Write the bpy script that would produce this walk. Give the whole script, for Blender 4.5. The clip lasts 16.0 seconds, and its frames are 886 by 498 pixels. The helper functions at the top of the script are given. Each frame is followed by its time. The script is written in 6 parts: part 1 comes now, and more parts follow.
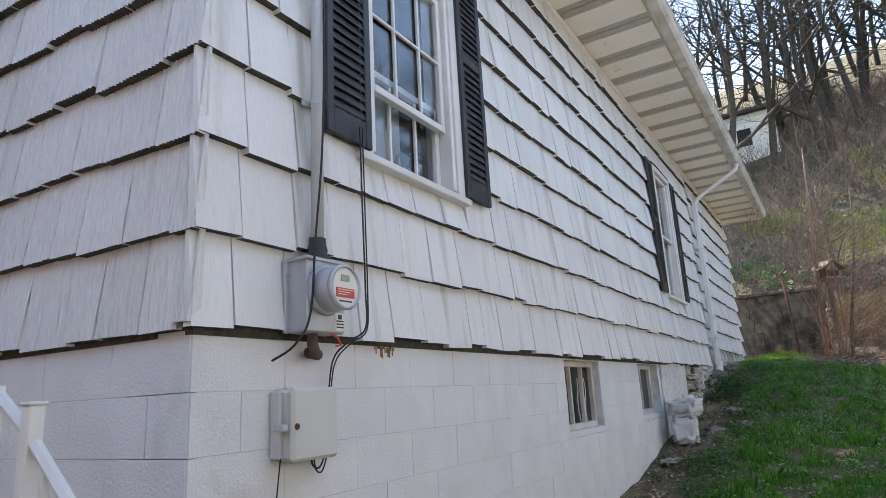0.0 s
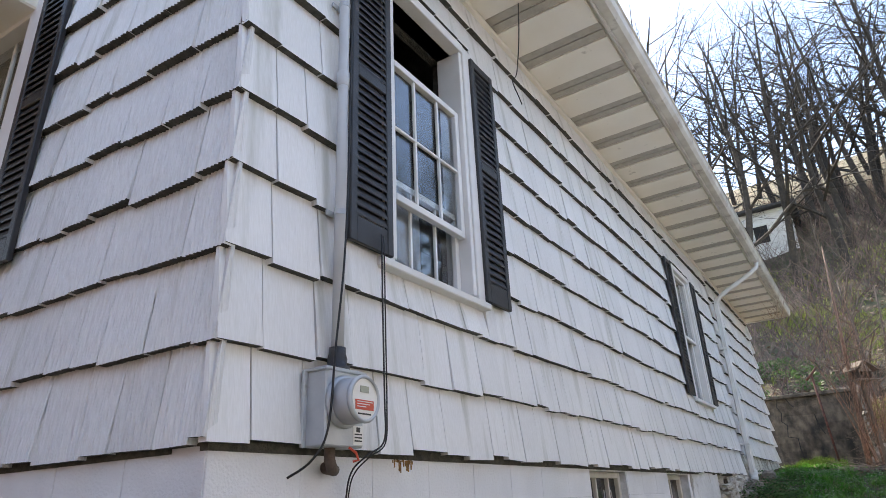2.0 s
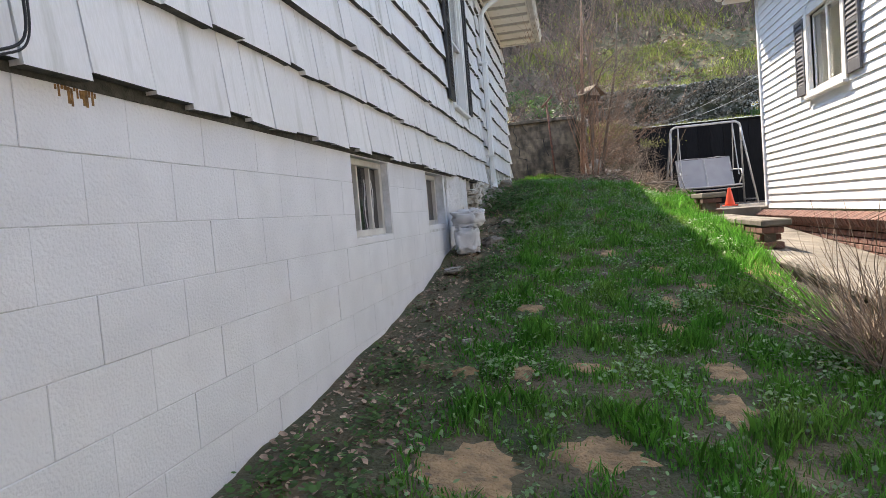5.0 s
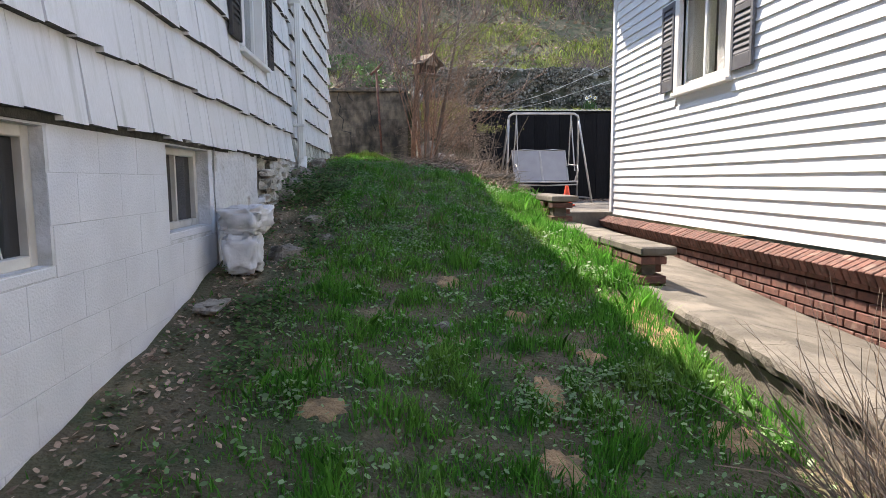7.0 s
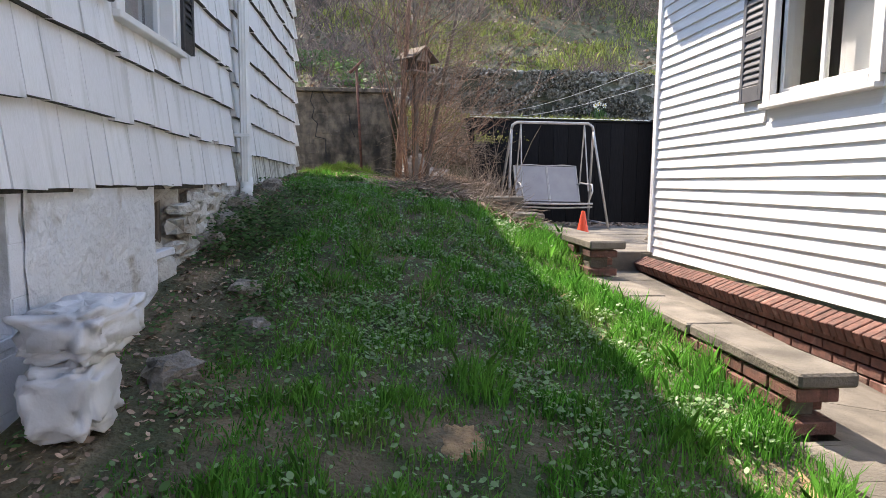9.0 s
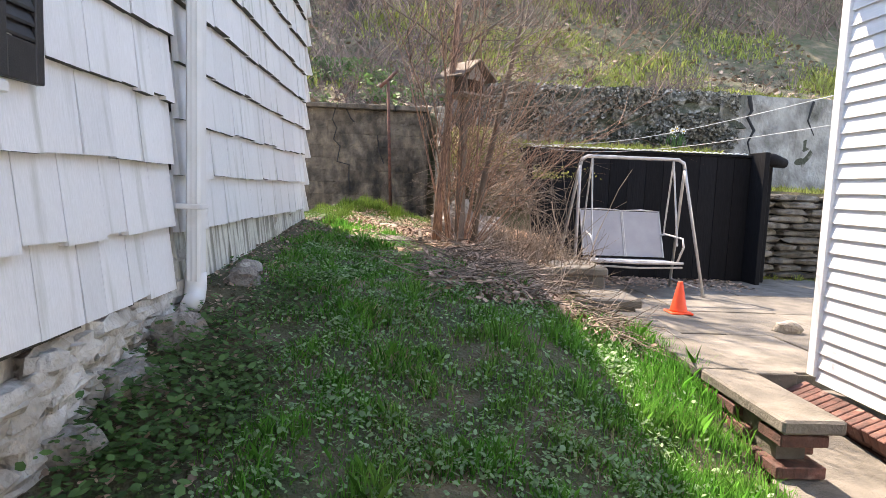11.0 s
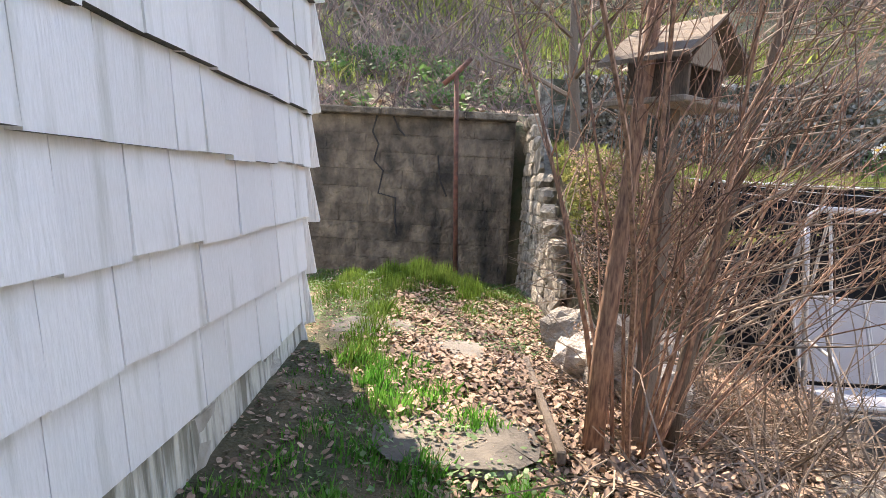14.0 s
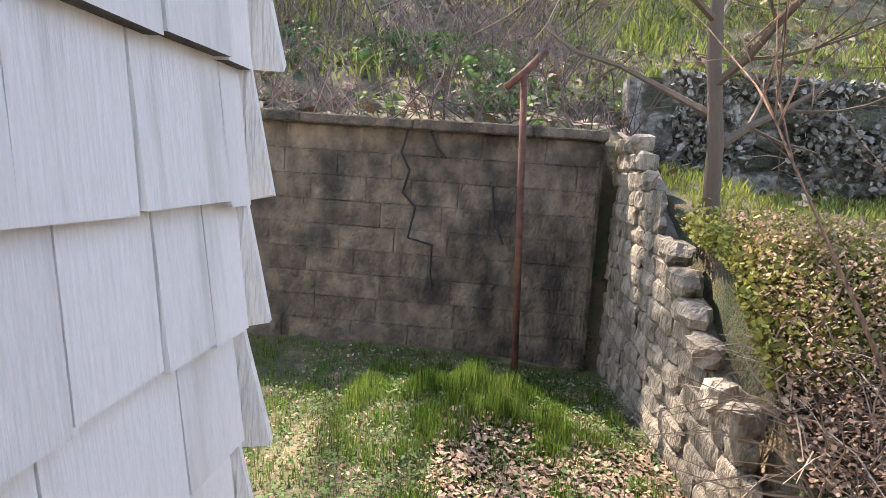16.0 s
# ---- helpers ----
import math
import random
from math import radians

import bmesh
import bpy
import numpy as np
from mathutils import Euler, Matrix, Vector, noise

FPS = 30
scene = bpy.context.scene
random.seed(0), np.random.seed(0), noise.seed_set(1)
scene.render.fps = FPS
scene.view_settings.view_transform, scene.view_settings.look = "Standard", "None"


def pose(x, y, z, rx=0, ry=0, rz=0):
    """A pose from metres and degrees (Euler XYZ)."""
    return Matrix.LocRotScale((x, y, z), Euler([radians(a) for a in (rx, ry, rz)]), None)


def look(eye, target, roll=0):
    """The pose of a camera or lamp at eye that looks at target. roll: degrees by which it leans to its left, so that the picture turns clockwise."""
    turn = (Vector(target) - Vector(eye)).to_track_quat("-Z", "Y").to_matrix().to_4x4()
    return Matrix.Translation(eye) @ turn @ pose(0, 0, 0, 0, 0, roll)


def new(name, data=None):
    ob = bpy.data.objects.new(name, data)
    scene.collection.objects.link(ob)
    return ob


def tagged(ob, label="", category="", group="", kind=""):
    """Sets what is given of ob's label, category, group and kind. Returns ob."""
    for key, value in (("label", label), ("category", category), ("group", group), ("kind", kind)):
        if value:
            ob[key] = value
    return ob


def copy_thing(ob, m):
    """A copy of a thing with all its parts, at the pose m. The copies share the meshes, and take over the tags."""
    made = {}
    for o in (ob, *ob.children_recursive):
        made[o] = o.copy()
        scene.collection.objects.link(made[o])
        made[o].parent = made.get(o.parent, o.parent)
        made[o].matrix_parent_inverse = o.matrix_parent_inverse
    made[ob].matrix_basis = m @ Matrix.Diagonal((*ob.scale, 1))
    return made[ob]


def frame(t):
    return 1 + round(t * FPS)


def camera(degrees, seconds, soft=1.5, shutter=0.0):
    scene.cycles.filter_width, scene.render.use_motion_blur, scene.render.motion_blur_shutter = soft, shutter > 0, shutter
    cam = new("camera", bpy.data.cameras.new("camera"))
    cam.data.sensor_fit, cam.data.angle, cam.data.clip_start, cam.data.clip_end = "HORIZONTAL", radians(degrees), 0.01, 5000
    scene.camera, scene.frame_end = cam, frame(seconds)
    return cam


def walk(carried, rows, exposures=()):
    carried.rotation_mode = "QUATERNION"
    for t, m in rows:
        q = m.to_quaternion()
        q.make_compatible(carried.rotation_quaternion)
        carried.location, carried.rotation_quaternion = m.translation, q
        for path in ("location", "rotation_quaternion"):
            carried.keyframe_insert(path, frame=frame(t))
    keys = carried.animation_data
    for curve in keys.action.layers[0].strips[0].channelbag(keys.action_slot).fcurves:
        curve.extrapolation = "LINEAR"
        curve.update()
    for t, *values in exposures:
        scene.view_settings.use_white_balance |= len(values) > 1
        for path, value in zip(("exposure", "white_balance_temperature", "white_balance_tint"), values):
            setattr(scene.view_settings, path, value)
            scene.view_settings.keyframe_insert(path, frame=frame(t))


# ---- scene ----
cam = camera(70.9, 16.0, 0.6)
PATH = [
    (0, (1.735, -1.26, -0.274), (0.717, 0.398, 0.191), -3.1),
    (0.5, (1.732, -1.253, -0.265), (0.707, 0.381, 0.264), -3.1),
    (1, (1.725, -1.246, -0.256), (0.708, 0.366, 0.351), -3.2),
    (1.5, (1.724, -1.261, -0.226), (0.718, 0.326, 0.459), -2.8),
    (2, (1.728, -1.272, -0.221), (0.727, 0.284, 0.538), -2.7),
    (2.5, (1.697, -1.266, -0.227), (0.705, 0.265, 0.595), -2.3),
    (3, (1.659, -1.194, -0.253), (0.665, 0.33, 0.579), -2.0),
    (3.5, (1.588, -1.1, -0.285), (0.58, 0.445, 0.488), -1.3),
    (4, (1.496, -0.948, -0.406), (0.589, 0.753, 0.128), -2.7),
    (4.5, (1.39, -0.845, -0.448), (0.698, 1.022, -0.258), -3.8),
    (5, (1.317, -0.484, -0.477), (0.9, 1.47, -0.581), -4.7),
    (5.2, (1.286, -0.306, -0.451), (0.94, 1.659, -0.591), -4.4),
    (7.3, (1.295, 1.898, -0.232), (1.461, 3.879, -0.452), 0.0),
    (7.5, (1.309, 2.086, -0.207), (1.481, 4.066, -0.427), 0.2),
    (7.7, (1.307, 2.303, -0.152), (1.491, 4.283, -0.367), 0.2),
    (8, (1.314, 2.616, -0.082), (1.506, 4.596, -0.294), 0.4),
    (8.2, (1.323, 2.837, -0.07), (1.518, 4.816, -0.282), 0.4),
    (10.3, (1.313, 5.258, 0.423), (1.483, 7.241, 0.226), 2.1),
    (10.5, (1.339, 5.521, 0.498), (1.487, 7.506, 0.304), 2.1),
    (11, (1.294, 6.077, 0.59), (1.398, 8.065, 0.396), 2.3),
    (11.5, (1.261, 6.667, 0.673), (1.345, 8.655, 0.477), 2.8),
    (11.6, (1.234, 6.814, 0.718), (1.32, 8.801, 0.516), 3.0),
    (12, (1.219, 7.297, 0.779), (1.275, 9.286, 0.581), 2.7),
    (12.5, (1.146, 7.92, 0.889), (1.168, 9.91, 0.685), 2.6),
    (13, (1.145, 8.533, 0.966), (1.137, 10.522, 0.762), 3.0),
    (13.5, (0.988, 9.228, 1.05), (0.967, 11.218, 0.847), 3.1),
    (14, (0.912, 9.845, 1.163), (0.869, 11.833, 0.953), 3.1),
    (14.5, (0.794, 10.459, 1.3), (0.721, 12.444, 1.071), 2.5),
    (15, (0.671, 11.038, 1.441), (0.571, 13.02, 1.2), 2.7),
    (15.5, (0.642, 11.611, 1.548), (0.53, 13.592, 1.292), 3.5),
    (16, (0.586, 12.104, 1.644), (0.455, 14.083, 1.384), 3.9),
]
walk(cam, [(t, look(eye, target, roll)) for t, eye, target, roll in PATH],
     [(0, 2.18, 7450, 12), (3.5, 2.22, 7600, 14), (5, 2.36, 7700, 13), (7.5, 2.24, 7400, 15), (10.5, 2.52, 7700, 16), (11.5, 2.8, 8000, 17), (13.5, 2.66, 7800, 17), (16, 2.5, 7800, 18)])

# ---- light ----
SUN_TO = Vector((-0.40, 0.70, 1.0)).normalized()
world = bpy.data.worlds.new("sky")
scene.world = world
world.use_nodes = True
wn = world.node_tree
sky = wn.nodes.new("ShaderNodeTexSky")
sky.sky_type, sky.sun_disc = "NISHITA", False
sky.sun_elevation = math.asin(SUN_TO.z)
sky.sun_rotation = math.atan2(SUN_TO.x, SUN_TO.y)
sky.air_density, sky.dust_density = 1.0, 0.15
wn.links.new(sky.outputs[0], wn.nodes["Background"].inputs[0])
wn.nodes["Background"].inputs[1].default_value = 0.13
sun = new("sun", bpy.data.lights.new("sun", "SUN"))
sun.data.energy, sun.data.angle, sun.data.color = 2.9, radians(0.55), (1.0, 0.95, 0.87)
sun.matrix_world = look(SUN_TO * 30, (0, 0, 0))

rng = random.Random(7)
nrg = np.random.default_rng(11)


# ---- materials ----
def surface(name, colour, second=None, scale=6.0, rough=0.8, bump=0.25, fine=60.0, metal=0.0, stain=None, stain_scale=1.2,
            stain_from=0.58, stain_to=0.7, stain_amount=0.7, stretch=(1, 1, 1), spread=0.0, island=False, distance=0.01, gloss=0.5, glow=0.0):
    """Two colours mixed by noise, stains of their own shape, fine relief; spread varies the value from piece to piece."""
    m = bpy.data.materials.new(name)
    m.use_nodes = True
    t = m.node_tree
    n, l = t.nodes, t.links
    p = n["Principled BSDF"]
    p.inputs["Roughness"].default_value, p.inputs["Metallic"].default_value = rough, metal
    p.inputs["Specular IOR Level"].default_value = gloss
    geo = n.new("ShaderNodeNewGeometry")
    mp = n.new("ShaderNodeMapping")
    mp.inputs["Scale"].default_value = stretch
    l.new(geo.outputs["Position"], mp.inputs[0])

    def noise_at(s, detail, mapped=True):
        q = n.new("ShaderNodeTexNoise")
        q.inputs["Scale"].default_value, q.inputs["Detail"].default_value = s, detail
        l.new((mp if mapped else geo).outputs[0], q.inputs["Vector"])
        return q.outputs["Fac"]

    def ramp(value, a, b):
        r = n.new("ShaderNodeMapRange")
        r.inputs["From Min"].default_value, r.inputs["From Max"].default_value = a, b
        l.new(value, r.inputs["Value"])
        return r.outputs["Result"]

    def mix(fac, a, b):
        x = n.new("ShaderNodeMix")
        x.data_type = "RGBA"
        for sock, v in ((x.inputs["Factor"], fac), (x.inputs["A"], a), (x.inputs["B"], b)):
            if isinstance(v, (tuple, float)):
                sock.default_value = (*v, 1) if isinstance(v, tuple) else v
            else:
                l.new(v, sock)
        return x.outputs["Result"]

    col = mix(ramp(noise_at(scale, 5), 0.35, 0.65), colour, second or tuple(c * 0.8 for c in colour))
    if stain:
        s = ramp(noise_at(stain_scale, 7), stain_from, stain_to)
        k = n.new("ShaderNodeMath")
        k.operation = "MULTIPLY"
        k.inputs[1].default_value = stain_amount
        l.new(s, k.inputs[0])
        col = mix(k.outputs[0], col, stain)
    if spread:
        r = geo.outputs["Random Per Island"] if island else n.new("ShaderNodeObjectInfo").outputs["Random"]
        h = n.new("ShaderNodeHueSaturation")
        v = n.new("ShaderNodeMapRange")
        v.inputs["To Min"].default_value, v.inputs["To Max"].default_value = 1 - spread, 1 + spread
        l.new(r, v.inputs["Value"])
        l.new(v.outputs[0], h.inputs["Value"])
        l.new(col, h.inputs["Color"])
        col = h.outputs[0]
    l.new(col, p.inputs["Base Color"])
    rv = n.new("ShaderNodeMapRange")
    rv.inputs["To Min"].default_value, rv.inputs["To Max"].default_value = max(0.05, rough - 0.12), min(1, rough + 0.12)
    l.new(noise_at(scale * 2.3, 3), rv.inputs["Value"])
    l.new(rv.outputs[0], p.inputs["Roughness"])
    if glow:
        tr = n.new("ShaderNodeBsdfTranslucent")
        l.new(col, tr.inputs["Color"])
        ms = n.new("ShaderNodeMixShader")
        ms.inputs[0].default_value = glow
        l.new(p.outputs[0], ms.inputs[1])
        l.new(tr.outputs[0], ms.inputs[2])
        l.new(ms.outputs[0], n["Material Output"].inputs["Surface"])
    if bump:
        b = n.new("ShaderNodeBump")
        b.inputs["Strength"].default_value, b.inputs["Distance"].default_value = bump, distance
        l.new(noise_at(fine, 4), b.inputs["Height"])
        l.new(b.outputs[0], p.inputs["Normal"])
    return m


WHITE = (0.78, 0.77, 0.76)
M_SHAKE = surface("painted_shake", WHITE, (0.72, 0.71, 0.69), 3, 0.6, 0.28, 1.0, stretch=(62, 62, 2.2), stain=(0.23, 0.235, 0.15),
                  stain_scale=0.16, stain_from=0.55, stain_to=0.74, stain_amount=0.48, spread=0.05, distance=0.02)
M_SHAKE_I = surface("painted_shake_row", WHITE, (0.72, 0.71, 0.69), 3, 0.6, 0.28, 1.0, stretch=(62, 62, 2.2), stain=(0.23, 0.235, 0.15),
                    stain_scale=0.16, stain_from=0.55, stain_to=0.74, stain_amount=0.48, spread=0.05, island=True, distance=0.02)
M_SHAKE_FRONT = surface("grooved_painted_shake", WHITE, (0.70, 0.69, 0.67), 3, 0.6, 1.0, 1.0, stretch=(58, 58, 0.9), stain=(0.33, 0.32, 0.24),
                        stain_scale=0.16, stain_from=0.60, stain_to=0.78, stain_amount=0.45, spread=0.05, distance=0.022)
M_SHAKE_DIRTY = surface("splashed_painted_shake", (0.70, 0.68, 0.61), (0.6, 0.57, 0.47), 3, 0.7, 0.6, 1.0, stretch=(55, 55, 2.2), stain=(0.10, 0.09, 0.055),
                        stain_scale=0.25, stain_from=0.46, stain_to=0.60, stain_amount=0.75, spread=0.08, distance=0.02)
# Weathered wood, darkened further: shade under and between the shakes is in the colour.
M_BUTT = surface("weathered_shaded_wood", (0.085, 0.08, 0.065), (0.04, 0.04, 0.032), 30, 0.95, 0.6, 120)
M_BLOCK = surface("painted_block", (0.75, 0.75, 0.76), (0.69, 0.69, 0.70), 4, 0.7, 0.5, 90, stain=(0.42, 0.40, 0.36), stain_scale=2.2, stain_from=0.66, stain_to=0.76, stain_amount=0.45, spread=0.02)
M_MORTAR = surface("painted_mortar", (0.70, 0.70, 0.71), (0.52, 0.52, 0.5), 12, 0.9, 0.6, 80)
M_RUBBLE = surface("limewashed_rubble", (0.62, 0.59, 0.53), (0.36, 0.32, 0.26), 5, 0.95, 1.0, 25, stain=(0.2, 0.17, 0.13), stain_scale=3, stain_from=0.55, stain_to=0.65, distance=0.03)
M_PLASTER = surface("white_rough_plaster", (0.70, 0.70, 0.70), (0.62, 0.62, 0.62), 5, 0.85, 0.9, 18, stain=(0.34, 0.30, 0.24), stain_scale=3.5, stain_from=0.60, stain_to=0.68, stain_amount=0.7, distance=0.03)
M_TRIM = surface("white_trim", (0.76, 0.75, 0.73), (0.7, 0.69, 0.66), 5, 0.5, 0.1, 80, stain=(0.4, 0.38, 0.33), stain_scale=3, stain_from=0.66, stain_to=0.8, stain_amount=0.4)
M_SOFFIT = surface("cream_soffit_metal", (0.84, 0.80, 0.71), (0.80, 0.75, 0.65), 3, 0.5, 0.1, 50, stain=(0.3, 0.26, 0.2), stain_scale=9, stain_from=0.66, stain_to=0.74, stain_amount=0.5)
M_VENT = surface("vented_soffit_strip", (0.46, 0.43, 0.37), (0.4, 0.37, 0.31), 20, 0.6, 0.4, 200)
M_GUTTER = surface("dirty_gutter_metal", (0.68, 0.65, 0.58), (0.5, 0.46, 0.4), 4, 0.45, 0.15, 60, stain=(0.2, 0.16, 0.12), stain_scale=7, stain_from=0.6, stain_to=0.7, stain_amount=0.7)
M_BLACK = surface("black_shutter_plastic", (0.022, 0.021, 0.022), (0.035, 0.034, 0.035), 6, 0.45, 0.2, 140)
M_GREY = surface("grey_shutter_paint", (0.13, 0.135, 0.145), (0.1, 0.1, 0.11), 6, 0.5, 0.15, 100)
M_ROOF = surface("roof_shingles", (0.08, 0.08, 0.085), (0.05, 0.05, 0.055), 9, 0.9, 0.8, 70)
# Near-black colour in place of the lack of light behind windows and in gaps.
M_DARK = surface("unlit_dark", (0.02, 0.02, 0.022), (0.03, 0.03, 0.03), 3, 0.9, 0.0)
M_METERBOX = surface("galvanised_grey", (0.42, 0.45, 0.48), (0.5, 0.53, 0.55), 7, 0.45, 0.1, 60, metal=0.3, stain=(0.25, 0.22, 0.18), stain_scale=8, stain_from=0.68, stain_to=0.75, stain_amount=0.5)
M_PVC = surface("light_grey_plastic", (0.52, 0.54, 0.56), (0.48, 0.5, 0.52), 5, 0.5, 0.05, 60)
M_TELBOX = surface("beige_grey_enclosure", (0.60, 0.60, 0.57), (0.54, 0.54, 0.52), 3, 0.5, 0.08, 90, stain=(0.42, 0.38, 0.3), stain_scale=5, stain_from=0.6, stain_to=0.8, stain_amount=0.3)
M_CABLE = surface("black_cable", (0.012, 0.012, 0.013), None, 10, 0.5, 0.1, 60)
M_RUST = surface("rusted_iron", (0.17, 0.07, 0.05), (0.08, 0.04, 0.03), 14, 0.9, 0.5, 90)
M_RUSTSTAIN = surface("flaking_rust", (0.30, 0.16, 0.05), (0.12, 0.07, 0.03), 40, 0.95, 0.8, 90)
M_CLAP = surface("white_vinyl_clapboard", (0.80, 0.80, 0.80), (0.76, 0.76, 0.76), 2, 0.45, 0.12, 1.0, stretch=(2, 2, 40), stain=(0.55, 0.55, 0.53), stain_scale=0.5, stain_from=0.6, stain_to=0.75, stain_amount=0.4)
M_BRICK = surface("red_brick", (0.17, 0.075, 0.058), (0.10, 0.052, 0.043), 20, 0.9, 0.6, 90, stain=(0.3, 0.22, 0.18), stain_scale=9, stain_from=0.6, stain_to=0.7, stain_amount=0.5, spread=0.25)
M_CONC = surface("weathered_concrete", (0.175, 0.155, 0.13), (0.105, 0.094, 0.08), 5, 0.9, 0.8, 60, stain=(0.07, 0.062, 0.05), stain_scale=2.4, stain_from=0.52, stain_to=0.66, stain_amount=0.75, spread=0.2)
M_STONE = surface("grey_field_stone", (0.38, 0.34, 0.29), (0.24, 0.21, 0.18), 7, 0.95, 0.9, 40, stain=(0.1, 0.09, 0.075), stain_scale=4, stain_from=0.55, stain_to=0.66, spread=0.25, distance=0.03)
M_STONE_I = surface("grey_wall_stone", (0.34, 0.32, 0.29), (0.2, 0.185, 0.165), 7, 0.95, 0.9, 40, stain=(0.1, 0.09, 0.075), stain_scale=4, stain_from=0.55, stain_to=0.66, spread=0.25, island=True, distance=0.03)
M_OLDWALL = surface("stained_block_wall", (0.20, 0.165, 0.128), (0.085, 0.072, 0.058), 5, 0.95, 1.0, 22, stain=(0.03, 0.028, 0.025), stain_scale=1.9, stain_from=0.5, stain_to=0.66, stain_amount=0.9, stretch=(1.5, 1.5, 1.0), spread=0.2, distance=0.04)
M_WHITEWALL = surface("flaking_whitewash", (0.33, 0.315, 0.28), (0.09, 0.085, 0.07), 11, 0.95, 0.9, 25, stain=(0.045, 0.05, 0.03), stain_scale=2.6, stain_from=0.46, stain_to=0.54, stain_amount=0.9, spread=0.35, distance=0.04)
M_WHITECOAT = surface("flaking_whitewashed_cement", (0.36, 0.35, 0.33), (0.19, 0.18, 0.165), 3.5, 0.95, 1.0, 14, stain=(0.08, 0.08, 0.06), stain_scale=1.6, stain_from=0.54, stain_to=0.66, stain_amount=0.85, stretch=(1, 1, 0.7), distance=0.05)
M_VINE = surface("dead_vine_leaves", (0.26, 0.25, 0.22), (0.11, 0.10, 0.075), 20, 0.9, 0.0, spread=0.6, island=True)
M_FENCE = surface("black_painted_wood", (0.007, 0.007, 0.008), (0.012, 0.012, 0.014), 3, 0.9, 0.4, 1.0, stretch=(40, 40, 2), spread=0.2, gloss=0.15)
# Darker copy of the field stone: the ledge wall's shade is in the colour.
M_LEDGE = surface("shaded_ledge_stone", (0.21, 0.19, 0.16), (0.095, 0.085, 0.072), 7, 0.95, 0.9, 40, stain=(0.04, 0.038, 0.03), stain_scale=4, stain_from=0.5, stain_to=0.62, spread=0.3, distance=0.03)
M_SWING = surface("pale_painted_tube", (0.5, 0.48, 0.46), (0.36, 0.34, 0.33), 9, 0.4, 0.05, 60, metal=0.3)
M_MESH = surface("grey_sling_fabric", (0.36, 0.355, 0.37), (0.32, 0.315, 0.33), 5, 0.85, 0.3, 300)
M_CONE = surface("orange_cone_plastic", (0.85, 0.075, 0.012), (0.75, 0.06, 0.01), 6, 0.5, 0.05, 60)
M_BAG = surface("white_plastic_sack", (0.68, 0.68, 0.69), (0.58, 0.58, 0.59), 6, 0.5, 0.5, 22, stain=(0.35, 0.32, 0.28), stain_scale=6, stain_from=0.64, stain_to=0.75, stain_amount=0.4)
M_BARK = surface("grey_brown_bark", (0.155, 0.115, 0.085), (0.09, 0.068, 0.05), 18, 0.95, 0.9, 1.0, stretch=(60, 60, 9), spread=0.15)
M_TWIG = surface("pale_dry_twig", (0.31, 0.245, 0.19), (0.16, 0.12, 0.09), 9, 0.9, 0.3, 60, spread=0.45, island=True)
M_SHRUB = surface("reddish_shrub_bark", (0.36, 0.215, 0.14), (0.13, 0.07, 0.05), 4, 0.8, 0.5, 1.0, stretch=(20, 20, 4), spread=0.6, island=True)
M_WOODS = surface("bare_wood_bark", (0.055, 0.045, 0.038), (0.032, 0.027, 0.023), 6, 0.95, 0.3, 30, spread=0.3)
M_BRUSH = surface("dry_hillside_brush", (0.24, 0.165, 0.145), (0.075, 0.052, 0.046), 1.2, 0.95, 0.0, spread=0.5, island=True)
M_OLDWOOD = surface("weathered_grey_wood", (0.19, 0.15, 0.115), (0.11, 0.088, 0.07), 6, 0.9, 0.6, 1.0, stretch=(50, 50, 5), spread=0.2)
M_PALEWOOD = surface("bleached_wood", (0.36, 0.31, 0.25), (0.22, 0.18, 0.14), 5, 0.9, 0.6, 1.0, stretch=(40, 40, 5), spread=0.2)
M_LEAF = surface("dead_leaves", (0.42, 0.30, 0.22), (0.23, 0.15, 0.105), 30, 0.9, 0.0, spread=0.5, island=True)
M_IVY = surface("ivy_leaves", (0.15, 0.19, 0.045), (0.33, 0.31, 0.10), 3, 0.6, 0.0, spread=0.55, island=True, glow=0.35, gloss=0.15)
M_WEED = surface("weed_leaves", (0.07, 0.15, 0.045), (0.10, 0.19, 0.055), 5, 0.6, 0.0, spread=0.35, island=True, glow=0.4, gloss=0.3)
M_BRACKEN = surface("dead_bracken", (0.54, 0.38, 0.26), (0.36, 0.22, 0.15), 4, 0.9, 0.0, spread=0.5, island=True, glow=0.3)
M_CURTAIN = surface("window_blind", (0.45, 0.45, 0.46), (0.4, 0.4, 0.41), 3, 0.8, 0.0)


def plain(name, colour, rough=0.5, metal=0.0):
    m = bpy.data.materials.new(name)
    m.use_nodes = True
    p = m.node_tree.nodes["Principled BSDF"]
    p.inputs["Base Color"].default_value, p.inputs["Roughness"].default_value, p.inputs["Metallic"].default_value = (*colour, 1), rough, metal
    return m


M_LCD, M_RED, M_PAPER, M_INK = plain("meter_display", (0.35, 0.36, 0.28)), plain("red_label", (0.6, 0.09, 0.05)), plain("white_label", (0.75, 0.74, 0.7)), plain("dark_print", (0.03, 0.03, 0.03))
M_YELLOW, M_PETAL = plain("flower_cup", (0.7, 0.45, 0.05)), plain("white_petals", (0.8, 0.8, 0.75))
# Grimy glass and the unlit basement behind it, painted as one opaque near-black.
M_PANE_OLD = plain("grimy_unlit_pane", (0.03, 0.03, 0.032), 0.12)
M_GLASS = plain("window_glass", (0.9, 0.93, 0.93), 0.02)
M_GLASS.node_tree.nodes["Principled BSDF"].inputs["Transmission Weight"].default_value = 1.0
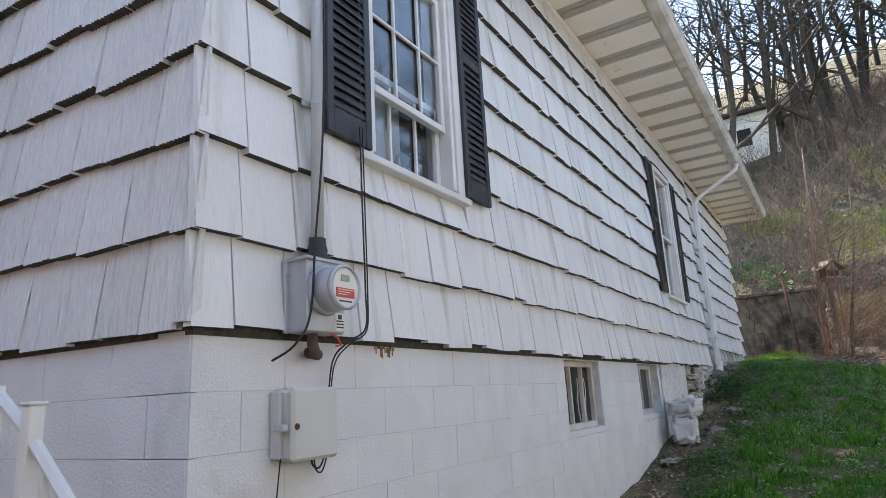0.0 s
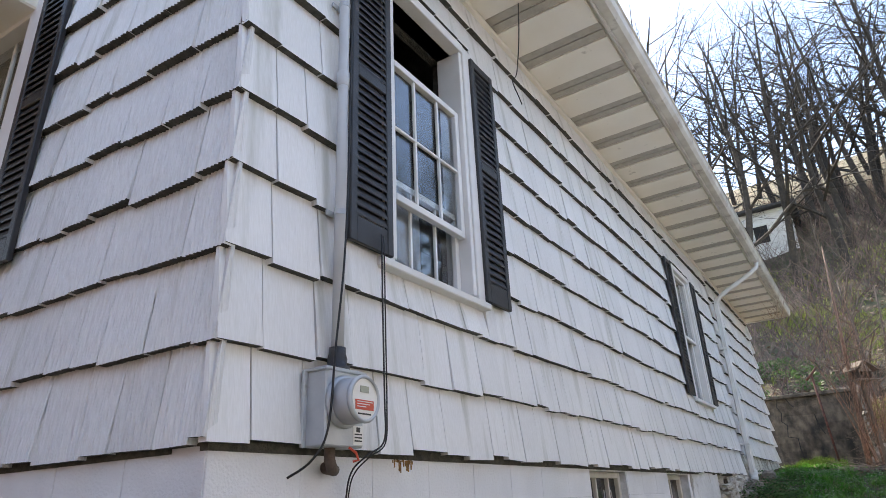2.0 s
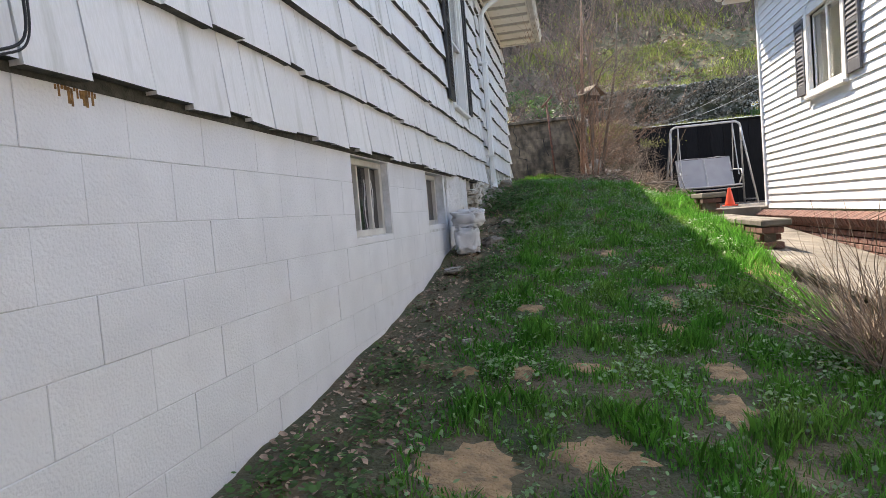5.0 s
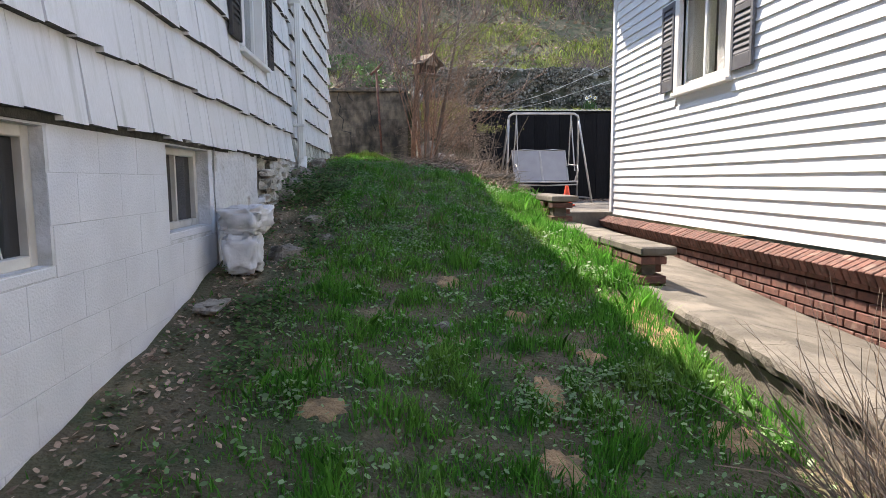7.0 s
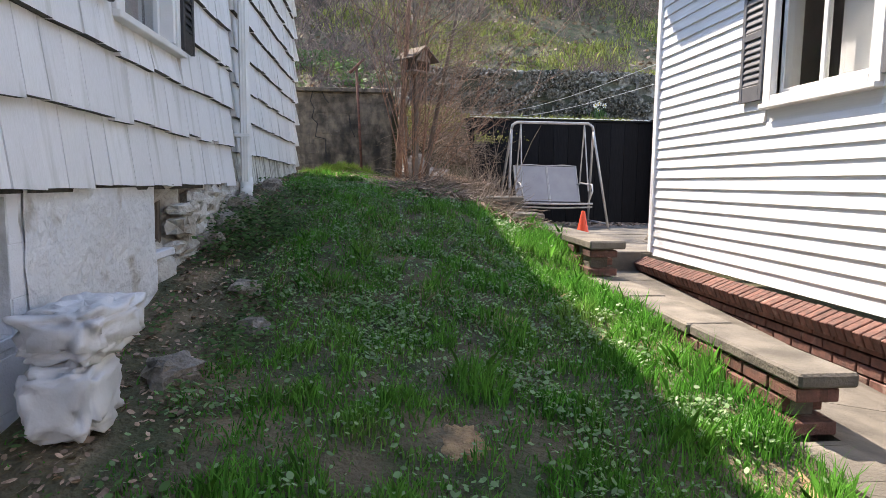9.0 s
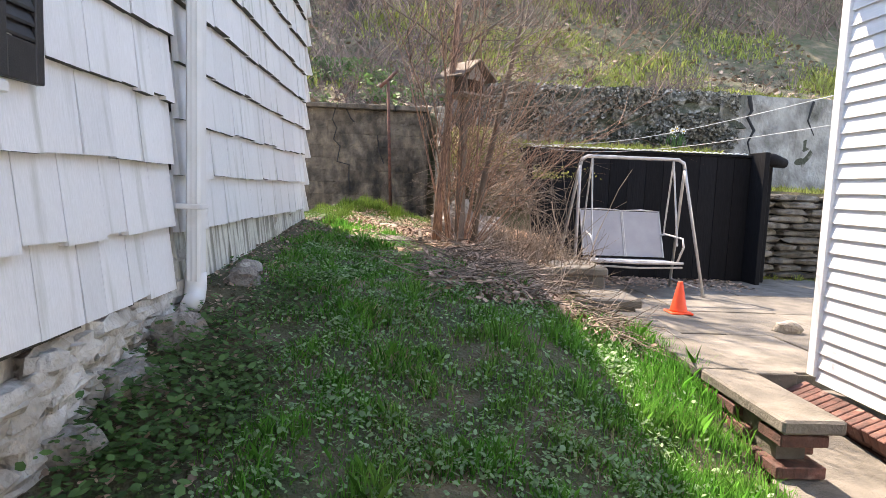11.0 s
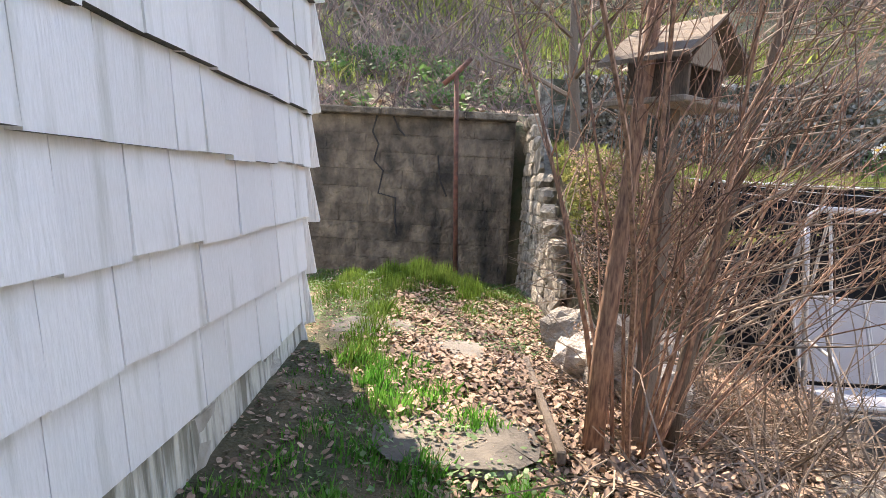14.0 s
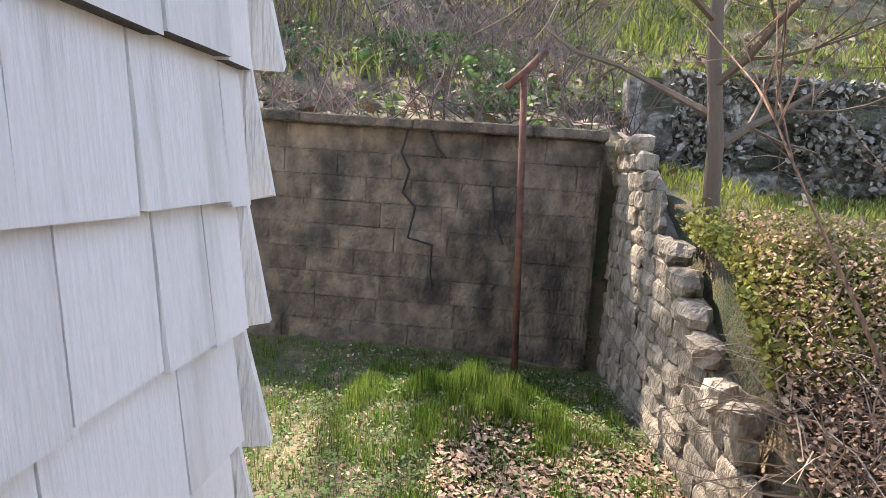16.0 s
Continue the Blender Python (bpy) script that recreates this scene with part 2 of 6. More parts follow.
M_GLASS.node_tree.nodes["Principled BSDF"].inputs["IOR"].default_value = 1.5


def grass_material(name, a, b, c):
    """Blade colours by blade and by patch."""
    m = surface(name, a, b, 0.9, 0.55, 0.0, stain=c, stain_scale=1.7, stain_from=0.5, stain_to=0.75, stain_amount=0.6, spread=0.5, island=True, glow=0.42, gloss=0.12)
    return m


M_GRASS = grass_material("lawn_blades", (0.075, 0.27, 0.038), (0.125, 0.33, 0.055), (0.24, 0.36, 0.10))
M_TERRACE = grass_material("terrace_grass", (0.30, 0.34, 0.09), (0.24, 0.28, 0.07), (0.36, 0.33, 0.13))
M_CLOVER = surface("clover_leaves", (0.17, 0.30, 0.12), (0.24, 0.36, 0.17), 5, 0.5, 0.0, spread=0.35, island=True, glow=0.4, gloss=0.4)
M_SAND = surface("bare_sandy_soil", (0.45, 0.29, 0.155), (0.27, 0.175, 0.095), 14, 0.95, 1.0, 70, stain=(0.13, 0.10, 0.06), stain_scale=9, stain_from=0.54, stain_to=0.66, stain_amount=0.7, distance=0.02)
M_STRAW = surface("dry_straw", (0.42, 0.35, 0.22), (0.30, 0.25, 0.15), 6, 0.8, 0.0, spread=0.4, island=True, glow=0.3)
M_CORRODED = surface("corroded_dark_metal", (0.075, 0.06, 0.052), (0.14, 0.10, 0.08), 24, 0.8, 0.4, 90)
M_STONE_SIDE = surface("mossy_field_stone", (0.35, 0.305, 0.245), (0.17, 0.145, 0.115), 9, 0.95, 1.0, 30, stain=(0.07, 0.062, 0.045), stain_scale=3.2, stretch=(1.4, 1.4, 0.7), stain_from=0.52, stain_to=0.64, spread=0.22, distance=0.03)
M_HORSETAIL = grass_material("young_horsetail", (0.12, 0.21, 0.035), (0.085, 0.16, 0.028), (0.20, 0.23, 0.08))


# ---- mesh helpers ----
class Geo:
    """Collects vertices and faces, then becomes one mesh."""

    def __init__(self):
        self.v, self.f, self.low = [], [], []

    def add(self, vs, fs):
        k = len(self.v)
        self.v += [tuple(map(float, q)) for q in vs]
        self.f += [tuple(k + i for i in q) for q in fs]
        return self

    def hexa(self, p):
        """Eight corners: the lower four counter-clockwise seen from above, then the upper four."""
        return self.add(p, [(0, 3, 2, 1), (4, 5, 6, 7), (0, 1, 5, 4), (1, 2, 6, 5), (2, 3, 7, 6), (3, 0, 4, 7)])

    def box(self, x0, x1, y0, y1, z0, z1):
        return self.hexa([(x0, y0, z0), (x1, y0, z0), (x1, y1, z0), (x0, y1, z0), (x0, y0, z1), (x1, y0, z1), (x1, y1, z1), (x0, y1, z1)])

    def bevelled(self, x0, x1, y0, y1, z0, z1, b):
        """A box with chamfered edges."""
        xs, ys, zs = (x0, x1), (y0, y1), (z0, z1)
        k = len(self.v)
        idx = {}
        for i in (0, 1):
            for j in (0, 1):
                for m in (0, 1):
                    sx, sy, sz = (b, -b)[i], (b, -b)[j], (b, -b)[m]
                    for a, q in enumerate(((xs[i], ys[j] + sy, zs[m] + sz), (xs[i] + sx, ys[j], zs[m] + sz), (xs[i] + sx, ys[j] + sy, zs[m]))):
                        idx[i, j, m, a] = len(self.v)
                        self.v.append(q)
        c = ((0, 0), (1, 0), (1, 1), (0, 1))
        for s in (0, 1):
            fx = [idx[s, p, q, 0] for p, q in c]
            fy = [idx[p, s, q, 1] for p, q in c]
            fz = [idx[p, q, s, 2] for p, q in c]
            self.f += [tuple(fx if s else fx[::-1]), tuple(fy[::-1] if s else fy), tuple(fz if s else fz[::-1])]
        for p in (0, 1):
            for q in (0, 1):
                self.f.append((idx[p, q, 0, 0], idx[p, q, 1, 0], idx[p, q, 1, 1], idx[p, q, 0, 1]))
                self.f.append((idx[p, 0, q, 0], idx[p, 1, q, 0], idx[p, 1, q, 2], idx[p, 0, q, 2]))
                self.f.append((idx[0, p, q, 1], idx[1, p, q, 1], idx[1, p, q, 2], idx[0, p, q, 2]))
                for r in (0, 1):
                    self.f.append((idx[p, q, r, 0], idx[p, q, r, 1], idx[p, q, r, 2]))
        return self

    def tube(self, path, radii, sides=8, cap=True):
        path = [Vector(q) for q in path]
        if not hasattr(radii, "__len__"):
            radii = [radii] * len(path)
        k, side = len(self.v), None
        for i, q in enumerate(path):
            d = (path[min(i + 1, len(path) - 1)] - path[max(i - 1, 0)]).normalized()
            if side is None:
                side = d.cross(Vector((0.31, 0.17, 0.93)) if abs(d.z) < 0.9 else Vector((1, 0, 0))).normalized()
            side = (side - d * side.dot(d)).normalized()
            up = d.cross(side)
            for s in range(sides):
                a = 2 * math.pi * s / sides
                self.v.append(tuple(q + (side * math.cos(a) + up * math.sin(a)) * radii[i]))
        for i in range(len(path) - 1):
            for s in range(sides):
                a, b = k + i * sides + s, k + i * sides + (s + 1) % sides
                self.f.append((a, b, b + sides, a + sides))
        if cap:
            self.f += [tuple(range(k + sides - 1, k - 1, -1)), tuple(range(len(self.v) - sides, len(self.v)))]
        return self

    def lathe(self, profile, at, axis="z", sides=24):
        """Rings of (radius, height) about an axis through at."""
        k = len(self.v)
        for r, h in profile:
            for s in range(sides):
                a = 2 * math.pi * s / sides
                u, w = r * math.cos(a), r * math.sin(a)
                q = (u, w, h) if axis == "z" else (h, u, w) if axis == "x" else (w, h, u)
                self.v.append(tuple(at[i] + q[i] for i in range(3)))
        for i in range(len(profile) - 1):
            for s in range(sides):
                a, b = k + i * sides + s, k + i * sides + (s + 1) % sides
                self.f.append((a, b, b + sides, a + sides))
        self.f += [tuple(range(k + sides - 1, k - 1, -1)), tuple(range(len(self.v) - sides, len(self.v)))]
        return self

    def lump(self, at, size, seed, rough=0.25, turn=0.0, rings=6, sides=9):
        """An uneven stone."""
        k = len(self.v)
        ct, st = math.cos(turn), math.sin(turn)

        def put(x, y, z):
            s = 1 + rough * noise.noise(Vector((x * 1.7 + seed * 3.1, y * 1.7, z * 1.7 + seed))) * 1.6
            x, y, z = x * size[0] * s, y * size[1] * s, z * size[2] * s
            self.v.append((at[0] + x * ct - y * st, at[1] + x * st + y * ct, at[2] + z))

        def sq(c):
            return math.copysign(abs(c) ** 0.7, c)

        put(0, 0, -1)
        for i in range(1, rings):
            ph = math.pi * i / rings
            for s in range(sides):
                a = 2 * math.pi * s / sides
                put(sq(math.sin(ph) * math.cos(a)), sq(math.sin(ph) * math.sin(a)), sq(-math.cos(ph)))
        put(0, 0, 1)
        top = len(self.v) - 1
        for s in range(sides):
            self.f.append((k, k + 1 + (s + 1) % sides, k + 1 + s))
            for i in range(rings - 2):
                a, b = k + 1 + i * sides + s, k + 1 + i * sides + (s + 1) % sides
                self.f.append((a, b, b + sides, a + sides))
            a, b = k + 1 + (rings - 2) * sides + s, k + 1 + (rings - 2) * sides + (s + 1) % sides
            self.f.append((a, b, top))
        return self

    def mesh(self, name, *materials, smooth=False):
        me = bpy.data.meshes.new(name)
        me.from_pydata(self.v, [], self.f)
        for m in materials:
            me.materials.append(m)
        if smooth:
            me.polygons.foreach_set("use_smooth", [True] * len(me.polygons))
        me.update()
        return me


def part(name, geo, material, parent, label="", smooth=False, under=None):
    """One mesh as a part of a thing or of a part; under: the material of its low faces, the underside of boards."""
    ob = new(name, geo.mesh(name, material, smooth=smooth))
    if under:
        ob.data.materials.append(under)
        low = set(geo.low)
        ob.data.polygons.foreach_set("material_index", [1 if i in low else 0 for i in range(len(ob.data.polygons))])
    ob.parent = parent
    if parent is not None and parent.data is not None:
        ob.matrix_parent_inverse = parent.matrix_world.inverted()
    return tagged(ob, label)


def thing(name, label, category, at=(0, 0, 0), group="", kind=""):
    """A top-level thing: an Empty at its base; its parts are given in world places and moved under it."""
    ob = new(name)
    ob.empty_display_size = 0.1
    return tagged(ob, label, category, group, kind)


def single(name, geo, material, label, category, group="", kind="", smooth=False):
    """A thing of one mesh."""
    return tagged(new(name, geo.mesh(name, material, smooth=smooth)), label, category, group, kind)


def quads_mesh(name, verts, per, materials):
    """Many separate polygons of per corners each, from an array of vertices."""
    me = bpy.data.meshes.new(name)
    n = len(verts) // per
    me.vertices.add(len(verts))
    me.vertices.foreach_set("co", np.asarray(verts, np.float32).ravel())
    me.loops.add(n * per)
    me.loops.foreach_set("vertex_index", np.arange(n * per, dtype=np.int32))
    me.polygons.add(n)
    me.polygons.foreach_set("loop_start", np.arange(0, n * per, per, dtype=np.int32))
    for m in materials:
        me.materials.append(m)
    me.update(calc_edges=True)
    me.validate()
    return me


# ---- the lie of the land ----
WALL_Y = [-8, -3, 1.6, 2.8, 3.9, 5.6, 7.0, 8.1, 9.0, 9.6, 10.2, 12.0, 13.5, 15.0, 17.6, 30]
WALL_Z = [-2.2, -1.75, -1.44, -1.33, -1.23, -0.98, -0.75, -0.52, -0.28, -0.12, -0.02, 0.06, 0.15, 0.12, 0.0, 0.0]
HILL_Y = [17.8, 19.2, 20.0, 24.0, 30.0, 45.0, 70.0, 120.0, 400.0]
HILL_Z = [1.95, 2.2, 2.7, 4.0, 7.5, 18.0, 32.0, 40.0, 45.0]


def smooth(a, b, v):
    t = min(1, max(0, (v - a) / (b - a)))
    return t * t * (3 - 2 * t)


def lawn(x, y):
    z = float(np.interp(y, WALL_Y, WALL_Z)) - 0.055 * max(x, 0)
    return z - 0.32 * smooth(1.9, 3.0, x) * smooth(7.3, 9.0, y) * (1 - smooth(11.8, 12.6, y)) - 0.15 * smooth(1.6, 2.9, x) * smooth(10.5, 11.5, y)


def edge_x(y):
    """Where the lawn ends and the walk or the patio begins."""
    return float(np.interp(y, [-8, 4, 6.1, 9, 11.6, 12.4, 14.5, 15.9], [2.9, 3.02, 3.12, 3.15, 3.3, 3.2, 2.9, 2.7]))


def walk_z(y):
    """Height of the walk along its curb, and of the patio beyond the step."""
    return float(np.interp(y, [-8, 2, 4.76, 6.15, 7.6, 10.65, 10.72, 20], [-1.9, -1.24, -1.106, -1.065, -1.04, -0.95, -0.76, -0.74]))


def walk_low(y):
    """Height of the walk along the brick base: it leans towards the house."""
    return float(np.interp(y, [-8, 2, 4.76, 6.15, 7.6, 10.65], [-1.97, -1.45, -1.36, -1.28, -1.16, -0.96]))


def land(x, y):
    """Height of the ground."""
    if y > 17.82 and x < 2.0 or y > 19.25:
        z = float(np.interp(y, HILL_Y, HILL_Z))
        if y < 19.25:
            z = 1.9 + 0.25 * (y - 17.7) + 0.05 * math.sin(x * 2)
        return z + 0.22 * noise.noise(Vector((x * 0.5, y * 0.5, 0))) * smooth(19, 23, y) + 1.2 * noise.noise(Vector((x * 0.07, y * 0.07, 3))) * smooth(22, 40, y)
    if x > 7.05 and y > 16.95:
        return 0.78 + 0.05 * noise.noise(Vector((x, y, 0)))
    if 2.95 < x < 6.6 and y > 16.2:
        return 1.27 + 0.1 * (y - 16)
    if x > 1.85 and y > 14.2:
        bank = 0.15 + 1.13 * smooth(13.6, 15.6, y + 0.3 * noise.noise(Vector((x, y, 2)))) + 0.28 * smooth(15.5, 17.0, y) + 0.12 * max(0, y - 17)
        if x > edge_x(y):
            return walk_z(y)
        return bank
    e = edge_x(y)
    z = lawn(x, y)
    if x > e:
        return (walk_z(y) if y > 10.68 else walk_low(y)) - (0.03 if y > 10.68 else 0.12)
    z += 0.05 * noise.noise(Vector((x * 0.9, y * 0.9, 0))) + 0.02 * noise.noise(Vector((x * 4, y * 4, 5)))
    if y > 14:
        z += 0.22 * math.exp(-((x - 0.55) / 0.7) ** 2 - ((y - 15.9) / 0.6) ** 2)
    return z


def ground_sheet():
    xs = sorted(set(np.round(np.concatenate([np.linspace(-400, -30, 12), np.linspace(-30, -4, 22), np.arange(-4, 4.6, 0.12), np.arange(4.6, 12, 0.4), np.linspace(12, 40, 20), np.linspace(40, 400, 12)]), 3)))
    ys = sorted(set(np.round(np.concatenate([np.linspace(-400, -20, 12), np.linspace(-20, -4, 10), np.arange(-4, 20.5, 0.12), np.arange(20.5, 50, 0.7), np.linspace(50, 400, 25)]), 3)))
    g = Geo()
    g.v = [(x, y, land(x, y)) for y in ys for x in xs]
    w = len(xs)
    g.f = [(j * w + i, j * w + i + 1, (j + 1) * w + i + 1, (j + 1) * w + i) for j in range(len(ys) - 1) for i in range(w - 1)]
    return g


def ground_material():
    """Soil with bare sandy patches, leaf litter near the shrub, moss and turf."""
    m = surface("soil_and_turf", (0.055, 0.07, 0.028), (0.13, 0.10, 0.06), 3.5, 0.95, 0.9, 45, stain=(0.33, 0.24, 0.15), stain_scale=1.9, stain_from=0.57, stain_to=0.67, stain_amount=0.55, distance=0.03)
    return m


M_GROUND = ground_material()
tagged(new("ground", ground_sheet().mesh("ground", M_GROUND, smooth=True)), "sloping lawn soil rising to a terraced hillside", "ground", kind="structure")

# ---- the white house: walls ----
COURSE = 0.333
REAR_COURSE = 0.3135
HOUSE_END = 13.58
SPLIT = 9.5
TOP = 3.22
# openings in the long wall: y0, y1, z0, z1
WIN = [(0.96, 1.76, 0.90, 2.66), (7.16, 8.0, 0.90, 2.62)]
BASE_WIN = [(3.28, 4.08, -0.57, -0.04), (5.32, 6.12, -0.55, -0.04), (7.62, 8.02, -0.41, -0.04)]


def wall_along_y(g, x0, x1, y0, y1, z0, z1, holes):
    ys = sorted({y0, y1, *[h[k] for h in holes for k in (0, 1)]})
    for a, b in zip(ys, ys[1:]):
        z = z0
        for h in sorted((h for h in holes if h[0] <= a and b <= h[1]), key=lambda h: h[2]):
            if h[2] > z:
                g.box(x0, x1, a, b, z, h[2])
            z = h[3]
        if z < z1:
            g.box(x0, x1, a, b, z, z1)
    return g


# The wall cores are painted near-black so gaps between shakes look deep in shade.
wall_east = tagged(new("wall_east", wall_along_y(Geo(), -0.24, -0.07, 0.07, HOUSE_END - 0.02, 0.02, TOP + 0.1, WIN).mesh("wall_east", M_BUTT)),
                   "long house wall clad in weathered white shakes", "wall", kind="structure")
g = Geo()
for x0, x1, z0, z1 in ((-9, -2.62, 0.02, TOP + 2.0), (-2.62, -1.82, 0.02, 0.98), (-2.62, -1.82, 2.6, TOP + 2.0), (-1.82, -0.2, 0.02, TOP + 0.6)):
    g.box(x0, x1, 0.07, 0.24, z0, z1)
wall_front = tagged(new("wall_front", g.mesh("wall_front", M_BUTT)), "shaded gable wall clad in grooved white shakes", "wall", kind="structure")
tagged(new("wall_back", Geo().box(-9, -0.2, HOUSE_END - 0.19, HOUSE_END - 0.02, -0.3, 5).mesh("wall_back", M_SHAKE)), "plain rear wall of the white house", "wall", kind="structure")
tagged(new("wall_far", Geo().box(-9.2, -9, 0, HOUSE_END, -3, 3.3).mesh("wall_far", M_SHAKE)), "plain far wall of the white house", "wall", kind="structure")
# Floor and inner wall carry the unlit gloom of the house as colour.
tagged(new("floor_inside", Geo().box(-9, -0.2, 0.2, HOUSE_END - 0.2, 0.05, 0.2).mesh("floor_inside", M_DARK)), "floor inside the house, painted near-black as if unlit", "floor", kind="structure")
tagged(new("partition", Geo().box(-3.2, -3.1, 0.2, HOUSE_END - 0.2, 0.2, 3.2).mesh("partition", M_DARK)), "inner wall painted near-black in place of an unlit interior", "wall", kind="structure")


def shake_geo(g, u0, u1, zb, zt, face, flip, groove=0.0):
    """One tapering shake; u runs along the wall, out is away from it. face(u, out, z) gives the place. groove: depth of its striations."""
    a, b = 0.004, 0.046 + rng.uniform(-0.007, 0.007)
    za, zc = zb + rng.uniform(-0.005, 0.005), zb + rng.uniform(-0.005, 0.005)
    n = max(1, round((u1 - u0) / 0.0105)) if groove else 1
    us = [u0 + (u1 - u0) * i / n for i in range(n + 1)]
    cut = [0.0] + [-groove * rng.uniform(0.4, 1.2) * (i % 2) for i in range(1, n)] + [0.0]
    low = [face(u, b + c, za + (zc - za) * i / n) for i, (u, c) in enumerate(zip(us, cut))]
    top = [face(u, a + c * 0.8, zt) for u, c in zip(us, cut)]
    m = n + 1
    p = low + top + [face(u0, 0.0, za), face(u1, 0.0, zc), face(u0, -0.01, zt), face(u1, -0.01, zt)]
    fs = [(2 * m, 2 * m + 1, *range(n, -1, -1))] + [(i, i + 1, m + i + 1, m + i) for i in range(n)]
    fs += [(2 * m, 0, m, 2 * m + 2), (n, 2 * m + 1, 2 * m + 3, 2 * m - 1), (2 * m + 3, 2 * m + 2, *range(m, 2 * m))]
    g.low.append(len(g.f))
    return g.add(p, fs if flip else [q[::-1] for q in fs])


def clad(parent, face, flip, start, stop, z_first, z_last, holes, named, joined, widths=(0.15, 0.31), material=None, lowest=None, groove=0.0, course=COURSE):
    """Courses of shakes from start to stop along a wall, left out where openings are; the first are parts, the rest one mesh."""
    k = 0
    z = z_first
    material = material or M_SHAKE
    rest = Geo()
    while z < z_last:
        u = start
        while u < stop - 0.01:
            w = rng.uniform(*widths)
            v = min(u + w, stop)
            if stop - v < 0.08:
                v = stop
            drop = rng.choice((0, 0, 0.003, 0.014, -0.007, 0.008, 0.016))
            zb, zt = z - drop, min(z + course + 0.03, z_last + 0.02)
            pieces = [(u, v, zb, zt)]
            for h in holes:
                if zb < h[3] and zt > h[2]:
                    cut = []
                    for a, b, c, d in pieces:
                        lo, hi = max(a, h[0]), min(b, h[1])
                        if lo >= hi:
                            cut.append((a, b, c, d))
                            continue
                        cut += [q for q in ((a, lo, c, d), (hi, b, c, d), (lo, hi, c, min(d, h[2])), (lo, hi, max(c, h[3]), d)) if q[1] - q[0] > 0.015 and q[3] - q[2] > 0.02]
                    pieces = cut
            for a, b, zb, zt in pieces:
                if k < named:
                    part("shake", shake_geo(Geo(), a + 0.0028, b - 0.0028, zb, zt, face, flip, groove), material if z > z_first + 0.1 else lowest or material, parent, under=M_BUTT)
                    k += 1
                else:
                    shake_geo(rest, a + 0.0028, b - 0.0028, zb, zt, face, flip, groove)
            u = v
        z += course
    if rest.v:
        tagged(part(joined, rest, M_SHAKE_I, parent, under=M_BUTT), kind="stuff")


# openings grown by their trim, so that shakes stop at the casing
grown = [(a - 0.10, b + 0.10, c - 0.05, d + 0.10) for a, b, c, d in WIN]

# ---- foundation ----
foundation = tagged(new("wall_foundation", wall_along_y(Geo(), -0.35, -0.0385, 0.06, 6.3, -3.0, 0.0, BASE_WIN[:2]).mesh("wall_foundation", M_MORTAR)),
                    "white-painted concrete block foundation", "wall", kind="structure")
foundation_front = tagged(new("wall_foundation_front", Geo().box(-9, -0.35, 0.0385, 0.3, -3.0, 0.0).mesh("wall_foundation_front", M_MORTAR)),
                          "shaded white block foundation under the gable", "wall", kind="structure")
g = Geo()
nv = 46
for i in range(nv):
    y = 6.2 + (HOUSE_END - 0.05 - 6.2) * i / (nv - 1)
    for j in range(9):
        z = -1.3 + 1.3 * j / 8 if y < 9.6 else -0.5 + 0.75 * j / 8
        o = -0.05 + 0.10 * noise.noise(Vector((y * 2.6, z * 3.6, 1))) + 0.05 * noise.noise(Vector((y * 9, z * 9, 4)))
        if y < 7.5:
            o = -0.05 + 0.012 * noise.noise(Vector((y * 3.1, z * 3.1, 1)))
        if 7.62 <= y <= 8.05 and -0.43 < z < 0:
            o = -0.2
        g.v.append((o, y, z))
for i in range(nv - 1):
    for j in range(8):
        a = i * 9 + j
        g.f.append((a, a + 9, a + 10, a + 1))
rubble = tagged(new("wall_rubble", g.mesh("wall_rubble", M_RUBBLE, smooth=True)), "crumbling limewashed rubble foundation", "wall", kind="structure")
tagged(new("wall_rubble_core", Geo().box(-0.6, -0.22, 6.3, HOUSE_END - 0.05, -1.6, 0.0).mesh("wall_rubble_core", M_MORTAR)), "core of the rubble foundation", "wall", kind="structure")

for k in range(120):
    y = 8.05 + 1.6 * rng.random()
    z = float(np.interp(y, WALL_Y, WALL_Z)) + rng.uniform(-0.05, 0.34 if y < 9.6 else 0.12)
    if z < (-0.05 if y < 9.6 else 0.17):
        part("stone", Geo().lump((-0.06 + rng.uniform(-0.03, 0.03), y, z), (0.075, rng.uniform(0.07, 0.17), rng.uniform(0.04, 0.08)), k * 1.9, 0.35, 0, 6, 9), M_RUBBLE, rubble)

# ---- roof, soffit, gutter ----
EAVE_X, EAVE_Z, EAVE_END = 0.75, 3.27, 13.95
soffit = tagged(new("soffit", Geo().box(-0.04, EAVE_X, -0.45, EAVE_END, EAVE_Z + 0.012, EAVE_Z + 0.03).mesh("soffit", M_SOFFIT)), "cream ribbed metal soffit under the eave", "ceiling", kind="structure")
y = -0.43
while y < EAVE_END - 0.06:
    w = min(0.36, EAVE_END - 0.06 - y)
    part("soffit_panel", Geo().bevelled(0.0, EAVE_X - 0.03, y, y + w, EAVE_Z - 0.008, EAVE_Z + 0.01, 0.003), M_SOFFIT, soffit)
    for k in (0, 1):
        part("vent_strip", Geo().box(0.0, EAVE_X - 0.03, y + w + 0.008 + k * 0.095, y + w + 0.09 + k * 0.095, EAVE_Z + 0.0, EAVE_Z + 0.011), M_VENT, soffit)
    y += w + 0.20
roof = thing("roof", "low dark shingled roof with white fascia and gutter", "roof", kind="structure")
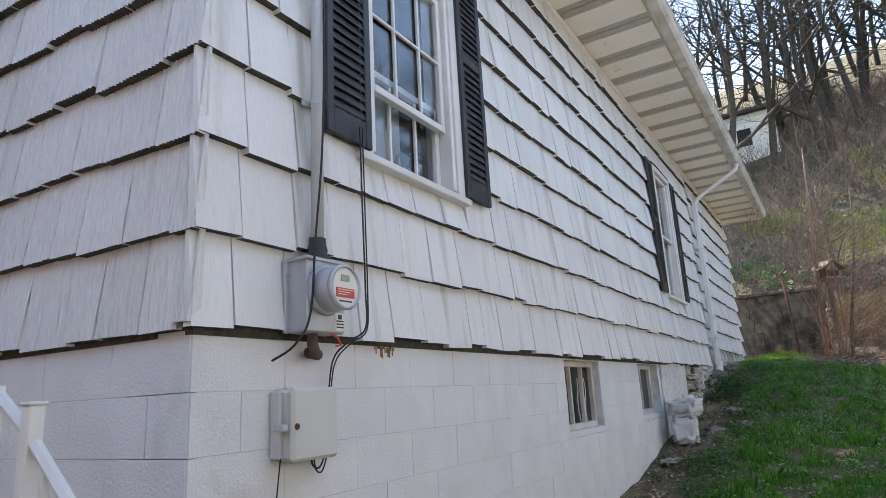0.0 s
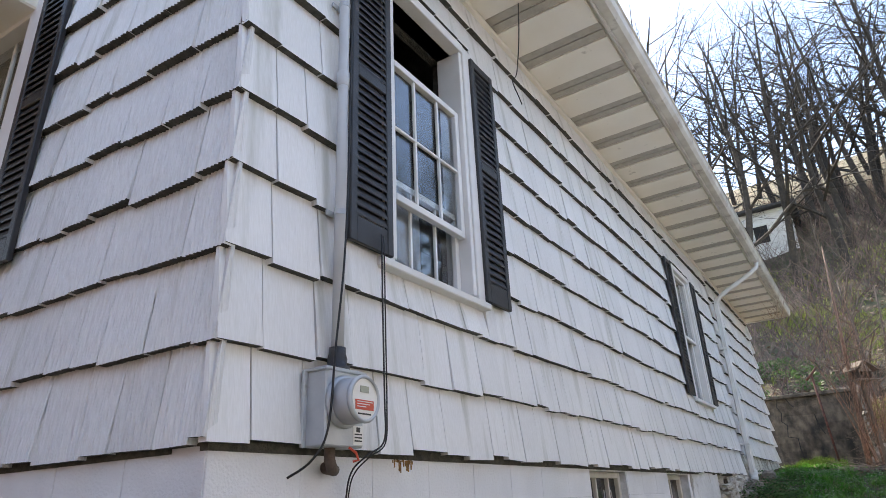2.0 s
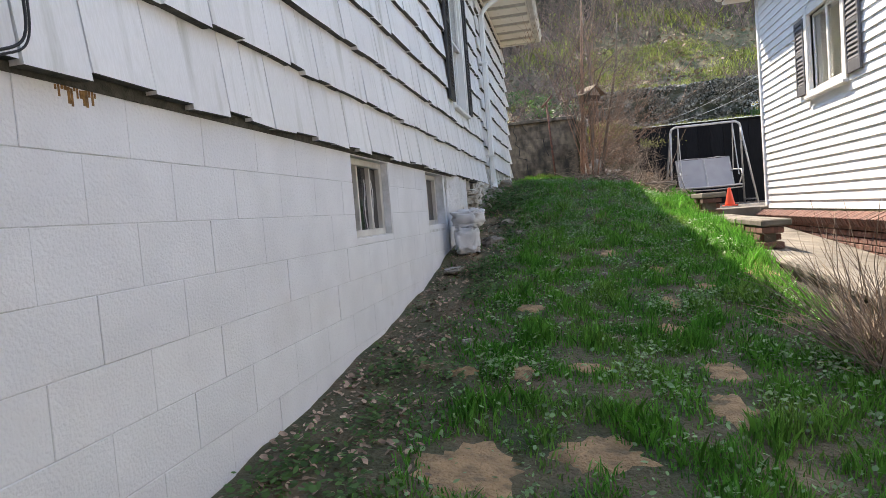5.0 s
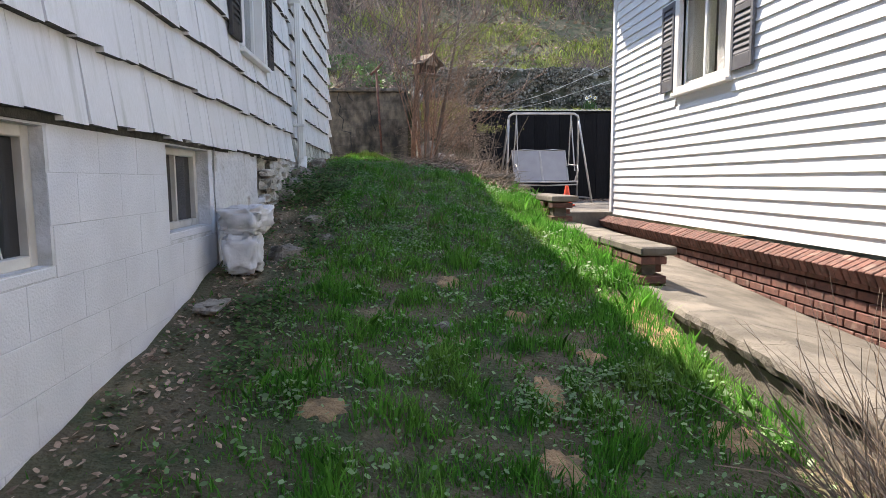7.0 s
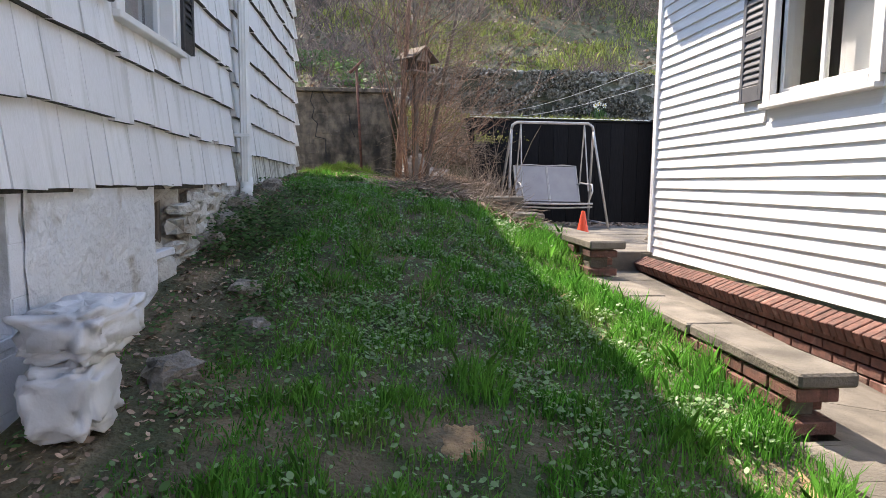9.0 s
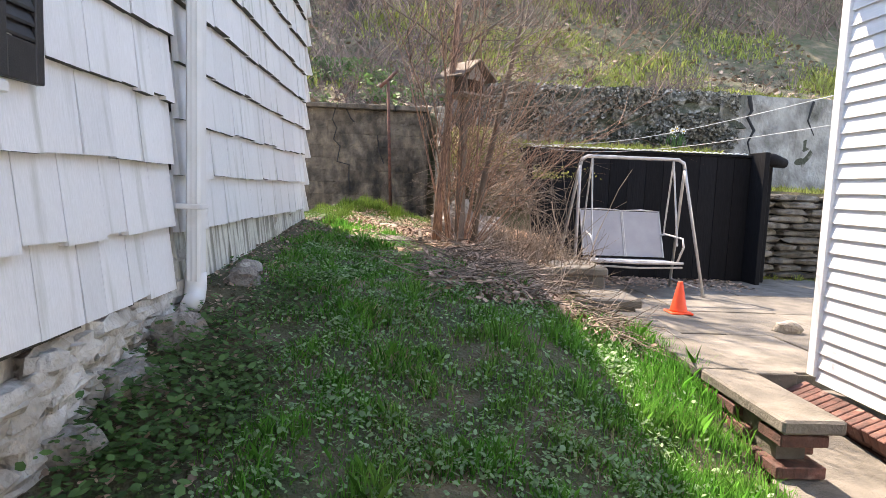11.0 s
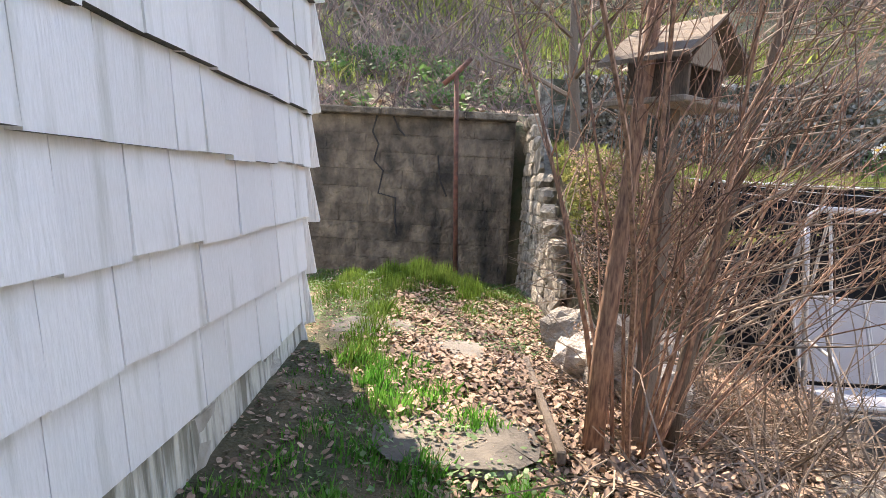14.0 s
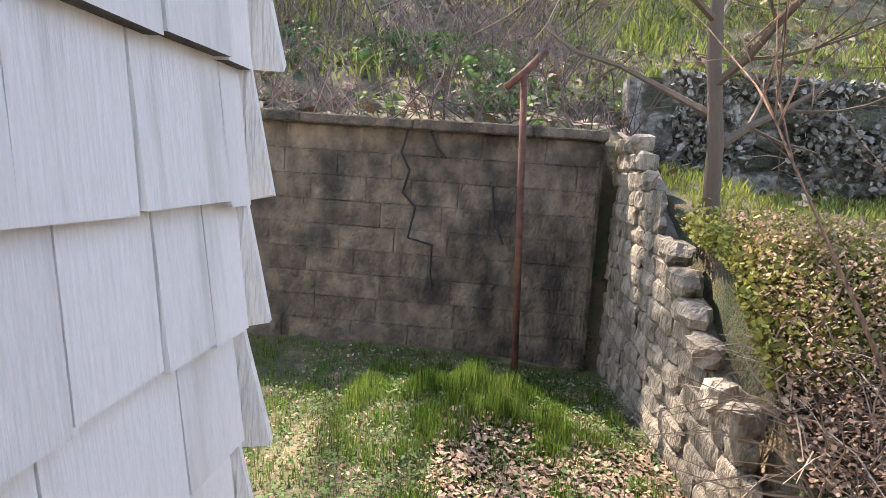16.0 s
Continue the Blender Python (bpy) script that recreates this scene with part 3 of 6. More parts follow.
part("roof_slope", Geo().hexa([(-4.6, -0.5, 5.0), (0.84, -0.5, EAVE_Z + 0.12), (0.84, EAVE_END + 0.03, EAVE_Z + 0.12), (-4.6, EAVE_END + 0.03, 5.0),
                               (-4.6, -0.5, 5.06), (0.84, -0.5, EAVE_Z + 0.18), (0.84, EAVE_END + 0.03, EAVE_Z + 0.18), (-4.6, EAVE_END + 0.03, 5.06)]), M_ROOF, roof)
part("roof_slope", Geo().hexa([(-10, -0.5, EAVE_Z + 0.12), (-4.6, -0.5, 5.0), (-4.6, EAVE_END + 0.03, 5.0), (-10, EAVE_END + 0.03, EAVE_Z + 0.12),
                               (-10, -0.5, EAVE_Z + 0.18), (-4.6, -0.5, 5.06), (-4.6, EAVE_END + 0.03, 5.06), (-10, EAVE_END + 0.03, EAVE_Z + 0.18)]), M_ROOF, roof)
part("fascia", Geo().bevelled(EAVE_X, EAVE_X + 0.022, -0.45, EAVE_END, EAVE_Z - 0.02, EAVE_Z + 0.13, 0.003), M_GUTTER, roof)
part("end_board", Geo().bevelled(-0.3, EAVE_X + 0.02, EAVE_END, EAVE_END + 0.022, EAVE_Z - 0.02, EAVE_Z + 0.13, 0.003), M_GUTTER, roof)
gutter = thing("gutter", "stained off-white gutter along the eave with a bent downspout", "gutter")
prof = [(0.0, 0.0), (0.07, -0.005), (0.10, 0.03), (0.11, 0.10), (0.125, 0.11), (0.125, 0.118), (0.104, 0.112), (0.095, 0.035), (0.066, 0.004), (0.004, 0.008)]
g = Geo()
for y in (-0.47, EAVE_END + 0.02):
    g.v += [(EAVE_X + 0.024 + a, y, EAVE_Z - 0.01 + b) for a, b in prof]
n = len(prof)
g.f = [(i, (i + 1) % n, n + (i + 1) % n, n + i) for i in range(n)] + [tuple(range(n))[::-1], tuple(range(n, 2 * n))]
part("trough", g, M_GUTTER, gutter)
DS = 9.62
ds = part("downspout", Geo().tube([(EAVE_X + 0.07, DS + 0.06, EAVE_Z - 0.01), (EAVE_X + 0.06, DS + 0.06, EAVE_Z - 0.09), (EAVE_X - 0.04, DS + 0.05, EAVE_Z - 0.17), (0.20, DS, EAVE_Z - 0.46), (0.115, DS, EAVE_Z - 0.55), (0.105, DS, EAVE_Z - 0.65)], 0.036, 10), M_TRIM, gutter, smooth=True)
g = Geo()
ring = []
for s in range(24):
    a = 2 * math.pi * s / 24
    ring.append((0.09 + 0.042 * max(-1, min(1, 1.25 * math.cos(a))) * (1 - 0.06 * (s % 2)), DS + 0.062 * max(-1, min(1, 1.25 * math.sin(a))) * (1 - 0.05 * (s % 2))))
for z in (0.02, EAVE_Z - 0.6):
    g.v += [(a, b, z) for a, b in ring]
g.f = [(i, (i + 1) % 24, 24 + (i + 1) % 24, 24 + i) for i in range(24)] + [tuple(range(23, -1, -1)), tuple(range(24, 48))]
part("pipe", g, M_TRIM, gutter, "fluted white downspout")
part("shoe", Geo().tube([(0.09, DS, 0.06), (0.09, DS, -0.02), (0.10, DS - 0.05, -0.08), (0.11, DS - 0.14, -0.10)], [0.06, 0.06, 0.057, 0.055], 12), M_TRIM, gutter, smooth=True)
for z in (0.42, 1.9):
    part("strap", Geo().bevelled(0.0, 0.137, DS - 0.07, DS + 0.07, z, z + 0.03, 0.003), M_TRIM, gutter)
part("frieze", Geo().bevelled(-0.06, 0.004, 0.0, HOUSE_END, TOP - 0.0, EAVE_Z - 0.01, 0.003), M_SOFFIT, wall_east)
# Sill boards share that colour, shade under the lowest course included.
tagged(new("sill_board", Geo().box(-0.2, -0.028, 0.03, SPLIT, -0.03, 0.018).mesh("sill_board", M_BUTT)), "weathered sill board under the shakes, with shade put into its colour", "trim", kind="structure")
sill_front = tagged(new("sill_board_front", Geo().box(-9, -0.2, 0.028, 0.2, -0.03, 0.018).mesh("sill_board_front", M_BUTT)), "weathered sill board under the gable, with shade put into its colour", "trim", kind="structure")


# ---- windows and shutters ----
def shutter(u0, u1, z0, z1, axis, at, out, material, label, group):
    """A louvred shutter flat on a wall: axis 'y' on a wall facing x, 'x' on one facing y."""
    ob = thing("shutter", label, "shutter", group=group)

    def bar(a, b, c, d, o0, o1):
        lo, hi = sorted((at + out * o0, at + out * o1))
        return Geo().bevelled(lo, hi, a, b, c, d, 0.004) if axis == "y" else Geo().bevelled(a, b, lo, hi, c, d, 0.004)

    s = 0.045
    part("stile", bar(u0, u0 + s, z0, z1, 0, 0.03), material, ob)
    part("stile", bar(u1 - s, u1, z0, z1, 0, 0.03), material, ob)
    mid = (z0 + z1) / 2 + 0.05
    part("backing", bar(u0 + s, u1 - s, z0, z1, 0.0, 0.008), material, ob)
    for a, b in ((z0, z0 + 0.13), (mid - 0.03, mid + 0.03), (z1 - 0.06, z1)):
        part("rail", bar(u0 + s, u1 - s, a, b, 0.009, 0.028), material, ob)
    step = 0.046 if material is M_BLACK else 0.05
    for a, b in ((z0 + 0.135, mid - 0.035), (mid + 0.035, z1 - 0.065)):
        n = int((b - a) / step)
        for i in range(n):
            z = a + (b - a) * i / n
            q = [(u0 + s, z, 0.026), (u1 - s, z, 0.026), (u1 - s, z + step * 0.9, 0.010), (u0 + s, z + step * 0.9, 0.010)]
            pts = []
            for dz, do in ((0, 0), (0.009, 0.001)):
                for u, zz, o in q:
                    pts.append((at + out * (o + do), u, zz + dz) if axis == "y" else (u, at + out * (o + do), zz + dz))
            part("louvre", Geo().add(pts, [(0, 1, 2, 3), (7, 6, 5, 4), (0, 4, 5, 1), (1, 5, 6, 2), (2, 6, 7, 3), (3, 7, 4, 0)]), material, ob)
    return ob


def sash(ob, x, y0, y1, z0, z1, cols, rows, material=None, name="sash"):
    """A sash with bars and a pane, in a wall that faces x."""
    material = material or M_TRIM
    f = 0.04
    fr = part(name, Geo().bevelled(x - 0.02, x + 0.02, y0, y0 + f, z0, z1, 0.003).bevelled(x - 0.02, x + 0.02, y1 - f, y1, z0, z1, 0.003)
              .bevelled(x - 0.022, x + 0.022, y0 + f, y1 - f, z0, z0 + f, 0.003).bevelled(x - 0.022, x + 0.022, y0 + f, y1 - f, z1 - f, z1, 0.003), material, ob)
    for i in range(1, cols):
        y = y0 + (y1 - y0) * i / cols
        part("muntin", Geo().bevelled(x - 0.004, x + 0.014, y - 0.008, y + 0.008, z0 + f, z1 - f, 0.002), material, fr)
    for i in range(1, rows):
        z = z0 + (z1 - z0) * i / rows
        part("muntin", Geo().bevelled(x - 0.003, x + 0.015, y0 + f, y1 - f, z - 0.008, z + 0.008, 0.002), material, fr)
    pane = part("pane", Geo().box(x - 0.012, x - 0.006, y0 + f - 0.003, y1 - f + 0.003, z0 + f - 0.003, z1 - f + 0.003), M_GLASS, fr)
    pane.visible_shadow = False


def casing(ob, y0, y1, z0, z1, at=0.0, material=None):
    material = material or M_TRIM
    w = 0.10
    part("casing", Geo().bevelled(at - 0.16, at + 0.035, y0 - w, y0 - 0.0, z0 - 0.03, z1 + 0.06, 0.004), material, ob)
    part("casing", Geo().bevelled(at - 0.16, at + 0.035, y1 + 0.0, y1 + w, z0 - 0.03, z1 + 0.06, 0.004), material, ob)
    part("casing", Geo().bevelled(at - 0.16, at + 0.036, y0, y1, z1, z1 + 0.07, 0.004), material, ob)
    part("casing", Geo().bevelled(at - 0.16, at + 0.022, y0 + 0.0, y0 + 0.035, z0, z1, 0.004), material, ob)
    part("casing", Geo().bevelled(at - 0.16, at + 0.022, y1 - 0.035, y1, z0, z1, 0.004), material, ob)
    part("window_sill", Geo().bevelled(at - 0.16, at + 0.055, y0 - w - 0.01, y1 + w + 0.01, z0 - 0.07, z0 - 0.031, 0.005), material, ob)


a, b, c, d = WIN[0]
w1 = thing("window_1", "white sash window with its upper sash pulled down", "window", kind="structure")
casing(w1, a, b, c, d, -0.02)
sash(w1, -0.05, a + 0.04, b - 0.04, 1.26, 2.16, 3, 2)
sash(w1, -0.10, a + 0.04, b - 0.04, c, 1.42, 3, 1)
part("blind", Geo().box(-0.20, -0.19, a + 0.05, b - 0.3, c + 0.02, 1.5), M_CURTAIN, w1)
a, b, c, d = WIN[1]
w2 = thing("window_2", "closed white double-hung window", "window", kind="structure")
casing(w2, a, b, c, d, -0.02)
sash(w2, -0.05, a + 0.04, b - 0.04, 1.7, d, 1, 1)
sash(w2, -0.10, a + 0.04, b - 0.04, c, 1.76, 1, 1)
part("blind", Geo().box(-0.20, -0.19, a + 0.05, b - 0.05, c + 0.02, d), M_CURTAIN, w2)
LBL = "black plastic louvred shutter screwed beside a white window"
for u0, u1 in ((0.615, 0.925), (1.83, 2.13), (6.68, 6.98), (8.06, 8.30)):
    shutter(u0, u1, 0.88, 2.66, "y", 0.006, 1, M_BLACK, LBL, "shutters of the long wall")
gable_shutter = shutter(-1.74, -1.45, 0.93, 2.75, "x", -0.006, -1, M_BLACK, "black plastic louvred shutter on the shaded gable wall", "gable shutters")
w3 = thing("window_3", "white window in the shaded gable wall", "window", kind="structure")
part("casing", Geo().bevelled(-1.86, -1.73, -0.036, 0.1, 0.95, 2.7, 0.004), M_TRIM, w3)
part("casing", Geo().bevelled(-2.62, -1.86, -0.036, 0.1, 2.58, 2.7, 0.004), M_TRIM, w3)
part("window_sill", Geo().bevelled(-2.62, -1.86, -0.05, 0.1, 0.95, 1.03, 0.004), M_TRIM, w3)
part("sash", Geo().bevelled(-1.91, -1.87, 0.03, 0.07, 1.03, 2.58, 0.003).bevelled(-2.62, -1.91, 0.03, 0.07, 1.75, 1.81, 0.003), M_TRIM, w3)
part("muntin", Geo().bevelled(-2.15, -2.13, 0.035, 0.06, 1.04, 2.57, 0.003), M_TRIM, w3)
p_ = part("pane", Geo().box(-2.62, -1.9, 0.045, 0.05, 1.03, 2.58), M_GLASS, w3)
p_.visible_shadow = False

# basement windows
for i, (a, b, c, d) in enumerate(BASE_WIN):
    deep = (0.07, 0.10, 0.12)[i]
    ob = thing("window_" + str(4 + i), "old basement window with flaking frame and cracked dark panes", "window", kind="structure")
    x = -0.05 - deep
    fm = M_OLDWOOD if i == 2 else M_GUTTER
    part("window_frame", Geo().bevelled(x - 0.04, x + 0.03, a, a + 0.05, c, d, 0.004).bevelled(x - 0.04, x + 0.03, b - 0.05, b, c, d, 0.004).bevelled(x - 0.04, x + 0.03, a + 0.05, b - 0.05, d - 0.045, d, 0.004).bevelled(x - 0.04, x + 0.03, a + 0.05, b - 0.05, c, c + 0.045, 0.004), fm, ob)
    for k in range(1, 3 if i == 0 else 2):
        y = a + (b - a) * k / (3 if i == 0 else 2)
        part("bar", Geo().bevelled(x - 0.02, x + 0.024, y - 0.012, y + 0.012, c + 0.045, d - 0.045, 0.003), fm, ob)
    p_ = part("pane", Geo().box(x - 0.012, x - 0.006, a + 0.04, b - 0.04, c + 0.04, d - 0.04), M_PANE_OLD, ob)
    # Near-black sheet in place of the unlit basement.
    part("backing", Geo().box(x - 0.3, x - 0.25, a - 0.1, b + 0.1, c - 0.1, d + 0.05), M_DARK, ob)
    if i == 0:
        for k in range(4):
            y = a + 0.12 + k * 0.17
            g = Geo().tube([(x + 0.0, y + 0.02 * math.sin(j * 1.7 + k), c + 0.04 + j * 0.09) for j in range(5)], 0.0035, 4)
            part("peeling_strip", g, M_TRIM, ob)
    part("window_sill", Geo().bevelled(x - 0.04, -0.035, a - 0.01, b + 0.02, c - 0.05, c - 0.002, 0.006), M_BLOCK, ob)
g = Geo()
for i in range(7):
    for j in range(9):
        g.v.append((-0.2 + 0.17 * i / 6 + 0.012 * noise.noise(Vector((i, j, 3))), 6.125 + 0.085 * i / 6 + 0.014 * noise.noise(Vector((i * 0.8, j * 0.9, 0))) * (1 + i / 3), -0.55 + 0.55 * j / 8))
g.f = [(i * 9 + j, i * 9 + 9 + j, i * 9 + 10 + j, i * 9 + 1 + j) for i in range(6) for j in range(8)]
p_ = Geo()
for i in range(19):
    for j in range(12):
        y, z = 6.21 + 1.38 * i / 18, -1.1 + 1.085 * j / 11
        p_.v.append((-0.022 + 0.03 * noise.noise(Vector((y * 2.1, z * 2.4, 8))) + 0.012 * noise.noise(Vector((y * 8, z * 8, 2))), y + (0.03 * noise.noise(Vector((z * 5, 1, 1))) if i in (0, 18) else 0), z))
p_.f = [(i * 12 + j, i * 12 + 12 + j, i * 12 + 13 + j, i * 12 + 1 + j) for i in range(18) for j in range(11)]
part("plaster_face", p_, M_PLASTER, rubble, "white-painted lumpy plaster face", smooth=True)
part("reveal", g, M_PLASTER, rubble, "rough plastered window reveal", smooth=True)

# ---- meter, conduit, cables, boxes on the wall ----
meter = thing("electric_meter", "grey electric meter box with a round glass meter and printed label", "meter")
part("enclosure", Geo().bevelled(0.0, 0.105, 0.385, 0.595, -0.01, 0.27, 0.006), M_METERBOX, meter)
part("cover_lip", Geo().bevelled(-0.01, 0.116, 0.375, 0.605, 0.262, 0.276, 0.003), M_METERBOX, meter, "rusty cover lip")
part("back_flange", Geo().bevelled(-0.005, 0.012, 0.365, 0.385, -0.01, 0.27, 0.003), M_METERBOX, meter)
C = (0.105, 0.475, 0.15)
part("collar", Geo().lathe([(0.094, 0), (0.098, 0.012), (0.094, 0.024), (0.088, 0.026)], C, "x", 36), M_METERBOX, meter, smooth=True)
dome = part("meter_body", Geo().lathe([(0.086, 0.02), (0.085, 0.08), (0.082, 0.098)], C, "x", 36), M_PVC, meter, "pale grey meter body", smooth=True)
part("rim", Geo().lathe([(0.086, 0.096), (0.088, 0.106), (0.082, 0.114), (0.074, 0.114), (0.074, 0.104)], C, "x", 36), M_METERBOX, dome, "chromed glass rim", smooth=True)
part("face", Geo().lathe([(0.076, 0.098), (0.075, 0.106)], C, "x", 36), M_PAPER, dome)
part("display", Geo().box(0.212, 0.2145, 0.452, 0.498, 0.172, 0.196), M_LCD, dome)
part("red_label", Geo().box(0.212, 0.2145, 0.425, 0.525, 0.11, 0.145), M_RED, dome)
for k in range(3):
    part("print_line", Geo().box(0.2145, 0.216, 0.432, 0.518 - k * 0.018, 0.137 - k * 0.009, 0.140 - k * 0.009), M_PAPER, dome)
part("print_line", Geo().box(0.212, 0.2145, 0.44, 0.51, 0.093, 0.098), M_INK, dome)
part("sticker", Geo().box(0.105, 0.107, 0.535, 0.59, 0.0, 0.07), M_PAPER, meter, "small notice sticker")
for k in range(3):
    part("print_line", Geo().box(0.107, 0.1085, 0.542, 0.583, 0.012 + k * 0.012, 0.017 + k * 0.012), M_INK, meter)
part("print_mark", Geo().box(0.107, 0.1085, 0.552, 0.572, 0.046, 0.064), M_INK, meter)
part("seal_tag", Geo().tube([(0.1, 0.52, -0.01), (0.125, 0.53, -0.03), (0.125, 0.545, -0.055), (0.11, 0.53, -0.06)], 0.005, 6), M_RED, meter)
part("hub", Geo().lathe([(0.05, 0.27), (0.05, 0.295), (0.038, 0.3), (0.04, 0.325), (0.034, 0.345), (0.034, 0.37)], (0.05, 0.50, 0), "z", 20), M_BLACK, meter, "black threaded hub", smooth=True)
part("elbow", Geo().tube([(0.05, 0.47, 0.0), (0.05, 0.47, -0.05), (0.045, 0.49, -0.085), (0.02, 0.53, -0.085), (-0.05, 0.53, -0.07)], 0.021, 10), M_CORRODED, meter, "corroded conduit elbow", smooth=True)
conduit = thing("conduit", "grey plastic service conduit running up the shakes", "pipe")
part("tube", Geo().tube([(0.05, 0.50, 0.35), (0.052, 0.50, 1.4), (0.05, 0.50, 2.4), (0.05, 0.50, 3.26)], 0.026, 12), M_PVC, conduit, smooth=True)
for z in (0.95, 2.1):
    part("pipe_strap", Geo().lathe([(0.0285, z), (0.0285, z + 0.025)], (0.051, 0.50, 0), "z", 14).bevelled(0.008, 0.02, 0.45, 0.55, z, z + 0.025, 0.002), M_METERBOX, conduit, "galvanised strap")
part("coupling", Geo().lathe([(0.026, 1.62), (0.031, 1.625), (0.031, 1.70), (0.026, 1.705)], (0.051, 0.50, 0), "z", 14), M_PVC, conduit, smooth=True)


for o_ in [*meter.children]:
    o_.location.y += 0.03
conduit.location.y += 0.03


def cable(name, pts, r, label, n=8):
    path = []
    pts = [Vector(q) for q in pts]
    for i in range(len(pts) - 1):
        p0, p1, p2, p3 = pts[max(i - 1, 0)], pts[i], pts[i + 1], pts[min(i + 2, len(pts) - 1)]
        for s in range(n):
            t = s / n
            path.append(0.5 * ((2 * p1) + (p2 - p0) * t + (2 * p0 - 5 * p1 + 4 * p2 - p3) * t * t + (3 * p1 - p0 - 3 * p2 + p3) * t ** 3))
    path.append(pts[-1])
    return single(name, Geo().tube(path, r * 0.65, 6), M_CABLE, label, "cable", smooth=True)


cable("cable", [(0.09, 0.56, 3.2), (0.085, 0.545, 1.6), (0.12, 0.49, 0.8), (0.135, 0.43, 0.35), (0.135, 0.40, 0.05), (0.10, 0.36, -0.06), (0.03, 0.315, -0.115)], 0.007, "loose black cable hanging down past the meter")
cable("cable", [(0.06, 0.80, 0.95), (0.065, 0.80, 0.5), (0.07, 0.80, 0.2), (0.075, 0.79, 0.03), (0.06, 0.70, -0.03), (0.02, 0.655, -0.09), (0.005, 0.64, -0.2), (0.005, 0.62, -0.42), (0.01, 0.58, -0.5), (0.03, 0.52, -0.49), (0.04, 0.5, -0.45)], 0.006, "black cable looped down to the grey box")
cable("cable", [(0.06, 0.818, 0.95), (0.065, 0.817, 0.5), (0.07, 0.815, 0.18), (0.072, 0.80, 0.02), (0.06, 0.715, -0.035), (0.02, 0.668, -0.1), (0.005, 0.652, -0.2), (0.005, 0.632, -0.42), (0.012, 0.59, -0.515), (0.035, 0.53, -0.505), (0.045, 0.51, -0.45)], 0.005, "black cable looped down to the grey box")
cable("cable", [(0.03, 0.36, -0.45), (0.01, 0.36, -0.6), (-0.02, 0.35, -0.9), (-0.04, 0.38, -1.15), (-0.03, 0.6, -1.32), (-0.02, 0.95, -1.42), (0.0, 1.3, -1.43)], 0.004, "thin black wire trailing down the foundation")
cable("cable", [(0.3, 2.16, 3.26), (0.3, 2.1, 2.9), (0.28, 2.04, 2.55), (0.25, 2.02, 2.48), (0.27, 2.05, 2.36), (0.28, 2.07, 2.3)], 0.006, "black wire end hanging from the soffit")
cable("cable", [(0.05, 0.9, 2.98), (0.07, 1.1, 2.86), (0.07, 1.35, 2.84), (0.06, 1.5, 2.95), (0.05, 1.6, 3.2)], 0.006, "black cable sagging under the eave")
tel = thing("utility_box", "beige-grey plastic utility box screwed to the block foundation", "utility box")
part("enclosure", Geo().bevelled(-0.04, 0.045, 0.35, 0.58, -0.462, -0.215, 0.012), M_TELBOX, tel)
part("lid", Geo().bevelled(0.045, 0.075, 0.345, 0.585, -0.467, -0.21, 0.012), M_TELBOX, tel)
part("hinge", Geo().bevelled(-0.03, 0.02, 0.332, 0.35, -0.455, -0.22, 0.004), M_TELBOX, tel)
part("latch", Geo().bevelled(0.0, 0.055, 0.318, 0.344, -0.36, -0.335, 0.004), M_METERBOX, tel, "grey metal latch")
part("screw", Geo().lathe([(0.012, 0.075), (0.010, 0.079)], (0, 0.365, -0.345), "x", 10), M_RUST, tel)
for o_ in [*tel.children]:
    o_.location.y += 0.03
g = Geo()
for k in range(14):
    y = 0.98 + 0.011 * k
    h = rng.uniform(0.008, 0.055) * (1.3 - abs(k - 7) / 9)
    g.box(-0.0375, -0.0335, y, y + rng.uniform(0.006, 0.011), -0.03 - h, -0.022 + rng.uniform(-0.012, 0))
single("rust_scrap", g, M_RUSTSTAIN, "rusty mesh scrap stuck under the shakes", "debris")

# ---- rail of the front steps ----
rail = thing("stair_railing", "white-painted metal stair railing with square posts and balusters", "railing")
part("post", Geo().bevelled(0.04, 0.08, -0.49, -0.45, -2.0, -0.24, 0.004), M_TRIM, rail)
part("post_cap", Geo().bevelled(0.036, 0.084, -0.494, -0.446, -0.24, -0.23, 0.004), M_TRIM, rail)
part("rail", Geo().tube([(0.04, -0.47, -0.30), (-0.9, -0.47, 0.22)], 0.016, 6), M_TRIM, rail)
part("rail", Geo().tube([(0.08, -0.47, -0.33), (0.75, -0.47, -0.82)], 0.016, 6), M_TRIM, rail)
for k in range(7):
    x = -0.12 - 0.12 * k
    part("baluster", Geo().bevelled(x - 0.009, x + 0.009, -0.479, -0.461, -1.9, -0.24 - (x + 0.02) * 0.57, 0.002), M_TRIM, rail)
for k in range(5):
    x = 0.14 + 0.12 * k
    part("baluster", Geo().bevelled(x - 0.009, x + 0.009, -0.479, -0.461, -1.95, -0.33 - (x - 0.04) * 0.65, 0.002), M_TRIM, rail)
porch = tagged(new("porch_ceiling", Geo().bevelled(-6.5, -1.80, -2.4, -0.12, 2.62, 2.78, 0.01).mesh("porch_ceiling", M_SOFFIT)), "cream-painted ceiling of the front porch", "ceiling", kind="structure")
hook = thing("wall_bracket", "white metal plant bracket screwed to the gable", "bracket")
part("plate", Geo().bevelled(-0.95, -0.90, -0.125, -0.105, 2.30, 2.52, 0.003), M_TRIM, hook)
part("arm", Geo().tube([(-0.925, -0.12, 2.48), (-0.925, -0.20, 2.48), (-0.925, -0.30, 2.45), (-0.925, -0.34, 2.49)], 0.013, 8), M_TRIM, hook, smooth=True)
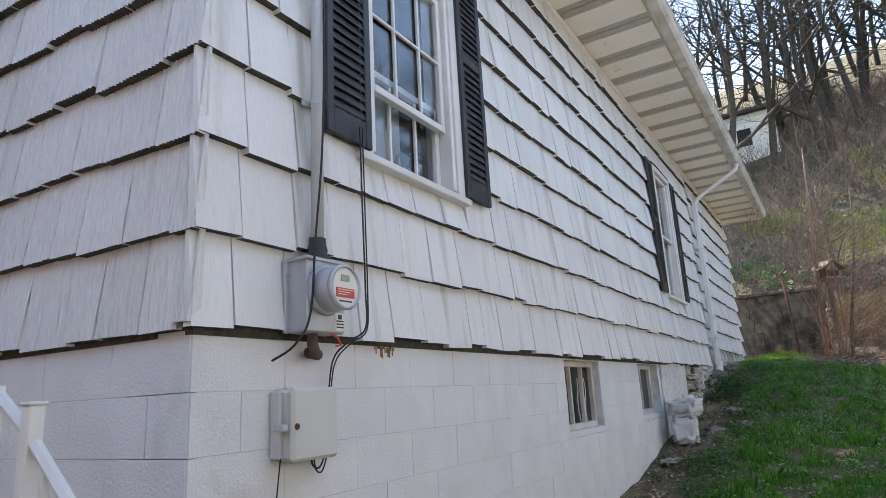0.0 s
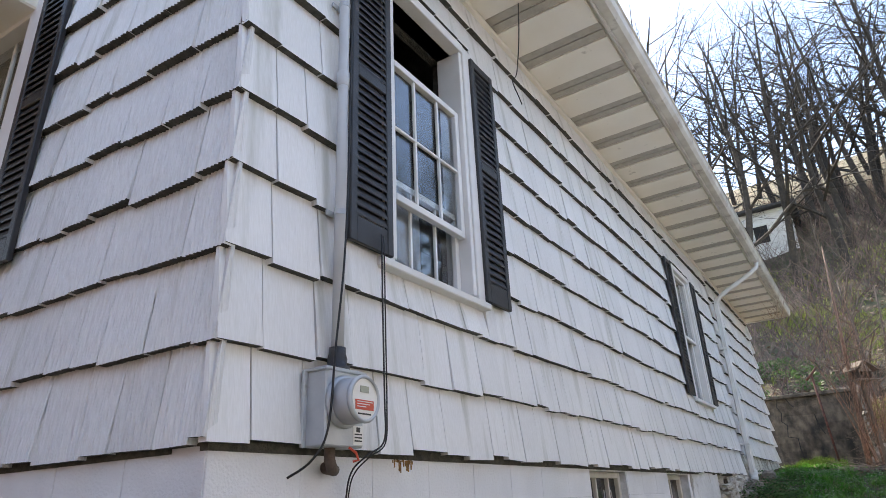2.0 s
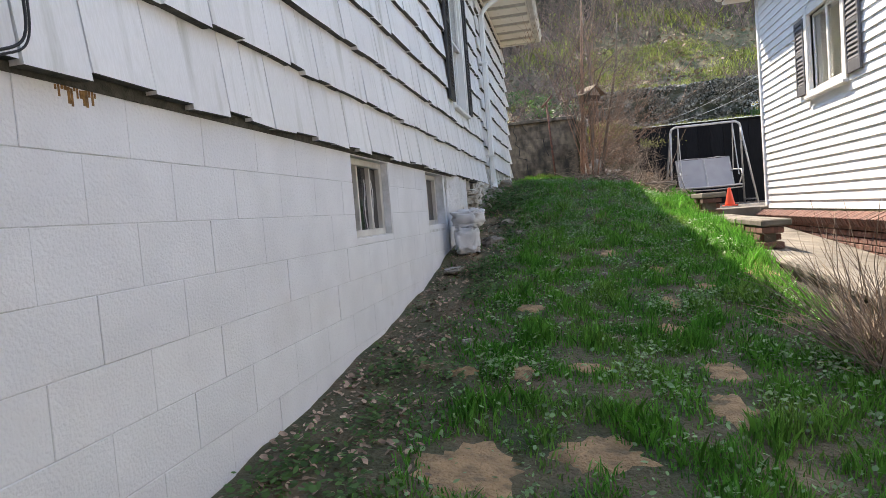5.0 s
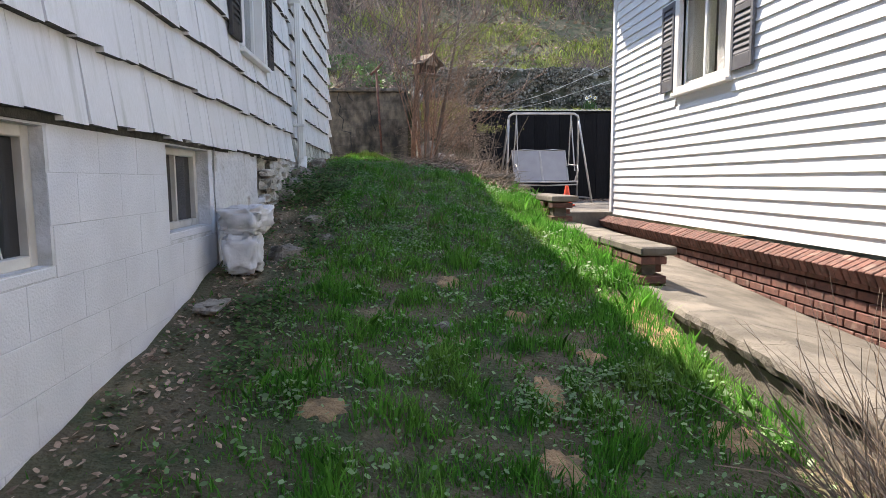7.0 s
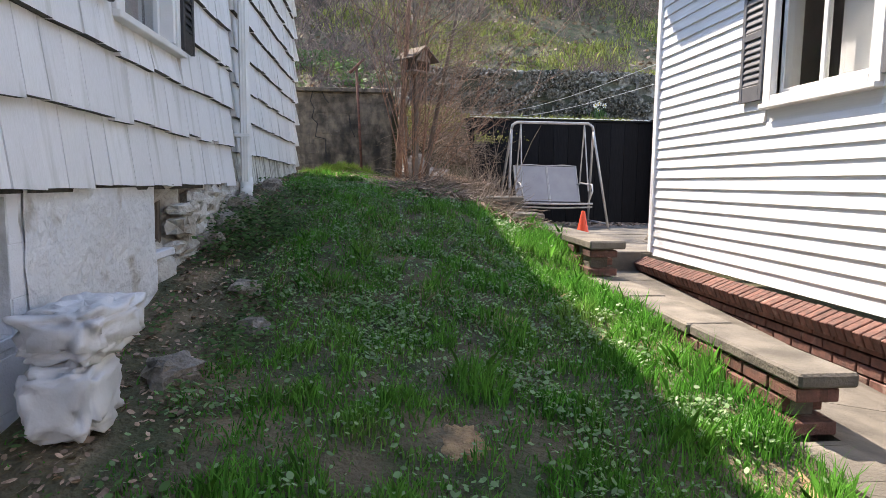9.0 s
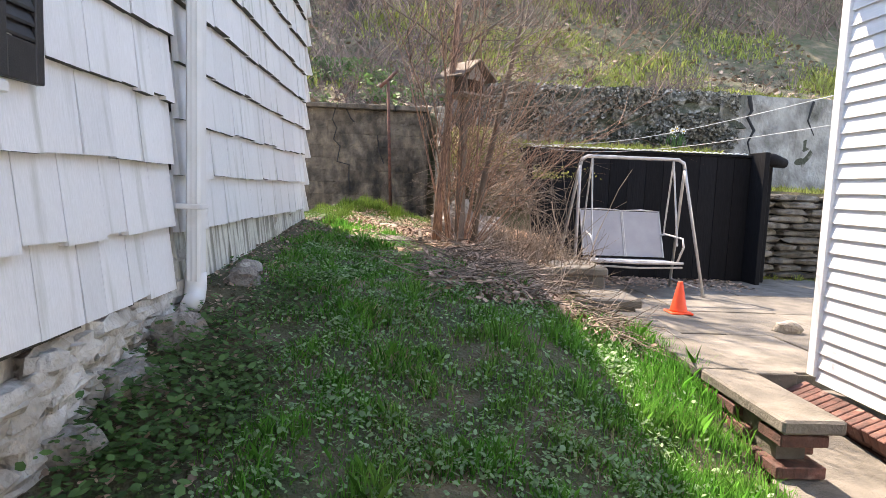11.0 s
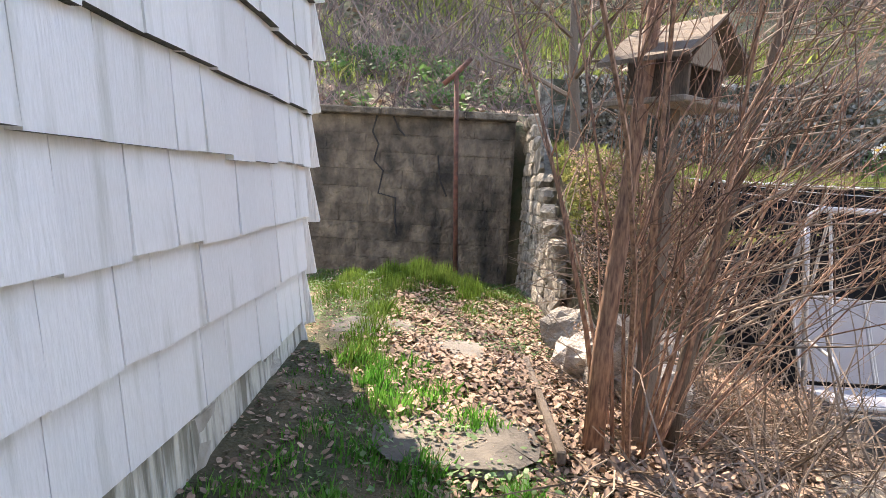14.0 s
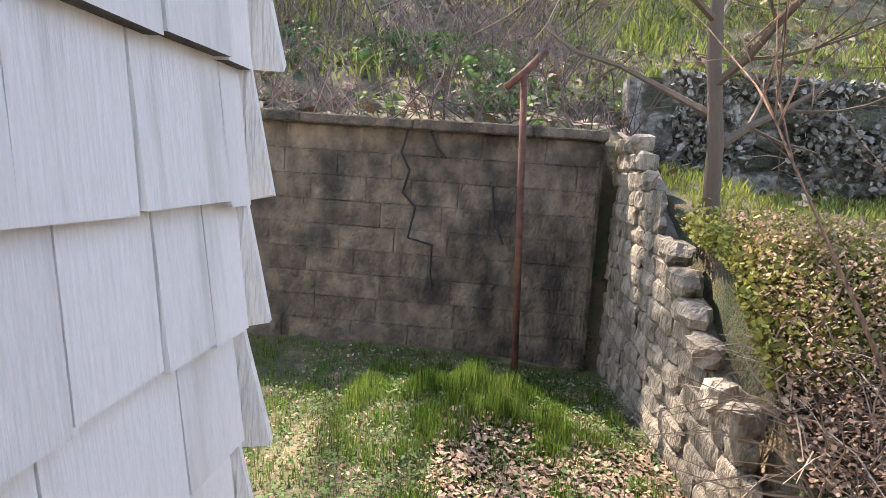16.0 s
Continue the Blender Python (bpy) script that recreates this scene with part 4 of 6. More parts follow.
part("stay", Geo().tube([(-0.925, -0.12, 2.32), (-0.925, -0.17, 2.37), (-0.925, -0.25, 2.46)], 0.012, 8), M_TRIM, hook, smooth=True)
steps = tagged(new("front_steps", Geo().box(-2.6, -0.05, -1.2, 0.0, -2.3, -1.3).mesh("front_steps", M_CONC)), "plain concrete front landing", "steps", kind="structure")

# Added out of view to block sky light, so the gable stays darker.
tagged(new("wall_across", Geo().box(-18, 10, -9.4, -9, -3, 4.5).mesh("wall_across", M_BRICK)), "added unseen wall that keeps sky light off the gable", "wall", kind="structure")

# ---- neighbour's house ----
NX, NY = 4.45, 10.66
NWIN = (7.50, 8.52, 0.76, 1.72)
neighbour = thing("neighbour_house", "white clapboard house on a red brick base beside the walk", "house")
g = wall_along_y(Geo(), NX + 0.02, NX + 0.2, -6.0, NY - 0.05, -0.72, 3.0, [NWIN])
g.box(NX + 0.2, 12, NY - 0.2, NY - 0.05, -0.72, 3.0)
nwall = part("wall", g, M_CLAP, neighbour)
EXP = 0.1105
z = -0.77
while z < 2.9:
    spans = [(-6.0, NY - 0.06)]
    if z + EXP > NWIN[2] - 0.1 and z < NWIN[3] + 0.08:
        spans = [(-6.0, NWIN[0] - 0.1), (NWIN[1] + 0.1, NY - 0.06)]
    for a, b in spans:
        q = [(NX + 0.012, a, z), (NX + 0.012, b, z), (NX - 0.012, b, z), (NX - 0.012, a, z), (NX + 0.022, a, z + EXP), (NX + 0.022, b, z + EXP), (NX + 0.006, b, z + EXP), (NX + 0.006, a, z + EXP)]
        part("clapboard", Geo().add(q, [(0, 1, 2, 3), (7, 6, 5, 4), (4, 5, 1, 0), (5, 6, 2, 1), (6, 7, 3, 2), (7, 4, 0, 3)]), M_CLAP, nwall)
    z += EXP
part("corner_post", Geo().bevelled(NX - 0.03, NX + 0.06, NY - 0.06, NY + 0.03, -0.74, 2.95, 0.006), M_CLAP, neighbour)
nw = part("window_frame", Geo().bevelled(NX - 0.035, NX + 0.1, NWIN[0] - 0.1, NWIN[0], NWIN[2] - 0.06, NWIN[3] + 0.08, 0.005).bevelled(NX - 0.035, NX + 0.1, NWIN[1], NWIN[1] + 0.1, NWIN[2] - 0.06, NWIN[3] + 0.08, 0.005)
          .bevelled(NX - 0.034, NX + 0.1, NWIN[0], NWIN[1], NWIN[3], NWIN[3] + 0.08, 0.005), M_TRIM, neighbour)
part("sill", Geo().bevelled(NX - 0.07, NX + 0.1, NWIN[0] - 0.1, NWIN[1] + 0.1, NWIN[2] - 0.1, NWIN[2] - 0.061, 0.005), M_TRIM, nw)
part("apron", Geo().bevelled(NX - 0.034, NX + 0.1, NWIN[0], NWIN[1], NWIN[2] - 0.06, NWIN[2], 0.005), M_TRIM, nw)
mid = (NWIN[0] + NWIN[1]) / 2
for a, b, o in ((NWIN[0], mid + 0.02, 0.03), (mid - 0.02, NWIN[1], 0.055)):
    part("sash", Geo().bevelled(NX + o - 0.012, NX + o + 0.012, a, a + 0.045, NWIN[2], NWIN[3], 0.003).bevelled(NX + o - 0.012, NX + o + 0.012, b - 0.045, b, NWIN[2], NWIN[3], 0.003)
         .bevelled(NX + o - 0.011, NX + o + 0.011, a + 0.045, b - 0.045, NWIN[2], NWIN[2] + 0.045, 0.003).bevelled(NX + o - 0.011, NX + o + 0.011, a + 0.045, b - 0.045, NWIN[3] - 0.045, NWIN[3], 0.003), M_TRIM, nw)
    p_ = part("pane", Geo().box(NX + o - 0.003, NX + o + 0.003, a + 0.04, b - 0.04, NWIN[2] + 0.04, NWIN[3] - 0.04), M_GLASS, nw)
    p_.visible_shadow = False
part("blind", Geo().box(NX + 0.16, NX + 0.17, NWIN[0], mid, NWIN[2], NWIN[3]), M_CURTAIN, nw)
# A near-black sheet stands in for the unlit depth behind the neighbour's glass.
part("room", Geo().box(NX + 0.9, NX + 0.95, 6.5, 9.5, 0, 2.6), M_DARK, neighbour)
part("roof", Geo().hexa([(NX - 0.42, -6.4, 2.75), (12.4, -6.4, 2.75), (12.4, NY + 0.4, 2.75), (NX - 0.42, NY + 0.4, 2.75), (NX - 0.42, -6.4, 2.86), (9, -6.4, 4.6), (9, NY + 0.4, 4.6), (NX - 0.42, NY + 0.4, 2.86)]), M_ROOF, neighbour)
part("soffit", Geo().bevelled(NX - 0.43, NX + 0.0, -6.4, NY + 0.4, 2.70, 2.748, 0.004), M_TRIM, neighbour)
part("gutter", Geo().bevelled(NX - 0.53, NX - 0.432, -6.4, NY + 0.42, 2.76, 2.87, 0.02), M_TRIM, neighbour)
for u0, u1 in ((7.03, 7.39), (8.63, 8.95)):
    shutter(u0, u1, 0.74, 1.72, "y", NX - 0.014, -1, M_GREY, "grey louvred shutter on white clapboards", "shutters of the clapboard house")
# brick base: a rowlock ledge over stretcher courses
nbase = part("brick_base", Geo().box(NX - 0.055, NX + 0.18, -6.0, NY, -1.9, -0.86), M_CONC, neighbour)
brick_rowlock = Geo().bevelled(-0.085, 0.085, -0.032, 0.032, -0.05, 0.05, 0.005).mesh("brick", M_BRICK)
brick_stretch = Geo().bevelled(-0.05, 0.05, -0.1, 0.1, -0.03, 0.03, 0.005).mesh("brick", M_BRICK)


def lay(mesh, parent, x, y, z, turn=0.0, tip=0.0):
    ob = new("brick", mesh)
    ob.parent = parent
    ob.matrix_local = pose(x, y, z, 0, tip, turn)
    return ob


y = 3.6
while y < NY - 0.02:
    lay(brick_rowlock, nbase, NX - 0.105 + rng.uniform(-0.004, 0.004), y, -0.872 + rng.uniform(-0.003, 0.003), rng.uniform(-1, 1), -24)
    y += 0.074
for k in range(6):
    y = 3.6 + (k % 2) * 0.105
    while y < NY - 0.1:
        lay(brick_stretch, nbase, NX - 0.06, y, -0.965 - k * 0.072, rng.uniform(-0.5, 0.5))
        y += 0.212

# ---- walk, patio and low brick walls ----
g = Geo()
patio = tagged(new("patio", Geo().box(3.1, 12, 10.72, 16.55, -1.1, -0.765).mesh("patio", M_CONC)), "cracked old concrete patio with leaves along its edges", "patio", kind="structure")
walkway = tagged(new("walkway", Geo().hexa([(3.2, -6, -2.5), (NX - 0.05, -6, -2.5), (NX - 0.05, 10.72, -1.5), (3.2, 10.72, -1.5), (3.2, -6, -2.05), (NX - 0.05, -6, -2.1), (NX - 0.05, 10.72, -1.3), (3.2, 10.72, -1.25)]).mesh("walkway", M_CONC)),
                 "worn concrete walk between a curb and a brick base", "walkway", kind="structure")
y = -2.0
while y < 10.6:
    L = min(rng.uniform(1.5, 1.9), 10.66 - y)
    g = Geo()
    n = max(2, round(L / 0.3))
    for i in range(n + 1):
        v = y + (L - 0.008) * i / n
        g.v += [(3.322, v, walk_z(v) - 0.25), (3.322, v, walk_z(v) - 0.004), (NX - 0.112, v, walk_low(v)), (NX - 0.112, v, walk_low(v) - 0.25)]
    for i in range(n):
        g.f += [tuple(4 * i + k for k in q) for q in ((0, 1, 5, 4), (1, 2, 6, 5), (2, 3, 7, 6), (3, 0, 4, 7))]
    g.f += [(3, 2, 1, 0), tuple(4 * n + k for k in range(4))]
    part("slab", g, M_CONC, walkway)
    y += L
rows = [(10.74, 12.0), (12.012, 13.2), (13.212, 14.5), (14.512, 16.4)]
for i, (a, b) in enumerate(rows):
    x = 3.42 - 0.3 * (i > 0)
    while x < 11.5:
        w = rng.uniform(1.1, 1.6)
        part("slab", Geo().bevelled(x, x + w - 0.014, a, b, -0.9, -0.742 + rng.uniform(-0.006, 0.006), 0.006), M_CONC, patio)
        x += w
part("riser", Geo().bevelled(3.5, NX - 0.11, 10.66, 10.735, -1.1, -0.738, 0.008), M_CONC, patio)

curb = tagged(new("curb", Geo().hexa([(3.135, -2, -2.3), (3.3, -2, -2.3), (3.3, 6.1, -1.7), (3.135, 6.1, -1.7), (3.135, -2, -1.62), (3.3, -2, -1.62), (3.3, 6.1, -1.14), (3.135, 6.1, -1.14)]).mesh("curb", M_CONC)), "rough concrete curb with a stone nosing along the walk", "curb", kind="structure")
y = -1.6
while y < 6.12:
    L = min(rng.uniform(0.3, 0.5), 6.14 - y)
    za, zb = walk_z(y), walk_z(y + L)
    g = Geo()
    n = 5
    for i in range(n + 1):
        v, z = y + (L - 0.004) * i / n, za + (zb - za) * i / n
        o = [rng.uniform(-0.012, 0.012) for _ in range(3)]
        g.v += [(3.32, v, z - 0.16), (3.10 + o[0], v, z - 0.088), (3.088 + o[1], v, z - 0.045), (3.10 + o[2], v, z - 0.012), (3.125 + o[0], v, z), (3.32, v, z)]
    for i in range(n):
        g.f += [(6 * i + k, 6 * i + (k + 1) % 6, 6 * i + 6 + (k + 1) % 6, 6 * i + 6 + k) for k in range(6)]
    g.f += [tuple(range(5, -1, -1)), tuple(6 * n + k for k in range(6))]
    part("curb_block", g, M_CONC, curb)
    y += L


def brick_wall(name, label, y0, y1, z0, top, x0, x1, gaps=()):
    """A low wall of brick courses with a concrete cap, one brick deep, its near end a pier."""
    ob = tagged(new(name, Geo().box(x0 + 0.05, x1 - 0.05, y0 + 0.1, y1, z0 - 0.3, top - 0.08).mesh(name, M_CONC)), label, "wall", kind="structure")
    n = max(2, round((top - 0.075 - z0) / 0.072))
    h = (top - 0.075 - z0) / n
    for k in range(-2, n):
        y = y0 + (k % 2) * 0.105
        while y < y1 - 0.1:
            if (k, round(y - y0, 1)) not in gaps:
                lay(brick_stretch, ob, x0 + 0.05 + rng.uniform(-0.008, 0.008), y + 0.1, z0 + (k + 0.5) * h, rng.uniform(-2, 2))
            lay(brick_stretch, ob, x1 - 0.05 + rng.uniform(-0.006, 0.006), y + 0.1, z0 + (k + 0.5) * h, rng.uniform(-2, 2))
            y += 0.212
        if (k % 2) == 0 and (x1 - x0) > 0.19:
            lay(brick_stretch, ob, (x0 + x1) / 2, y0 + 0.05, z0 + (k + 0.5) * h, 90 + rng.uniform(-2, 2))
    y = y0 - 0.03
    while y < y1:
        L = min(rng.uniform(0.7, 1.0), y1 - y)
        part("cap_stone", Geo().bevelled(x0 - 0.015 + rng.uniform(-0.01, 0.01), x1 + 0.065, y, y + L - 0.012, top - 0.072, top + rng.uniform(-0.006, 0.006), 0.012), M_CONC, ob)
        y += L
    return ob


brick_wall("low_wall", "low brick wall with a concrete cap beside the walk", 6.18, 8.95, -1.065, -0.765, 3.12, 3.33)
brick_wall("low_wall_upper", "low crumbling brick pier and wall with a concrete cap", 8.9, 11.55, -0.765, -0.45, 3.11, 3.36, gaps={(1, 0.1), (2, 0.2)})
slabs = tagged(new("step_wall", Geo().box(2.75, 3.35, 11.62, 12.5, -0.9, -0.36).mesh("step_wall", M_CONC)), "broken block wall at the patio corner", "wall", kind="structure")
for x0, x1, y0, y1, z0, z1 in ((2.95, 3.42, 11.56, 12.2, -0.43, -0.35), (3.0, 3.38, 11.6, 12.1, -0.62, -0.44), (3.02, 3.38, 11.62, 12.1, -0.78, -0.63), (2.5, 2.94, 11.6, 12.0, -0.44, -0.36),
                               (2.75, 3.3, 12.22, 12.9, -0.23, -0.15), (2.8, 3.28, 12.25, 12.85, -0.46, -0.24), (2.82, 3.3, 12.27, 12.85, -0.75, -0.47), (2.3, 2.73, 12.2, 12.7, -0.25, -0.17)):
    part("block", Geo().bevelled(x0, x1, y0, y1, z0, z1, 0.015), M_CONC, slabs)

# ---- cone, white stone ----
cone = thing("traffic_cone", "bright orange traffic cone standing on the patio", "traffic cone")
CX, CY, CZ = 4.42, 13.05, -0.742
part("base", Geo().bevelled(CX - 0.13, CX + 0.13, CY - 0.13, CY + 0.13, CZ, CZ + 0.025, 0.01), M_CONE, cone)
part("body", Geo().lathe([(0.105, 0.024), (0.095, 0.04), (0.028, 0.365), (0.022, 0.372)], (CX, CY, CZ), "z", 28), M_CONE, cone, smooth=True)
single("stone", Geo().lump((5.2, 12.2, -0.70), (0.13, 0.1, 0.07), 4.2), M_STONE, "smooth pale grey stone lying on the patio", "stone", smooth=True)

# ---- patio swing ----
swing = thing("patio_swing", "old patio swing with pale tube frame and two grey sling panels", "swing")
SX0, SX1, SY, SZ, SB = 3.62, 5.12, 14.75, 1.12, -0.742
part("top_bar", Geo().tube([(SX0, SY, SZ - 0.14), (SX0 + 0.02, SY, SZ - 0.05), (SX0 + 0.10, SY, SZ), (SX1 - 0.10, SY, SZ), (SX1 - 0.02, SY, SZ - 0.05), (SX1, SY, SZ - 0.14)], 0.025, 10), M_SWING, swing, smooth=True)
for x in (SX0, SX1):
    s = 1 if x == SX1 else -1
    for f in (-0.55, 0.55):
        part("leg", Geo().tube([(x, SY, SZ - 0.12), (x + s * 0.01, SY + f * 0.1, SZ - 0.3), (x + s * 0.14, SY + f, SB + 0.01)], 0.022, 8), M_SWING, swing, smooth=True)
    part("foot_bar", Geo().tube([(x + s * 0.13, SY - 0.5, SB + 0.10), (x + s * 0.13, SY + 0.5, SB + 0.10)], 0.016, 8), M_SWING, swing)
    i = x - s * 0.17
    part("hanger", Geo().tube([(i, SY, SZ - 0.02), (i + s * 0.02, SY - 0.28, -0.08)], 0.012, 6), M_SWING, swing)
    part("hanger", Geo().tube([(i, SY, SZ - 0.02), (i + s * 0.02, SY + 0.22, 0.05)], 0.012, 6), M_SWING, swing)
    part("armrest", Geo().tube([(i - s * 0.03, SY + 0.25, 0.02), (i, SY + 0.1, 0.06), (i + s * 0.06, SY - 0.35, 0.03), (i + s * 0.05, SY - 0.42, -0.08), (i - s * 0.01, SY - 0.38, -0.3)], 0.014, 8), M_SWING, swing, smooth=True)
xm = (SX0 + SX1) / 2
for a, b in ((SX0 + 0.13, xm - 0.02), (xm, SX1 - 0.2)):
    sl = part("back_panel", Geo().hexa([(a + 0.03, SY + 0.12, -0.28), (b + 0.03, SY + 0.12, -0.28), (b + 0.03, SY + 0.145, -0.28), (a + 0.03, SY + 0.145, -0.28), (a, SY + 0.34, 0.36), (b, SY + 0.34, 0.36), (b, SY + 0.365, 0.36), (a, SY + 0.365, 0.36)]), M_MESH, swing)
    part("panel_frame", Geo().tube([(a + 0.03, SY + 0.12, -0.28), (a, SY + 0.345, 0.37), (a + 0.3, SY + 0.35, 0.385), (b, SY + 0.345, 0.37), (b + 0.03, SY + 0.12, -0.28)], 0.013, 8), M_SWING, sl)
    part("seat_panel", Geo().hexa([(a, SY - 0.42, -0.30), (b, SY - 0.42, -0.30), (b, SY + 0.12, -0.33), (a, SY + 0.12, -0.33), (a, SY - 0.42, -0.285), (b, SY - 0.42, -0.285), (b, SY + 0.12, -0.315), (a, SY + 0.12, -0.315)]), M_MESH, swing)
part("seat_rail", Geo().tube([(SX0 + 0.1, SY - 0.44, -0.30), (xm, SY - 0.45, -0.31), (SX1 - 0.12, SY - 0.44, -0.30)], 0.018, 8), M_SWING, swing)
part("seat_rail", Geo().tube([(SX0 + 0.1, SY - 0.42, -0.36), (xm, SY - 0.43, -0.38), (SX1 - 0.12, SY - 0.42, -0.36)], 0.014, 8), M_SWING, swing)

# ---- black board fence holding the terrace ----
fence = tagged(new("fence", Geo().box(2.95, 6.75, 16.03, 16.1, -0.75, 1.27).mesh("fence", M_FENCE)), "black-painted board fence with a white scalloped trim", "fence")
x = 2.95
while x < 6.74:
    w = min(rng.uniform(0.27, 0.32), 6.75 - x)
    part("board", Geo().bevelled(x + 0.003, x + w - 0.003, 15.99, 16.03, -0.745, 1.27 + rng.uniform(-0.004, 0.004), 0.004), M_FENCE, fence)
    x += w
part("top_rail", Geo().bevelled(2.93, 6.78, 15.96, 16.13, 1.275, 1.315, 0.006), M_FENCE, fence)
for k in range(30):
    x = 3.15 + k * 0.118
    part("scallop", Geo().tube([(x, 15.975, 1.322), (x + 0.03, 15.97, 1.333), (x + 0.06, 15.97, 1.333), (x + 0.10, 15.975, 1.322)], 0.009, 5), M_PETAL, fence)
part("side_board", Geo().bevelled(6.76, 6.84, 15.6, 16.1, -0.745, 1.35, 0.008), M_FENCE, fence)
part("return", Geo().bevelled(2.86, 2.93, 14.6, 16.05, -0.745, 1.12, 0.008), M_FENCE, fence)
part("post", Geo().bevelled(6.86, 7.08, 15.9, 16.2, -0.745, 1.3, 0.02), M_FENCE, fence)
part("log_cap", Geo().tube([(6.8, 15.75, 1.25), (7.0, 15.8, 1.24), (7.22, 15.85, 1.2)], [0.1, 0.11, 0.08], 10), M_FENCE, fence, smooth=True)

# ---- walls of the terraces ----
wall_pit = tagged(new("wall_pit", Geo().box(-9.5, 1.56, 17.64, 17.9, -0.6, 1.98).mesh("wall_pit", M_OLDWALL)), "stained dark block retaining wall with a cap and cracks", "wall", kind="structure")
for k in range(10):
    x = -4.6 + (k % 2) * 0.31
    while x < 1.52:
        w = min(rng.uniform(0.38, 0.72), 1.53 - x)
        z0 = -0.25 + k * 0.22
        part("block", Geo().bevelled(x + 0.002, x + w - 0.002, 17.625 + rng.uniform(-0.006, 0.006), 17.645, z0, z0 + 0.218 - rng.uniform(0, 0.006), 0.004), M_OLDWALL, wall_pit)
        x += w
x = -4.6
while x < 1.55:
    w = min(rng.uniform(0.9, 1.3), 1.58 - x)
    part("cap_stone", Geo().bevelled(x, x + w - 0.008, 17.53, 17.92, 1.955, 2.05 + rng.uniform(-0.01, 0.01), 0.012), M_OLDWALL, wall_pit)
    x += w
for pts in (((-0.15, 1.95), (-0.2, 1.75), (-0.12, 1.6), (-0.17, 1.4), (-0.05, 1.28), (-0.1, 1.0), (0.12, 0.95), (0.12, 0.7), (0.15, 0.5)), ((0.05, 1.95), (0.12, 1.8), (0.2, 1.72)), ((0.62, 1.5), (0.66, 1.2), (0.75, 1.0))):
    part("crack", Geo().tube([(x, 17.592, z) for x, z in pts], 0.011, 4), M_DARK, wall_pit)

wall_side = tagged(new("wall_side", Geo().hexa([(1.74, 15.0, -0.4), (1.95, 15.0, -0.4), (1.95, 17.7, -0.4), (1.74, 17.7, -0.4), (1.74, 15.0, 0.7), (1.95, 15.0, 0.7), (1.95, 17.7, 1.9), (1.72, 17.7, 1.9)]).mesh("wall_side", M_STONE_SIDE)),
                   "rough field-stone retaining wall with loose top stones", "wall", kind="structure")
for k in range(16):
    y = 14.5 + rng.uniform(0, 0.2)
    z = -0.15 + k * 0.138
    while y < 17.7:
        L = rng.uniform(0.2, 0.5)
        top = 0.75 + 1.25 * smooth(14.6, 17.2, y)
        if z < top + 0.05:
            part("stone", Geo().lump((1.735 + rng.uniform(-0.012, 0.012), y + L / 2, z), (0.04 if z < top - 0.12 else 0.085, L * (0.56 if z < top - 0.12 else 0.4), 0.08), k * 7.3 + y, 0.22, 0, 6, 9), M_STONE_SIDE, wall_side, smooth=False)
        y += L
wall_upper = tagged(new("wall_upper", Geo().box(2.0, 16, 19.05, 19.4, 0.6, 2.74).mesh("wall_upper", M_WHITEWALL)), "flaking whitewashed stone wall of the upper terrace", "wall", kind="structure")
k = 0
for r in range(8):
    x = 2.2 + rng.uniform(0, 0.4)
    while x < 7.7:
        L = rng.uniform(0.3, 0.7)
        part("stone", Geo().lump((x + L / 2, 19.05 + rng.uniform(-0.02, 0.02), 0.95 + r * 0.245), (L * 0.56, 0.075, 0.14), r * 3.7 + x, 0.5, 0, 5, 8), M_WHITEWALL, wall_upper)
        x += L
g = Geo()
for i in range(61):
    for j in range(15):
        x, z = 7.6 + 8.4 * i / 60, 0.7 + 2.06 * j / 14
        g.v.append((x, 18.99 + 0.09 * noise.noise(Vector((x * 1.1, z * 1.3, 6))) + 0.035 * noise.noise(Vector((x * 4, z * 4, 3))), z + (0.06 * noise.noise(Vector((x * 1.5, 2, 2))) if j == 14 else 0)))
g.f = [(i * 15 + j, i * 15 + 15 + j, i * 15 + 16 + j, i * 15 + 1 + j) for i in range(60) for j in range(14)]
part("render_coat", g, M_WHITECOAT, wall_upper, "flaking whitewashed cement coat", smooth=True)
part("crack", Geo().tube([(8.2, 18.93, 2.75), (8.28, 18.92, 2.45), (8.2, 18.92, 2.3), (8.36, 18.92, 2.05), (8.25, 18.92, 1.8), (8.34, 18.92, 1.5)], [0.05, 0.035, 0.03, 0.035, 0.02, 0.01], 5), M_DARK, wall_upper)
part("crack", Geo().tube([(9.6, 18.93, 2.7), (9.5, 18.92, 2.3), (9.66, 18.92, 2.0)], [0.03, 0.02, 0.01], 5), M_DARK, wall_upper)
wall_rock = tagged(new("wall_rock", Geo().box(6.8, 13, 16.7, 17.0, -0.9, 0.7).mesh("wall_rock", M_DARK)), "dry-stacked ledge-stone wall with its shade put into the colour", "wall", kind="structure")
for r in range(12):
    x = 6.8 + rng.uniform(0, 0.3)
    while x < 11:
        L = rng.uniform(0.3, 0.9)
        part("stone", Geo().lump((x + L / 2, 16.65 + rng.uniform(-0.06, 0.04), -0.68 + r * 0.122), (L * 0.54, 0.17, 0.062), r * 5.1 + x, 0.2, 0, 5, 8), M_LEDGE, wall_rock)
        x += L

